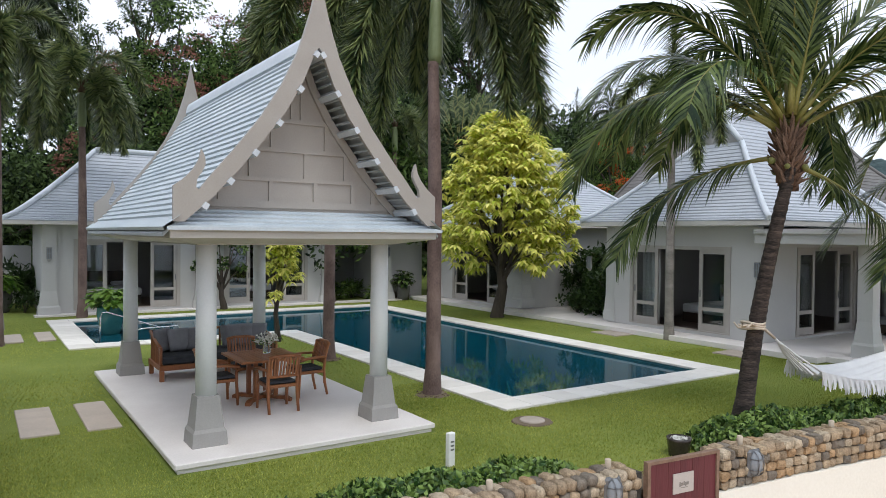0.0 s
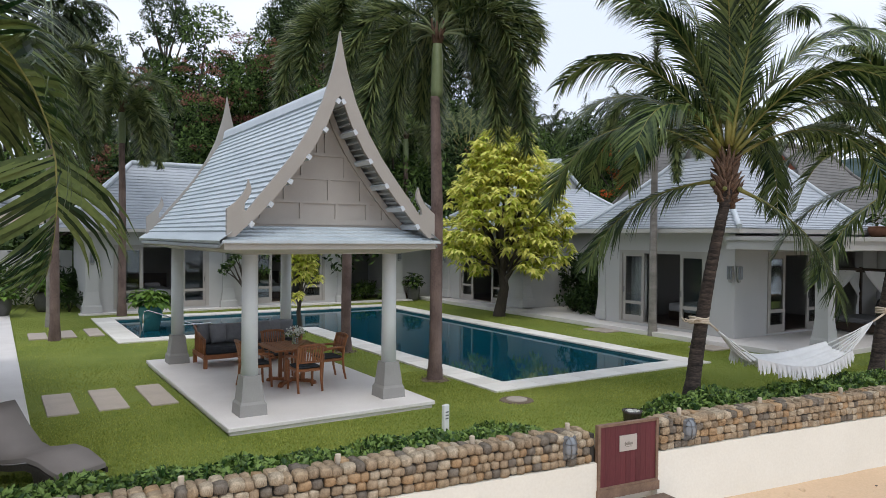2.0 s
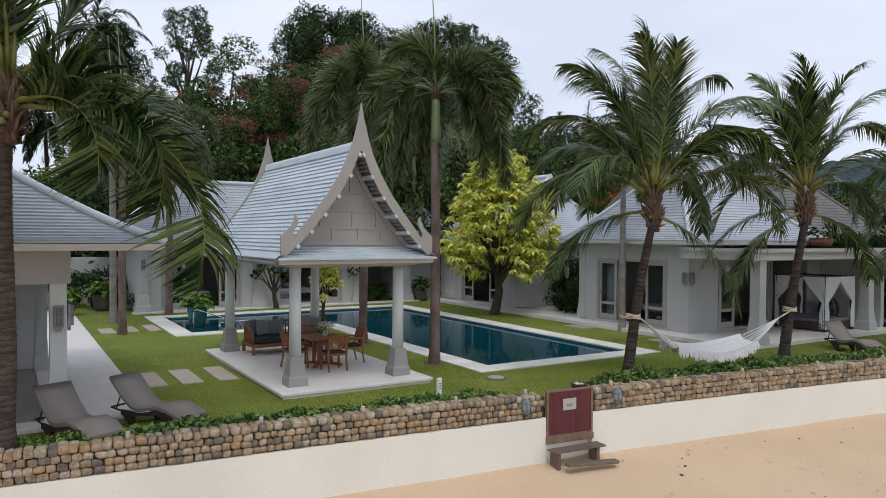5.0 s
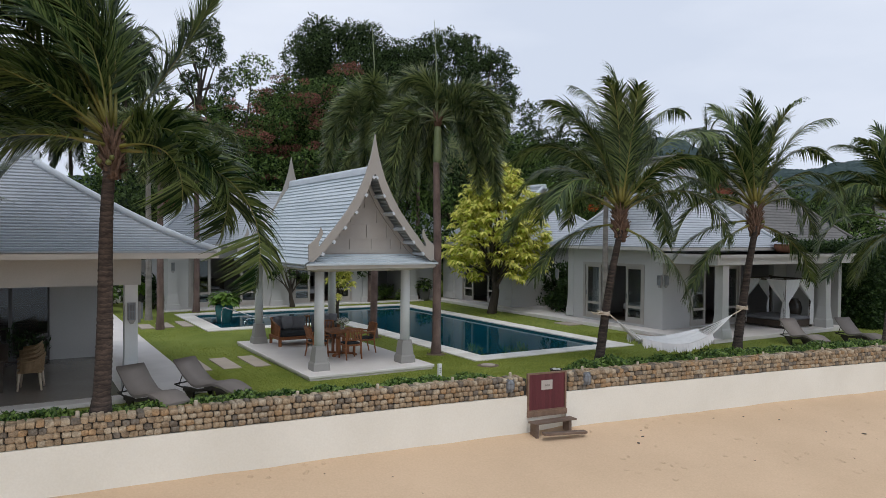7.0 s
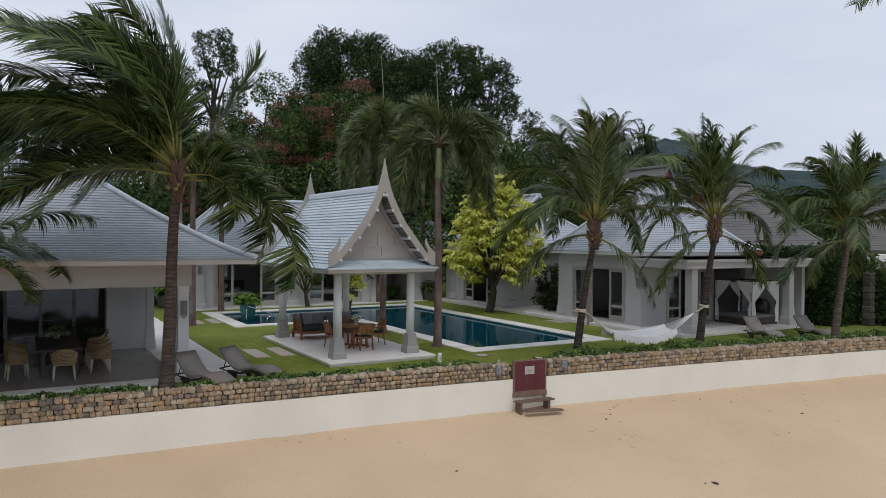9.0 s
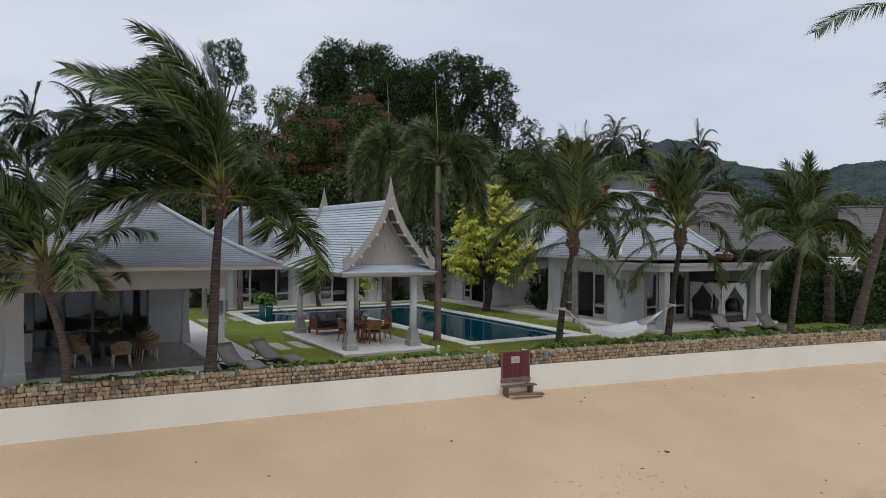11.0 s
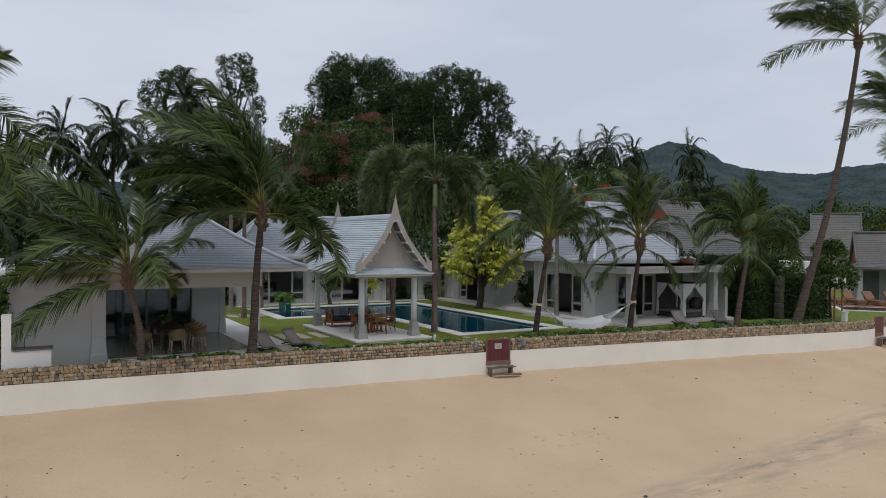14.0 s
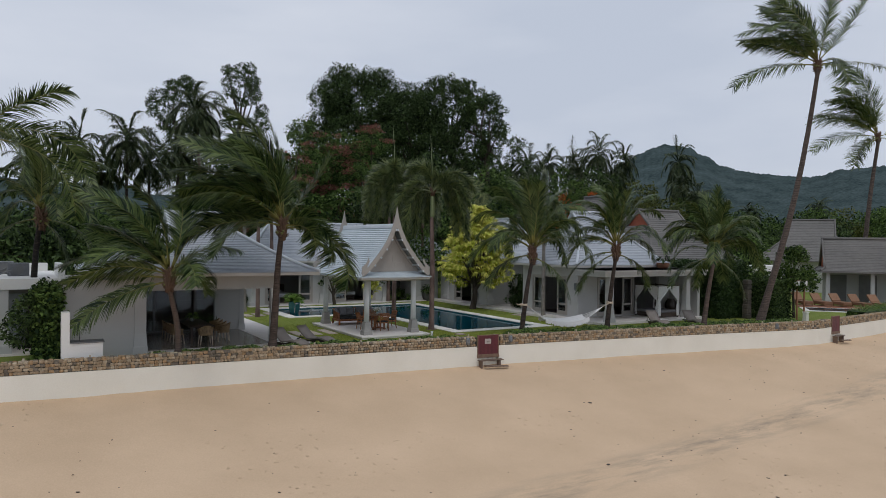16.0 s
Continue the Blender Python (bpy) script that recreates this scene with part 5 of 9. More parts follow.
def foxtail_palm(base, height, label, r=0.14, seed=1, fronds=13, length=2.5, shaft=1.3, grey=False, bare=None):
    """A tall ringed palm with a green crownshaft and bottle-brush fronds."""
    random.seed(seed)
    palm = thing("foxtail_palm", label, "palm", "foxtail palms")
    x, y = base
    bm = bmesh.new()
    ringed_trunk(bm, [(x, y, -0.1), (x + rnd(-0.02, 0.02), y, 0.5), (x + rnd(-0.03, 0.03), y, height * 0.6), (x + rnd(-0.05, 0.05), y, height)], [r * 1.35, r, r * 0.92, r * 0.72], 12, 0.16, 0.0022)
    part("trunk", bm, M["grey_bark"] if grey else M["areca_bark"], palm, "slim ringed grey trunk" if grey else "slim ringed red-brown trunk")
    bm = bmesh.new()
    tube(bm, [(x, y, height - 0.02), (x, y, height + 0.12), (x, y, height + shaft * 0.7), (x, y, height + shaft)], [r * 0.74, r * 1.02, r * 0.86, r * 0.55], 12)
    part("crownshaft", bm, M["shaft"], palm, "smooth green crownshaft")
    bm = bmesh.new()
    tube(bm, [(x, y, height + shaft * 0.86), (x, y, height + shaft * 0.93), (x, y, height + shaft + 0.06)], [r * 0.74, r * 0.84, r * 0.5], 12)
    for k in range(12):
        g = rnd(0, 6.283)
        tube(bm, [(x + r * 0.6 * math.cos(g), y + r * 0.6 * math.sin(g), height + shaft * 0.9), (x + r * 1.2 * math.cos(g), y + r * 1.2 * math.sin(g), height + shaft + rnd(0.1, 0.35))], [0.04, 0.015], 5)
    part("leaf_base", bm, M["fibre"], palm, "dark fibrous leaf bases")
    bm = bmesh.new()
    tube(bm, [(x, y, height + shaft - 0.05), (x - 0.05, y, height + shaft + 1.5), (x - 0.16, y, height + shaft + 3.1)], [0.035, 0.022, 0.006], 5)
    part("spear_leaf", bm, M["shaft"], palm)
    for k in range(fronds):
        az = 2.39996 * k + seed + rnd(-0.2, 0.2)
        if bare is not None and abs((az - radians(bare) + math.pi) % (2 * math.pi) - math.pi) < 0.75:
            az += 1.4
        el = radians(82 - 62 * k / (fronds - 1) + rnd(-8, 8))
        d = Vector((math.cos(az) * math.cos(el), math.sin(az) * math.cos(el), math.sin(el)))
        p = Vector((x, y, height + shaft - 0.05))
        pts, dirs, seg = [p.copy()], [d.copy()], 12
        L = length * rnd(0.85, 1.1)
        bend = rnd(3.4, 5.0)
        for j in range(seg):
            p = p + d * (L / seg)
            d = (d + Vector((0, 0, -bend / seg * (1.15 - 0.3 * j / seg)))).normalized()
            pts.append(p.copy())
            dirs.append(d.copy())
        verts, faces = [], []
        for i in range(330):
            s = 0.20 + 0.80 * (i + rnd(0, 1)) / 330
            j = min(seg - 1, int(s * seg))
            q = pts[j].lerp(pts[j + 1], s * seg - j)
            t = dirs[j]
            a = t.orthogonal().normalized()
            b = t.cross(a)
            for r_ in range(2):
                g = rnd(0, 6.283)
                way = (a * math.cos(g) + b * math.sin(g)) + t * rnd(0.25, 0.95) + Vector((0, 0, -0.25))
                strip(verts, faces, q, way, 0.35, length * 0.185 * min(1.0, 0.5 + 2.4 * s) * (1.0 - 0.45 * max(0, s - 0.7) / 0.3) * rnd(0.7, 1.15), 0.050, t, 2)
        fr = raw("frond", verts, faces, M["fox_leaf"], palm)
        bm = bmesh.new()
        tube(bm, pts, [0.032 * (1 - 0.9 * j / seg) + 0.003 for j in range(seg + 1)], 5)
        part("stalk", bm, M["shaft"], fr)
    return palm


def leaf_cloud(clumps, per, size, flat=0.75, seed=1, aspect=0.45, drop=0.2):
    """Loose leaves over a set of clump balls, mostly on their shells; returns vertices and faces."""
    rs = np.random.RandomState(seed)
    V, F = [], []
    base = 0
    for (cx, cy, cz, r) in clumps:
        n = max(6, int(per * (r ** 2)))
        u = rs.normal(size=(n, 3))
        u /= np.linalg.norm(u, axis=1)[:, None] + 1e-9
        rad = r * (0.55 + 0.5 * rs.rand(n)) ** 0.8
        rad *= 1 + 0.28 * np.sin(u[:, 0] * 5 + cx) * np.sin(u[:, 1] * 4 + cy * 2)
        c = np.array((cx, cy, cz)) + u * rad[:, None] * np.array((1, 1, flat))
        w = u + rs.normal(size=(n, 3)) * 0.75
        w[:, 2] -= drop
        w /= np.linalg.norm(w, axis=1)[:, None]
        s = np.cross(w, rs.normal(size=(n, 3)))
        s /= np.linalg.norm(s, axis=1)[:, None] + 1e-9
        L = size * (0.6 + 0.7 * rs.rand(n))[:, None]
        nrm = np.cross(w, s)
        a = c - w * L * 0.5
        b = c + s * L * aspect * 0.5 + nrm * L * 0.07
        d = c + w * L * 0.5
        e = c - s * L * aspect * 0.5 + nrm * L * 0.07
        V.append(np.stack((a, b, d, e), 1).reshape(-1, 3))
        k = base + np.arange(n)[:, None] * 4
        F.append(k + np.array((0, 1, 2, 3))[None])
        base += 4 * n
    return np.concatenate(V), np.concatenate(F)


def limbs(bm, base, trunk_top, clumps, r0, count, seed, fork=0.35):
    """A trunk and limbs that reach into the clumps."""
    random.seed(seed)
    b, t = Vector(base), Vector(trunk_top)
    mid = b.lerp(t, 0.5) + Vector((rnd(-1, 1), rnd(-1, 1), 0)) * r0
    tube(bm, [b - Vector((0, 0, 0.2)), b + Vector((0, 0, 0.12)), mid, t], [r0 * 1.5, r0 * 1.1, r0 * 0.85, r0 * 0.6], 9)
    for c in random.sample(clumps, min(count, len(clumps))):
        e = Vector(c[:3])
        s = mid.lerp(t, rnd(fork, 1.0))
        m = s.lerp(e, 0.5) + Vector((rnd(-0.3, 0.3), rnd(-0.3, 0.3), rnd(-0.1, 0.4))) * (e - s).length * 0.25
        tube(bm, [s, m, e], [r0 * 0.42, r0 * 0.26, r0 * 0.07], 6, cap=False)


def broad_tree(name, label, base, height, spread, material, seed, r0=0.35, clumps=26, per=34, leaf=0.42, low=0.3, blossom=None, group="", share=0.3, shape="dome"):
    random.seed(seed)
    tree = thing(name, label, "tree", group)
    x, y, z = base
    cl = []
    for k in range(clumps):
        a, q = 2.39996 * k + rnd(-0.4, 0.4), math.sqrt((k + 0.5) / clumps)
        if shape == "tall":
            u = (k + 0.5) / clumps
            env = math.sin(math.pi * (0.16 + 0.76 * u)) ** 0.7
            rr = spread * rnd(0.17, 0.27)
            q = env * rnd(0.2, 1.0) ** 0.6
            cl.append((x + math.cos(a) * q * spread * 0.95, y + math.sin(a) * q * spread * 0.95, z + height * (low + (1 - low) * u) - rr * 0.6, rr))
            continue
        top = (1 - q * q * 0.75) if shape == "dome" else (1 - q)
        h = low + (1 - low) * top * rnd(0.55, 1.0)
        rr = spread * (rnd(0.13, 0.24) if clumps > 60 else rnd(0.20, 0.34))
        cl.append((x + math.cos(a) * q * spread * 0.85 + rnd(-0.3, 0.3), y + math.sin(a) * q * spread * 0.85, z + height * h - rr * 0.6, rr))
    bm = bmesh.new()
    limbs(bm, base, (x + rnd(-0.3, 0.3), y, z + height * (low + 0.28)), cl, r0, 14, seed)
    part("trunk", bm, M["bark"], tree)
    v_, f_ = leaf_cloud(cl, per, leaf, 0.8, seed)
    raw("crown", v_, f_, material, tree)
    top = []
    if blossom is not None:
        for c in cl:
            if random.random() > share:
                continue
            for _ in range(random.randint(2, 7)):
                u = Vector((rnd(-1, 1), rnd(-1.2, 0.5), rnd(0.0, 1.3))).normalized()
                top.append((c[0] + u.x * c[3] * 0.92, c[1] + u.y * c[3] * 0.92, c[2] + u.z * c[3] * 0.8, rnd(0.35, 0.8) * spread / 6))
    if top:
        v_, f_ = leaf_cloud(top, per * 1.1, leaf * 0.62, 0.4, seed + 5)
        raw("blossom", v_, f_, blossom, tree)
    return tree


# coconut palms in the garden; crowns laid out as (turn from the beach view's right hand, rise, relative length)
CROWN = [(175, 15, 1.0), (181, 44, 1.0), (168, 64, 1.0), (120, 80, 1.0), (30, 68, 1.05), (10, 42, 1.0), (-2, 12, 1.0), (-18, -22, 0.8), (198, -16, 0.85), (60, 28, 0.95), (100, 42, 1.0), (130, 24, 1.0),
         (248, 72, 0.95), (292, 70, 0.95), (270, 82, 1.0), (78, 60, 1.05), (150, 35, 1.0), (210, 30, 0.9), (330, 28, 0.9), (148, -5, 0.9), (40, 5, 0.9), (195, 62, 1.0), (345, 58, 1.0)]


def crown(shift=0, lean=0, skip=()):
    return [(-31 + a + shift * (1 if k % 2 else -1), e + lean * math.cos(radians(a)), l) for k, (a, e, l) in enumerate(CROWN) if k not in skip]


coconut_palm((9.97, 8.02, 0.0), (10.27, 7.56, 3.92), 25, "leaning coconut palm with a hammock rope round its trunk", 3.65, 0.138, 3,
             spec=crown(0, 0, (8,)))
coconut_palm((15.1, 7.4, 0.0), (15.27, 6.95, 4.1), 23, "coconut palm holding the other end of a hammock", 3.35, 0.145, 7, spec=crown(9, 4, (9, 17)))
coconut_palm((20.9, 5.95, 0.0), (21.8, 6.05, 3.85), 30, "young leaning coconut palm beside the terrace", 3.4, 0.15, 11, spec=crown(-8, -4, (4, 12)))

# fronds combed by the sea wind: (turn, rise, relative length, "to", turn and rise at the tip); 149 is down the wind
def combed(right=(), left=(), seed=0, high=9):
    rs = random.Random(seed)
    out = list(right) + list(left)
    for k in range(high):
        u = k / max(1, high - 1)
        turn = 149 + rs.uniform(-70, 70)
        out.append((turn, 38 + 50 * u + rs.uniform(-8, 8), rs.uniform(0.85, 1.12), "to", 149 + rs.uniform(-22, 22), -32 + 62 * u + rs.uniform(-14, 14)))
    return out


coconut_palm((-2.55, 8.4, 0.0), (-2.42, 7.55, 5.0), 0, "tall coconut palm with windblown fronds by the dining terrace", 4.5, 0.17, 5, nleaf=140,
             spec=combed([(-31, 0, 0.95, "to", -31, -106), (-24, 10, 0.70, "to", -31, -112), (-52, 8, 0.5, "to", -56, -110), (-31, 26, 0.42, "to", -31, -112), (-31, 48, 0.66, "to", -31, 64), (35, 20, 0.75, "to", 40, -70), (60, 84, 0.85, "to", 149, 72)],
                         [(149, 22, 1.0, "to", 149, -58), (140, 30, 1.0, "to", 152, -12), (160, 12, 0.9, "to", 165, -45), (175, 35, 0.95, "to", 160, -20), (110, 20, 0.9, "to", 130, -50), (200, 10, 0.8, "to", 190, -65)], 5, 15))
coconut_palm((-6.2, 8.75, 0.0), (-6.66, 7.9, 3.0), 0, "short leaning coconut palm in front of the dining terrace", 3.9, 0.13, 13, nleaf=100,
             spec=combed([(-31, 12, 0.42, "to", -31, -80), (-10, 45, 0.7, "to", -20, -20), (-70, 30, 0.7, "to", -90, -60), (20, 60, 0.9, "to", 60, 10), (40, 25, 0.8, "to", 60, -50), (-31, 72, 0.8, "to", 100, 40)],
                         [(166, -14, 0.95, 0.9, 1.1, 0.2), (149, 4, 1.05, "to", 149, -14), (149, 28, 1.1, "to", 149, -32), (120, 38, 1.0, "to", 140, -20), (185, 20, 0.9, "to", 170, -40), (215, 40, 0.85, "to", 180, -40)], 13, 9))
coconut_palm((-11.2, 13.8, 0.0), (-10.8, 12.7, 5.3), 18, "coconut palm beside the neighbouring white house", 3.0, 0.16, 17, spec=crown(6, -14, (2, 3)))
coconut_palm((-13.6, 10.8, 0.0), (-12.9, 10.4, 8.1), 0, "windblown coconut palm at the garden edge", 4.6, 0.16, 19,
             spec=combed([(-31, -2, 1.12, "to", -31, -88), (-31, 38, 0.78, "to", -31, 8), (-60, 10, 0.9, "to", -70, -80), (10, 20, 0.95, "to", 10, -70), (-100, 15, 0.9, "to", -110, -80)], [(149, 10, 1.0, "to", 149, -50)], 19, 9))
coconut_palm((25.6, 5.9, 0.0), (30.7, 5.7, 15.6), 0, "very tall slanting coconut palm above the hedge", 5.0, 0.20, 23, arch=-0.10,
             spec=combed([(-31, 10, 0.95, "to", -31, -28), (-31, 48, 0.98, "to", -31, 64), (-31, 22, 0.55, "to", 149, -62), (-70, 0, 0.5, "to", 170, -80), (-45, 78, 0.8, "to", -35, 80)],
                         [(149, 4, 1.08, "to", 149, -42), (149, 48, 0.95, "to", 149, 2), (145, 28, 0.95, "to", 149, 0), (120, 60, 0.9, "to", 140, 25)], 23, 10))
coconut_palm((49.8, 13.4, 0.0), (52.0, 13.4, 13.9), 0, "tall coconut palm beside the neighbouring pool", 5.2, 0.22, 29,
             spec=combed([(-31, 15, 0.9, "to", -31, -50), (-60, -5, 0.7, "to", -60, -85), (170, -10, 0.6, "to", 170, -85)],
                         [(149, 8, 1.15, "to", 149, -42), (149, 32, 1.1, "to", 149, -8), (160, -20, 0.7, "to", 160, -85)], 29, 11))

foxtail_palm((7.36, 12.5), 6.0, "tall foxtail palm standing at the pool edge", 0.135, 2, 15, 3.4, bare=-121)
foxtail_palm((7.25, 16.75), 7.0, "foxtail palm with red-brown trunk behind the pavilion", 0.13, 8, 14, 3.4)
foxtail_palm((16.85, 14.9), 5.6, "foxtail palm with grey trunk before the white villa", 0.125, 4, 9, 2.6, grey=True)
foxtail_palm((3.45, 28.25), 6.4, "foxtail palm before the back villa", 0.14, 6, 14, 3.1)
foxtail_palm((1.0, 26.0), 6.6, "foxtail palm on the lawn by the path", 0.13, 9, 9, 2.8, grey=True)
foxtail_palm((0.9, 22.6), 6.3, "foxtail palm beside stepping stones", 0.13, 10, 9, 2.8)
foxtail_palm((12.9, 29.0), 6.8, "foxtail palm near the entrance recess", 0.14, 12, 10, 3.2)
foxtail_palm((16.2, 29.6), 6.6, "foxtail palm beside the villa corner", 0.14, 14, 9, 2.9)


# lime-yellow tree by the pool: whorls of long hanging leaves
def whorl_tree(name, label, base, clumps, r0, seed, leaf=0.30, per_whorl=8, whorls=900, trunk_top=None, split=True):
    random.seed(seed)
    tree = thing(name, label, "tree")
    bm = bmesh.new()
    limbs(bm, base, trunk_top, clumps, r0, 20, seed, 0.05)
    part("trunk", bm, M["bark"], tree, "dark forked trunk")
    verts, faces = [], []
    total = sum(c[3] ** 2 for c in clumps)
    for c in clumps:
        n = int(whorls * c[3] ** 2 / total)
        for _ in range(n):
            u = Vector((random.gauss(0, 1), random.gauss(0, 1), random.gauss(0.15, 1))).normalized()
            p = Vector(c[:3]) + u * c[3] * rnd(0.72, 1.05)
            for k in range(per_whorl):
                a = 6.283 * k / per_whorl + rnd(-0.3, 0.3)
                way = Vector((math.cos(a), math.sin(a), rnd(-0.55, 0.25))) + u * 0.35
                way.normalize()
                side = way.cross(Vector((0, 0, 1))).normalized()
                L, W = leaf * rnd(0.7, 1.15), leaf * 0.36
                q1 = p + way * L * 0.5 + Vector((0, 0, 0.015))
                q2 = p + way * L * 0.97 + Vector((0, 0, -0.32 * L))
                b = len(verts)
                verts += [p, q1 - side * W * 0.5 - Vector((0, 0, 0.02)), q1, q1 + side * W * 0.5 - Vector((0, 0, 0.02)), q2]
                faces += [(b, b + 1, b + 2), (b, b + 2, b + 3), (b + 1, b + 4, b + 2), (b + 2, b + 4, b + 3)]
    raw("crown", verts, faces, M["yellow_leaf"], tree)
    return tree


YC = []
random.seed(41)
for k in range(46):
    t = (k + 0.5) / 46
    a = 2.39996 * k
    z = 2.15 + 4.55 * t
    R = 2.5 * (1 - (max(0.0, z - 3.1) / 4.0) ** 1.9) * (1 - (max(0.0, 3.1 - z) / 2.2) ** 2) * rnd(0.5, 0.98)
    YC.append((16.1 + math.cos(a) * R, 21.55 + math.sin(a) * R, z, rnd(0.5, 0.78)))
whorl_tree("lime_tree", "rounded tree with lime-yellow leaves beside the pool", (15.9, 21.6, 0.0), YC, 0.21, 42, 0.38, 8, 1350, (15.9, 21.55, 2.2))
SC = [(7.35, 19.9, 2.15, 0.33), (7.15, 20.0, 2.45, 0.30), (7.5, 19.85, 2.4, 0.28), (7.05, 19.95, 1.95, 0.24), (7.6, 19.9, 1.75, 0.22), (7.0, 19.8, 1.25, 0.16)]
whorl_tree("small_lime_tree", "small dark-stemmed tree with pale yellow-green leaves", (7.22, 19.96, 0.0), SC, 0.075, 43, 0.24, 7, 120, (7.25, 19.95, 1.5))
FC = [(8.0 + 1.1 * math.cos(k * 2.4) * rnd(0.4, 1), 28.5 + 0.5 * math.sin(k * 2.4), 1.4 + 0.1 * k + rnd(0, 0.5), 0.22) for k in range(12)]
ft = thing("frangipani_tree", "crooked dark frangipani tree before the back villa", "tree")
bm = bmesh.new()
limbs(bm, (8.3, 28.6, 0), (8.15, 28.5, 1.0), FC, 0.12, 12, 44, 0.1)
part("trunk", bm, M["bark"], ft)
v, f = leaf_cloud(FC, 700, 0.2, 0.8, 44)
raw("crown", v, f, M["tree_mid"], ft)


# fan-shaped palm above the lime tree: long paddle leaves in one upright fan
def fan_palm(base, height, spread, turn, seed):
    random.seed(seed)
    palm = thing("travellers_palm", "fan-shaped palm with orange-tinted leaf bases behind the lime tree", "palm")
    side, out = Vector((math.cos(turn), math.sin(turn), 0)), Vector((-math.sin(turn), math.cos(turn), 0))
    top = Vector(base) + Vector((0, 0, height))
    bm = bmesh.new()
    ringed_trunk(bm, [tuple(base), (base[0], base[1], height * 0.5), tuple(top)], [0.2, 0.16, 0.15], 10, 0.2, 0.008)
    part("trunk", bm, M["grey_bark"], palm)
    bm = bmesh.new()
    for k in range(15):
        a = radians(-38 + 76 * k / 14)
        tube(bm, [top - Vector((0, 0, 0.25)), top + side * math.sin(a) * 0.6 + Vector((0, 0, 0.75 * math.cos(a)))], [0.07, 0.045], 6)
    part("leaf_base", bm, M["orange_base"], palm, "orange-tinted overlapping leaf bases")
    for k in range(15):
        a = radians(-64 + 128 * k / 14 + rnd(-3, 3))
        d = side * math.sin(a) + Vector((0, 0, math.cos(a))) + out * rnd(-0.08, 0.08)
        p, line = top + d * 0.3, []
        L = spread * rnd(0.85, 1.1)
        for j in range(9):
            line.append(p.copy())
            p = p + d * (L / 8)
            d = (d + Vector((0, 0, -0.035 * j * abs(math.sin(a)))) + WIND * 0.012).normalized()
        bm = bmesh.new()
        tube(bm, line, [0.035 * (1 - j / 9.5) + 0.004 for j in range(9)], 5)
        stalk = part("stalk", bm, M["rachis"], palm)
        verts, faces = [], []
        for i in range(46):
            s_ = 0.42 + 0.58 * i / 45
            j = min(7, int(s_ * 8))
            q = line[j].lerp(line[j + 1], s_ * 8 - j)
            t = (line[j + 1] - line[j]).normalized()
            w = t.cross(out).normalized()
            for sg in (-1, 1):
                strip(verts, faces, q, w * sg + t * 0.8 + out * rnd(-0.25, 0.25), 0.3, spread * 0.15 * math.sin(math.pi * (0.12 + 0.8 * (s_ - 0.42) / 0.58)) * rnd(0.8, 1.1), 0.05, out, 2)
        raw("leaf", verts, faces, M["fox_leaf"], stalk)
    return palm


fan_palm((21.4, 32.0, 0.0), 7.3, 2.7, radians(-31), 44)

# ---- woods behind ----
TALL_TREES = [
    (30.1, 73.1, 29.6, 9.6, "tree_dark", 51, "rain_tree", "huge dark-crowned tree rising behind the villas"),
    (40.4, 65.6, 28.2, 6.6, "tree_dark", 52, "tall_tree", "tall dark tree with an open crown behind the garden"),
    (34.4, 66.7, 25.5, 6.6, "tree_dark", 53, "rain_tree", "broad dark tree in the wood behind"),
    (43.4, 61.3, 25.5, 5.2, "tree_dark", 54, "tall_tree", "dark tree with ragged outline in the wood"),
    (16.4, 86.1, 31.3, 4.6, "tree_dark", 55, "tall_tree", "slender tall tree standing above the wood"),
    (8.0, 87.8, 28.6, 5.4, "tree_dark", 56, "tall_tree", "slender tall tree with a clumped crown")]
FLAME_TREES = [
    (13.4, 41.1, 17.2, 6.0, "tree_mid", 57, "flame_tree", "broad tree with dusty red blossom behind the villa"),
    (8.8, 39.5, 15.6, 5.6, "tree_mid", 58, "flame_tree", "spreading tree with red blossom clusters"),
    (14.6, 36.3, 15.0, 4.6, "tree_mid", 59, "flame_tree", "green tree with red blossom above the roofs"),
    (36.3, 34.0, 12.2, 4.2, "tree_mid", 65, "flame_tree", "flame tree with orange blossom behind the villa")]
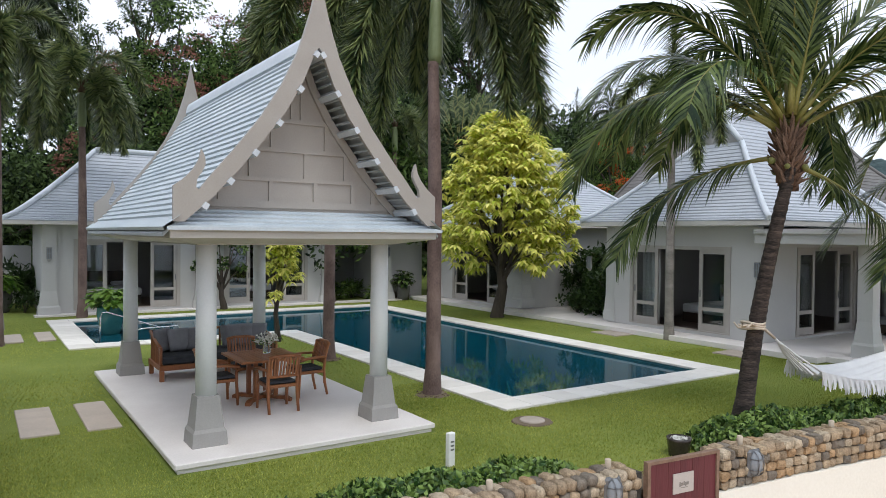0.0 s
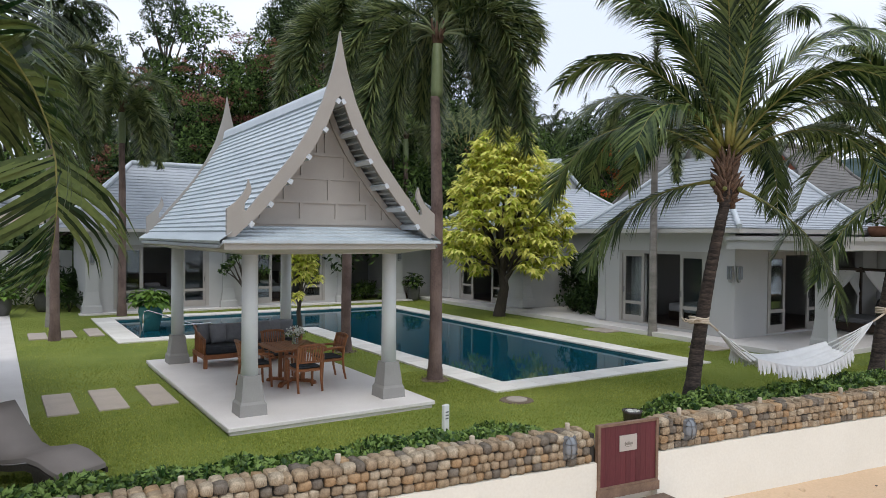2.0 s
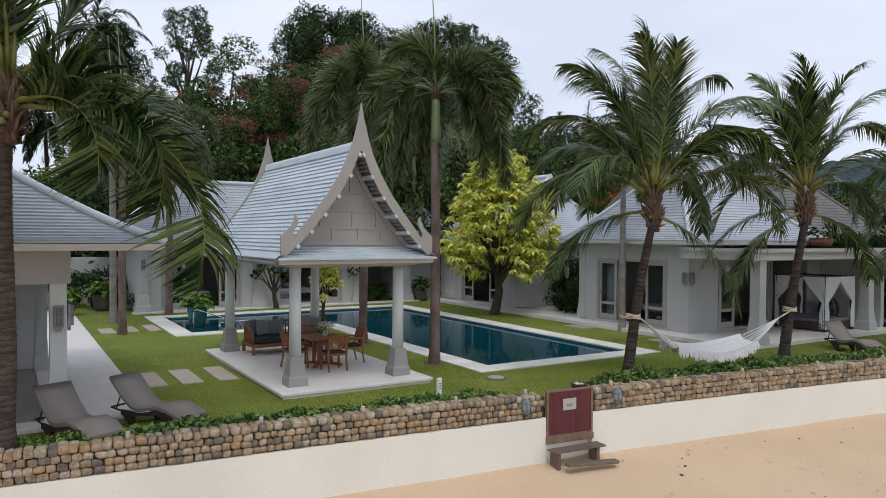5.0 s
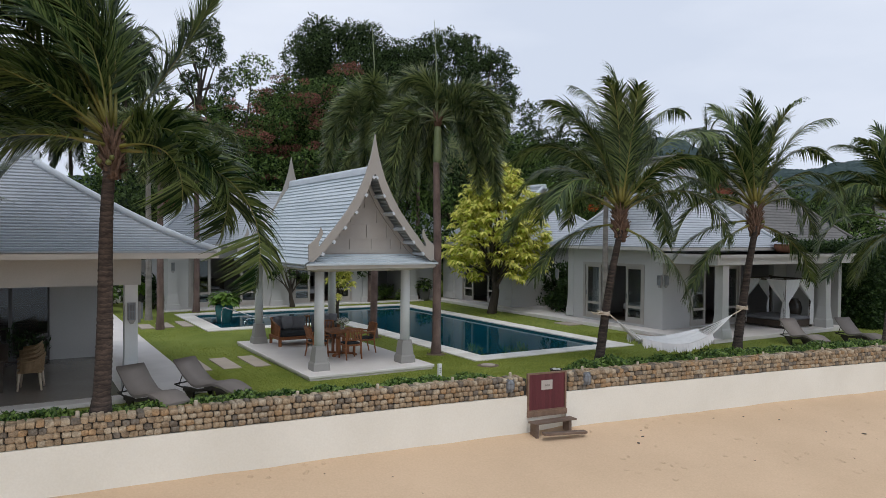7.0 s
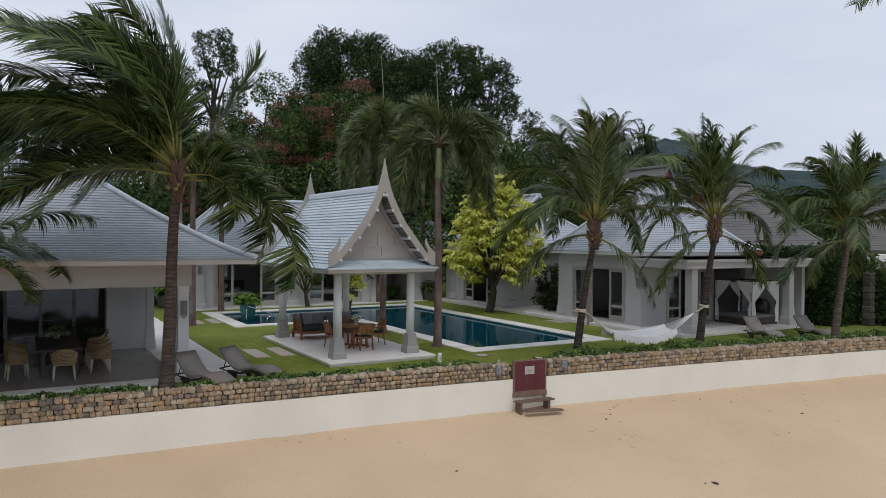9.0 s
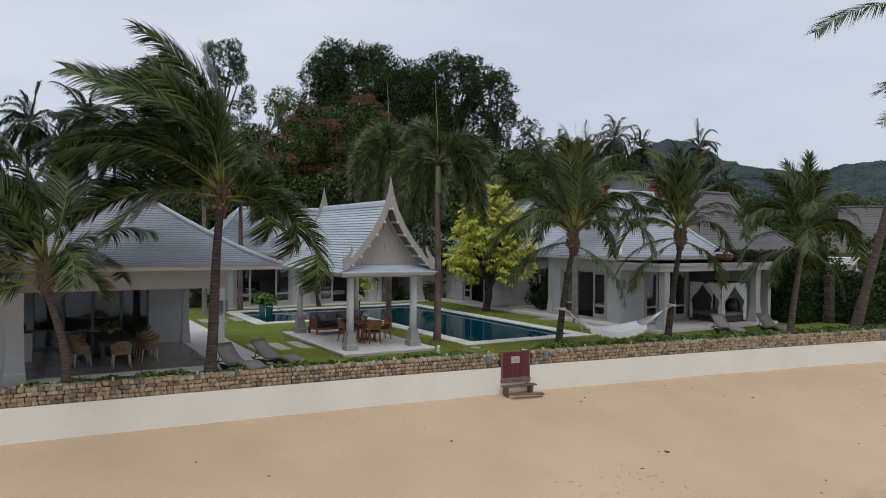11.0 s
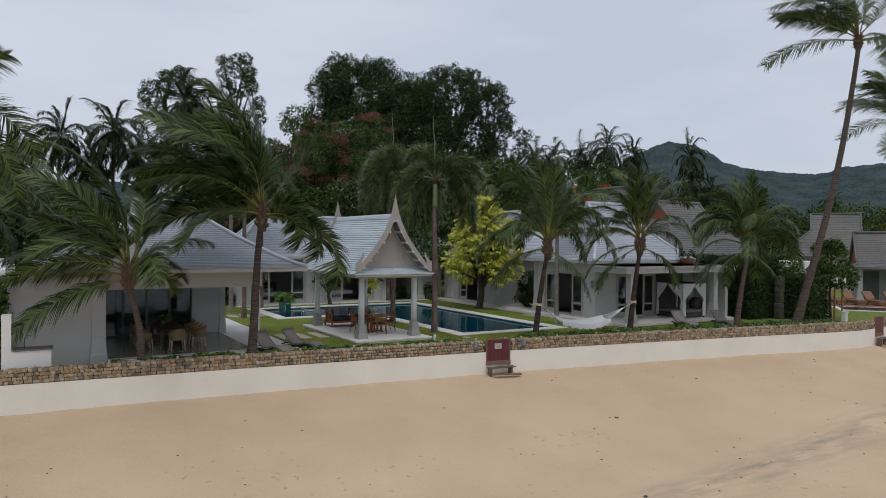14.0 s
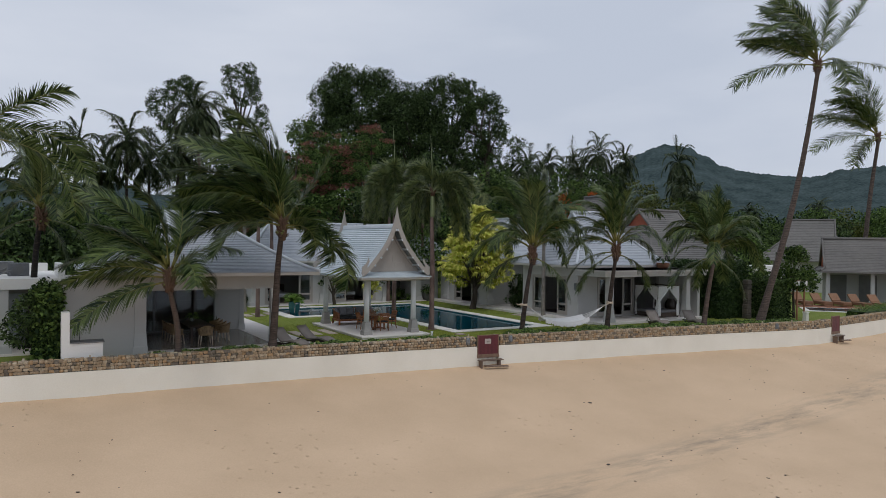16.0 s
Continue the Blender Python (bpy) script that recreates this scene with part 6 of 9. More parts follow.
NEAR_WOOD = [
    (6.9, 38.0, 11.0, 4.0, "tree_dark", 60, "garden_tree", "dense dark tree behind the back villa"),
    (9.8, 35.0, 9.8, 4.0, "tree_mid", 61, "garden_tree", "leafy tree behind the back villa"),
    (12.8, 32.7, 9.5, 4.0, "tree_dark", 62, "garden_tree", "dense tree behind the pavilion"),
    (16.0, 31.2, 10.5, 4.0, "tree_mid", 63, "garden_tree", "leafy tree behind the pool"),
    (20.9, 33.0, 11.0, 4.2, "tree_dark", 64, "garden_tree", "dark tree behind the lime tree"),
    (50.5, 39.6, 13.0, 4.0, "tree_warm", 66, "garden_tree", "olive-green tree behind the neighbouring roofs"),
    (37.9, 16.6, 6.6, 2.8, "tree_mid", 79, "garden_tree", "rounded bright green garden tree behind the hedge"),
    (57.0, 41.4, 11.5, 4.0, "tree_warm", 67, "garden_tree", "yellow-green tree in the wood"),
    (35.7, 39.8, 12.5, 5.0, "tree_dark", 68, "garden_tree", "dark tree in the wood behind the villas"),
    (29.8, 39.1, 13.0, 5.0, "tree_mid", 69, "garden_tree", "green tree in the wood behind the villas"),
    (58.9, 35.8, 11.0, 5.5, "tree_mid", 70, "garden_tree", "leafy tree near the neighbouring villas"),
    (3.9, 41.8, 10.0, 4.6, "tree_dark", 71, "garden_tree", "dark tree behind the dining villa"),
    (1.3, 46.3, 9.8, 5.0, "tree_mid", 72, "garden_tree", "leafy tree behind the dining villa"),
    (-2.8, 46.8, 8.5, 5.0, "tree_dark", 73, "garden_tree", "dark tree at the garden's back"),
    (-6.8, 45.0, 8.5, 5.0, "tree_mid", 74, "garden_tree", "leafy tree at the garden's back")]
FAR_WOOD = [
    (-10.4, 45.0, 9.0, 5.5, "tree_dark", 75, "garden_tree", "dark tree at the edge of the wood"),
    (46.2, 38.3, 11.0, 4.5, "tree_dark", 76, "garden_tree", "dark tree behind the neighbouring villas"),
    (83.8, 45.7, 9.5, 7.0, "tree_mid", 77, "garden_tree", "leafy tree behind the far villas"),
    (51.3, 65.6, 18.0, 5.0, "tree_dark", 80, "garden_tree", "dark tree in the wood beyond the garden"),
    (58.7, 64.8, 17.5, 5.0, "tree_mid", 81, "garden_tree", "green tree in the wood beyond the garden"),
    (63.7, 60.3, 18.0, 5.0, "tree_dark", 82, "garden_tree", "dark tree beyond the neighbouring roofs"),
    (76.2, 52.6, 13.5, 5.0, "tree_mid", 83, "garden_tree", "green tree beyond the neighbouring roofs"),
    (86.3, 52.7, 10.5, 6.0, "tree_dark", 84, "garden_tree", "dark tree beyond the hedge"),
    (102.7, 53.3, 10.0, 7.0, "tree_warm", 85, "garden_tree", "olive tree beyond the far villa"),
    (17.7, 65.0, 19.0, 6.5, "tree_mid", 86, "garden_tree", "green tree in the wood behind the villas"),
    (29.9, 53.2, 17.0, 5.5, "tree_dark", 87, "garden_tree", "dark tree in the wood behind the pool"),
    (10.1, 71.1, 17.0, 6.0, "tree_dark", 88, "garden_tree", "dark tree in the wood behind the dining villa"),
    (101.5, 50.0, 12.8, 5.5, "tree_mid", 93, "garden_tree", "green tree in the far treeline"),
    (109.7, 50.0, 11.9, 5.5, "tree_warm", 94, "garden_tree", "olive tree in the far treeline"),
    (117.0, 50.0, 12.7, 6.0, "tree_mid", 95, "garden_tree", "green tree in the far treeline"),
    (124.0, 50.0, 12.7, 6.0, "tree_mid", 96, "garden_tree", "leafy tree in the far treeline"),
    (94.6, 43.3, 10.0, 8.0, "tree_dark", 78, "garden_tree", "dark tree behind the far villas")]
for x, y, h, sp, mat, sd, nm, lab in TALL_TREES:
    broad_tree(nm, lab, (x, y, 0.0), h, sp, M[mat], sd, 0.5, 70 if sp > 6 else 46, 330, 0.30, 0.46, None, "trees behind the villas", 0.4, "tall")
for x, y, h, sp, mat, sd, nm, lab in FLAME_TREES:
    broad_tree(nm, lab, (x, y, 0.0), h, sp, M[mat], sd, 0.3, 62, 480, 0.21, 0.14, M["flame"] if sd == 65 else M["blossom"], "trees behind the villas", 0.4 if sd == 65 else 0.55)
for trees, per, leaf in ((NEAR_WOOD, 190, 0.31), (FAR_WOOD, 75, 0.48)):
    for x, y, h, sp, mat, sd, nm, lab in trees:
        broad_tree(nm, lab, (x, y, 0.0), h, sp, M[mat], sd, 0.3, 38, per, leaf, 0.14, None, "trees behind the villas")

# far coconut palms: three models, set out again at several sizes
def far_palm(seed, count, long, lean):
    """A coconut palm for the distance, 13 m tall: a curved trunk and ragged, drooping fronds."""
    random.seed(seed)
    palm = thing("far_coconut_palm", "coconut palm standing in the wood beyond the villas", "palm", "far coconut palms")
    bm = bmesh.new()
    top = Vector((lean, 0.1, 13.0))
    ringed_trunk(bm, [(0, 0, -0.2), (lean * 0.5, 0, 4), (lean * 0.6, 0.1, 9), tuple(top)], [0.26, 0.18, 0.15, 0.13], 8, 0.3, 0.01)
    part("trunk", bm, M["coco_bark"], palm)
    verts, faces = [], []
    for k in range(count):
        az, el = 2.39996 * k + rnd(-0.5, 0.5), radians(74 - 125 * (k / (count - 1)) ** 0.9 + rnd(-14, 14))
        d = Vector((math.cos(az) * math.cos(el), math.sin(az) * math.cos(el), math.sin(el)))
        p, reach, fall = top.copy(), long * rnd(0.75, 1.1), rnd(0.06, 0.15)
        for j in range(18):
            d = (d + Vector((0, 0, -fall * (0.4 + 1.4 * j / 18))) + WIND * 0.028).normalized()
            p = p + d * (reach / 18)
            side = d.cross(Vector((0, 0, 1))).normalized()
            for sg in (-1, 1):
                for e in range(3 if j > 1 else 0):
                    if random.random() > 0.12:
                        strip(verts, faces, p - d * (reach / 54) * e, side * sg * rnd(0.5, 0.9) + d * rnd(0.5, 1.0), rnd(0.9, 2.2), (0.95 * math.sin(math.pi * (0.14 + 0.76 * j / 18)) + 0.2) * rnd(0.75, 1.1), 0.105, Vector((0, 0, 1)), 2)
    raw("crown", verts, faces, M["far_palm"], palm)
    return palm


FAR_MODELS = [far_palm(90, 42, 3.5, 0.35), far_palm(91, 46, 3.8, -0.5), far_palm(92, 40, 3.3, 0.9)]
FAR = [(-7.2, 60.8, 14.9), (-2.4, 58.5, 15.4), (3.8, 51.6, 17.8), (-11.0, 66.8, 13.2), (62.7, 76.2, 18.8), (69.6, 78.4, 19.9), (69.4, 73.2, 18.9), (70.2, 67.1, 20.2), (80.1, 71.4, 20.2), (87.8, 66.0, 19.8), (144.8, 75.5, 14.0),
       (4.2, 71.8, 16.0), (76.0, 52.0, 12.4), (48.9, 64.1, 15.0), (57.0, 71.0, 16.0), (75.0, 69.0, 16.5), (64.0, 66.0, 15.5), (83.0, 62.0, 15.0), (-4.6, 64.0, 12.5), (0.5, 62.0, 13.5), (108.0, 66.0, 11.5), (52.0, 74.0, 15.5)]
FAR_SCALE = {}
for k, (x, y, h) in enumerate(FAR):
    q, s_ = k % 3, h * 0.95 / 13.0
    m = Matrix.Translation((x, y, 0)) @ Matrix.Rotation(k * 1.7, 4, "Z") @ Matrix.Diagonal((1, 1, s_, 1))
    if q not in FAR_SCALE:
        FAR_MODELS[q].matrix_basis = m
        FAR_SCALE[q] = s_
    else:
        copy_thing(FAR_MODELS[q], m @ Matrix.Diagonal((1, 1, 1 / FAR_SCALE[q], 1)))

# undergrowth that closes the view under the trees
def thicket(name, label, spots, leaf, per, mat, seed, flat=0.9):
    v_, f_ = leaf_cloud(spots, per, leaf, flat, seed)
    return tagged(raw(name, v_, f_, M[mat]), label, "undergrowth", kind="stuff")


random.seed(95)
spots = []
for k in range(70):
    turn = radians(-6.0 + 66.0 * k / 69)
    for dist, h in ((54, 3.0), (66, 4.5), (84, 6.5), (112, 8.0)):
        if k > 46 and dist < 84:
            continue
        d_ = dist + rnd(-4, 4)
        x, y = -8 + math.sin(turn + rnd(-0.01, 0.01)) * d_, -15 + math.cos(turn) * d_
        if y < 35.5 and x < 26:
            continue
        r_ = rnd(1.8, 2.8) * dist / 66
        spots.append((x, y, h * rnd(0.5, 0.95), r_))
        spots.append((x + rnd(-2, 2), y, h * 0.25, r_))
thicket("woodland_edge", "dense dark green undergrowth at the woodland edge", spots, 0.55, 20, "tree_dark", 96)

# wooded hills on the horizon: (bearing from the beach, height) along the ridge
def hill(name, label, ridge, dist):
    verts, faces, rows_ = [], [], 30
    for k, (turn, h) in enumerate(ridge):
        sx, sy = math.sin(radians(turn)), math.cos(radians(turn))
        for q in range(rows_):
            u = q / (rows_ - 1)
            dd = 0.62 + 0.38 * u / 0.8 if u <= 0.8 else 1.0 + 0.3 * (u - 0.8) / 0.2
            hh = (u / 0.8) ** 1.1 if u <= 0.8 else 1.0 - (u - 0.8) / 0.2
            bump = (3.4 * noise.noise((turn * 7.0, u * 16.0, 7.0)) + 5.0 * noise.noise((turn * 0.5, u * 4.0, 1.0)) + 2.0 * noise.noise((turn * 2.1, u * 9.0, 2.0))) * (1.0 - u / 0.8) if 0 < u < 0.8 else 0.0
            verts.append((-8 + sx * dist * dd, -15 + sy * dist * dd, h * hh + bump - 4))
    for k in range(len(ridge) - 1):
        for q in range(rows_ - 1):
            a = k * rows_ + q
            faces.append((a, a + rows_, a + rows_ + 1, a + 1))
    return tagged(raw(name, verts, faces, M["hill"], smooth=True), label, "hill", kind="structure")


random.seed(97)
RIDGE = [(-13.61, 60), (-5.44, 90), (-1.61, 116), (0.95, 104), (4.91, 114), (8.63, 95), (21.37, 60), (34.98, 90), (41.66, 110), (44.25, 160), (45.95, 188), (46.99, 200), (47.9, 205), (49.53, 199), (50.65, 182), (52.03, 160), (53.39, 150), (54.71, 144), (56.48, 138), (58.17, 136), (60.07, 147), (62.23, 150), (64.29, 146), (68.67, 120), (76.04, 90)]
fine = []
for (a, ha), (b, hb) in zip(RIDGE, RIDGE[1:]):
    n_ = max(1, int((b - a) / 0.11))
    for k in range(n_):
        u = k / n_
        fine.append((a + (b - a) * u, ha + (hb - ha) * u * u * (3 - 2 * u) + rnd(-1.3, 1.3) + 2.2 * noise.noise((2.0 * (a + (b - a) * u), 0.0, 4.0))))
hill("backdrop", "wooded hills on the horizon, coloured blue-green for haze", fine, 1450)

# ---- pavilion furniture ----
def local(name, label, category, m, group=""):
    return thing(name, label, category, group, at=m)


def teak_chair(m, label):
    """An armchair of teak: slatted back, scrolled arms, curved legs, dark seat pad. It faces +y."""
    c = local("dining_armchair", label, "chair", m, "chairs round the garden table")
    for sx in (-1, 1):
        bm = bmesh.new()
        tube(bm, [(sx * 0.245, 0.24, 0.0), (sx * 0.24, 0.23, 0.22), (sx * 0.24, 0.215, 0.42), (sx * 0.25, 0.21, 0.56)], [0.022, 0.025, 0.026, 0.02], 6)
        part("front_leg", bm, M["teak"], c)
        bm = bmesh.new()
        tube(bm, [(sx * 0.235, -0.29, 0.0), (sx * 0.235, -0.24, 0.22), (sx * 0.235, -0.225, 0.45), (sx * 0.235, -0.25, 0.65), (sx * 0.235, -0.315, 0.88)], [0.022, 0.026, 0.028, 0.025, 0.022], 6)
        part("back_leg", bm, M["teak"], c)
        bm = bmesh.new()
        tube(bm, [(sx * 0.24, -0.255, 0.66), (sx * 0.265, -0.08, 0.665), (sx * 0.275, 0.12, 0.65), (sx * 0.27, 0.245, 0.625), (sx * 0.262, 0.275, 0.585), (sx * 0.255, 0.235, 0.55)], [0.022, 0.025, 0.027, 0.029, 0.027, 0.02], 6)
        part("arm", bm, M["teak"], c)
    bm = bmesh.new()
    box(bm, -0.25, 0.25, -0.24, 0.24, 0.385, 0.435, 0.008)
    part("seat", bm, M["teak"], c)
    bm = bmesh.new()
    box(bm, -0.225, 0.225, -0.21, 0.225, 0.437, 0.485, 0.018)
    part("seat_pad", bm, M["cushion"], c, "dark grey seat pad")
    bm = bmesh.new()
    tube(bm, [(-0.25, -0.315, 0.87), (-0.12, -0.345, 0.895), (0.12, -0.345, 0.895), (0.25, -0.315, 0.87)], 0.028, 6)
    part("top_rail", bm, M["teak"], c)
    bm = bmesh.new()
    tube(bm, [(-0.24, -0.245, 0.56), (0.24, -0.245, 0.56)], 0.022, 6)
    part("back_rail", bm, M["teak"], c)
    for k in range(9):
        u = -0.2 + 0.05 * k
        bm = bmesh.new()
        vs = box(bm, u - 0.013, u + 0.013, -0.008, 0.008, 0, 0.335)
        bmesh.ops.transform(bm, matrix=Matrix.Translation((0, -0.245, 0.56)) @ Matrix.Rotation(radians(15), 4, "X"), verts=bm.verts)
        part("slat", bm, M["teak"], c)
    return c


Z0 = PZ
teak_chair(pose(4.42, 12.42, Z0, 0, 0, 0), "teak armchair with its slatted back to the lawn")
teak_chair(pose(5.22, 13.20, Z0, 0, 0, 92), "teak armchair with solid curved back beside the table")
teak_chair(pose(3.72, 13.22, Z0, 0, 0, -88), "teak armchair beside the white column")
teak_chair(pose(4.45, 14.05, Z0, 0, 0, 180), "teak armchair between the table and the sofa")

table = local("garden_table", "square slatted teak table on crossed feet", "table", pose(4.44, 13.2, Z0))
bm = bmesh.new()
for x0, x1, y0, y1 in ((-0.52, 0.52, -0.56, -0.47), (-0.52, 0.52, 0.47, 0.56), (-0.52, -0.43, -0.47, 0.47), (0.43, 0.52, -0.47, 0.47)):
    box(bm, x0, x1, y0, y1, 0.71, 0.745)
part("top_border", bm, M["teak"], table)
for k in range(12):
    u = -0.43 + 0.86 * (k + 0.5) / 12
    block("top_slat", u - 0.028, u + 0.028, -0.47, 0.47, 0.712, 0.742, M["teak"], table)
for sx, sy in ((-1, -1), (1, -1), (1, 1), (-1, 1)):
    block("post", sx * 0.17 - 0.035, sx * 0.17 + 0.035, sy * 0.17 - 0.035, sy * 0.17 + 0.035, 0.06, 0.71, M["teak"], table)
for a in (45, 135):
    bm = bmesh.new()
    prism(bm, [(-0.52, 0.0), (-0.44, 0.0), (-0.40, 0.03), (0.40, 0.03), (0.44, 0.0), (0.52, 0.0), (0.52, 0.05), (0.44, 0.085), (-0.44, 0.085), (-0.52, 0.05)], "y", -0.04 - (0.001 if a == 45 else 0), 0.04)
    bmesh.ops.rotate(bm, verts=bm.verts, matrix=Matrix.Rotation(radians(a), 3, "Z"))
    part("foot", bm, M["teak"], table)

vase = local("flower_vase", "clear glass vase of white flowers on the table", "vase", pose(4.55, 13.3, Z0 + 0.746))
bm = bmesh.new()
lathe(bm, [(0.055, 0.0), (0.065, 0.03), (0.062, 0.16), (0.07, 0.18)], 0, 0, 16)
part("glass", bm, M["vase_glass"], vase)
v, f = leaf_cloud([(0.0, 0.0, 0.27, 0.13), (0.13, 0.05, 0.25, 0.10), (-0.13, -0.03, 0.24, 0.10), (0.04, -0.12, 0.26, 0.10)], 5200, 0.045, 0.8, 5, 0.8)
raw("flowers", v, f, M["petal"], vase, "small white flowers")
v, f = leaf_cloud([(0.0, 0.0, 0.2, 0.14), (0.15, 0.0, 0.22, 0.09), (-0.16, 0.0, 0.2, 0.09)], 2600, 0.07, 0.6, 6, 0.35)
raw("leaves", v, f, M["hedge_leaf"], vase)

sofa = local("teak_daybed", "teak daybed with charcoal mattress and grey scatter cushions", "sofa", pose(0, 0, Z0))
SX0, SX1, SY0, SY1 = 3.28, 5.55, 15.42, 16.45
for x in (SX0 + 0.046, SX1 - 0.046):
    for y in (SY0 + 0.046, SY1 - 0.046):
        block("leg", x - 0.04, x + 0.04, y - 0.04, y + 0.04, 0.0, 0.198, M["teak"], sofa)
bm = bmesh.new()
box(bm, SX0, SX1, SY0, SY1, 0.20, 0.30, 0.008)
part("base", bm, M["teak"], sofa)
bm = bmesh.new()
box(bm, SX0 + 0.05, SX1 - 0.05, SY0 + 0.01, SY1 - 0.08, 0.302, 0.46, 0.035)
part("mattress", bm, M["cushion"], sofa, "charcoal mattress")
for x in (SX0 + 0.03, SX1 - 0.03):
    bm = bmesh.new()
    tube(bm, [(x, SY0 + 0.05, 0.62), (x, SY0 + 0.45, 0.68), (x, SY1 - 0.03, 0.82)], 0.03, 6)
    tube(bm, [(x, SY0 + 0.05, 0.30), (x, SY0 + 0.05, 0.64)], 0.028, 6)
    part("arm_rail", bm, M["teak"], sofa)
    for k in range(9):
        y = SY0 + 0.13 + 0.095 * k
        block("arm_slat", x - 0.010, x + 0.010, y - 0.02, y + 0.02, 0.30, 0.64 + 0.017 * k, M["teak"], sofa)
bm = bmesh.new()
tube(bm, [(SX0 + 0.03, SY1 - 0.03, 0.82), (SX1 - 0.03, SY1 - 0.03, 0.82)], 0.03, 6)
part("back_rail", bm, M["teak"], sofa)
for k in range(20):
    x = SX0 + 0.12 + 0.105 * k
    block("back_slat", x - 0.02, x + 0.02, SY1 - 0.04, SY1 - 0.02, 0.30, 0.80, M["teak"], sofa)


def pillow(x, y, z, s, rz, lean, label):
    bm = bmesh.new()
    n = 8
    for side in (-1, 1):
        g = [[bm.verts.new((s * (i / n - 0.5), side * 0.085 * max(0.0, (1 - (2 * i / n - 1) ** 4) * (1 - (2 * j / n - 1) ** 4)) ** 0.6, s * (j / n - 0.5))) for j in range(n + 1)] for i in range(n + 1)]
        for i in range(n):
            for j in range(n):
                f_ = bm.faces.new((g[i][j], g[i + 1][j], g[i + 1][j + 1], g[i][j + 1]) if side < 0 else (g[i][j + 1], g[i + 1][j + 1], g[i + 1][j], g[i][j]))
                f_.smooth = True
    bmesh.ops.remove_doubles(bm, verts=bm.verts, dist=1e-4)
    ob = part("scatter_cushion", bm, M["pillow"])
    ob.matrix_basis = Matrix.Translation((x, y, z)) @ Matrix.Rotation(radians(rz), 4, "Z") @ Matrix.Rotation(radians(-lean), 4, "X")
    tagged(ob, label, "cushion", "cushions on the daybed")


for x, y, rz, lean in ((3.50, 16.12, 35, 18), (3.78, 16.05, 10, 24), (4.12, 16.0, -12, 30), (4.82, 16.12, 5, 20), (5.08, 16.14, -8, 16), (5.30, 16.10, -25, 18)):
    pillow(x, y, Z0 + 0.46 + 0.22, 0.46, rz, lean, "square charcoal grey cushion leaning on the daybed back")


# ---- sun loungers ----
def sun_lounger(m, label):
    """A moulded lounger: raised back, waved seat, dark woven frame. The foot points to -y."""
    ob = local("sun_lounger", label, "sun lounger", m @ Matrix.Diagonal((0.95, 0.88, 1.0, 1.0)), "sun loungers")
    prof = [(0.98, 0.81), (0.64, 0.51), (0.36, 0.325), (0.18, 0.29), (-0.05, 0.325), (-0.35, 0.385), (-0.62, 0.36), (-0.88, 0.28), (-1.02, 0.24)]
    dense = []
    for (a, b), (c, d) in zip(prof, prof[1:]):
        dense += [(a, b), ((a + c) / 2, (b + d) / 2)]
    dense.append(prof[-1])
    bm = bmesh.new()
    cols = []
    for k, (y, z) in enumerate(dense):
        w = 0.34 if k < len(dense) - 4 else 0.34 - 0.012 * (k - len(dense) + 4)
        cols.append([bm.verts.new((x, y, zz)) for x, zz in ((-w, z), (w, z), (w, z + 0.055), (-w, z + 0.055))])
    for a, b in zip(cols, cols[1:]):
        for q in range(4):
            f_ = bm.faces.new((a[q], a[(q + 1) % 4], b[(q + 1) % 4], b[q]))
            f_.smooth = q in (0, 2)
    bm.faces.new(cols[0])
    bm.faces.new(cols[-1][::-1])
    part("mattress", bm, M["lounger_mat"], ob, "taupe sling mattress")
    low = [(0.62, 0.20), (0.36, 0.20), (0.18, 0.215), (-0.05, 0.24), (-0.35, 0.29), (-0.62, 0.275), (-0.88, 0.20), (-1.0, 0.17)]
    for sx in (-1, 1):
        bm = bmesh.new()
        prism(bm, low + [(y, z - 0.005) for y, z in ((-1.0, 0.23), (-0.88, 0.27), (-0.62, 0.35), (-0.35, 0.375), (-0.05, 0.315), (0.18, 0.28), (0.36, 0.30), (0.62, 0.30))], "x", sx * 0.335 - 0.02, sx * 0.335 + 0.02)
        part("side_rail", bm, M["lounger_frame"], ob)
        bm = bmesh.new()
        prism(bm, [(0.30, 0.0), (0.38, 0.0), (0.62, 0.21), (0.30, 0.22)], "x", sx * 0.30 - 0.03, sx * 0.30 + 0.03)
        part("back_leg", bm, M["lounger_frame"], ob)
        bm = bmesh.new()
        prism(bm, [(-0.70, 0.0), (-0.60, 0.0), (-0.45, 0.28), (-0.72, 0.27)], "x", sx * 0.30 - 0.03, sx * 0.30 + 0.03)
        part("front_leg", bm, M["lounger_frame"], ob)
    bm = bmesh.new()
    tube(bm, [(-0.30, 0.98, 0.30), (-0.30, 0.60, 0.25)], 0.018, 5)
    tube(bm, [(0.30, 0.98, 0.30), (0.30, 0.60, 0.25)], 0.018, 5)
    tube(bm, [(-0.30, 0.98, 0.30), (0.30, 0.98, 0.30)], 0.018, 5)
    tube(bm, [(-0.28, 0.85, 0.28), (-0.28, 0.70, 0.58)], 0.014, 5)
    tube(bm, [(0.28, 0.85, 0.28), (0.28, 0.70, 0.58)], 0.014, 5)
    part("back_prop", bm, M["lounger_frame"], ob)
    return ob


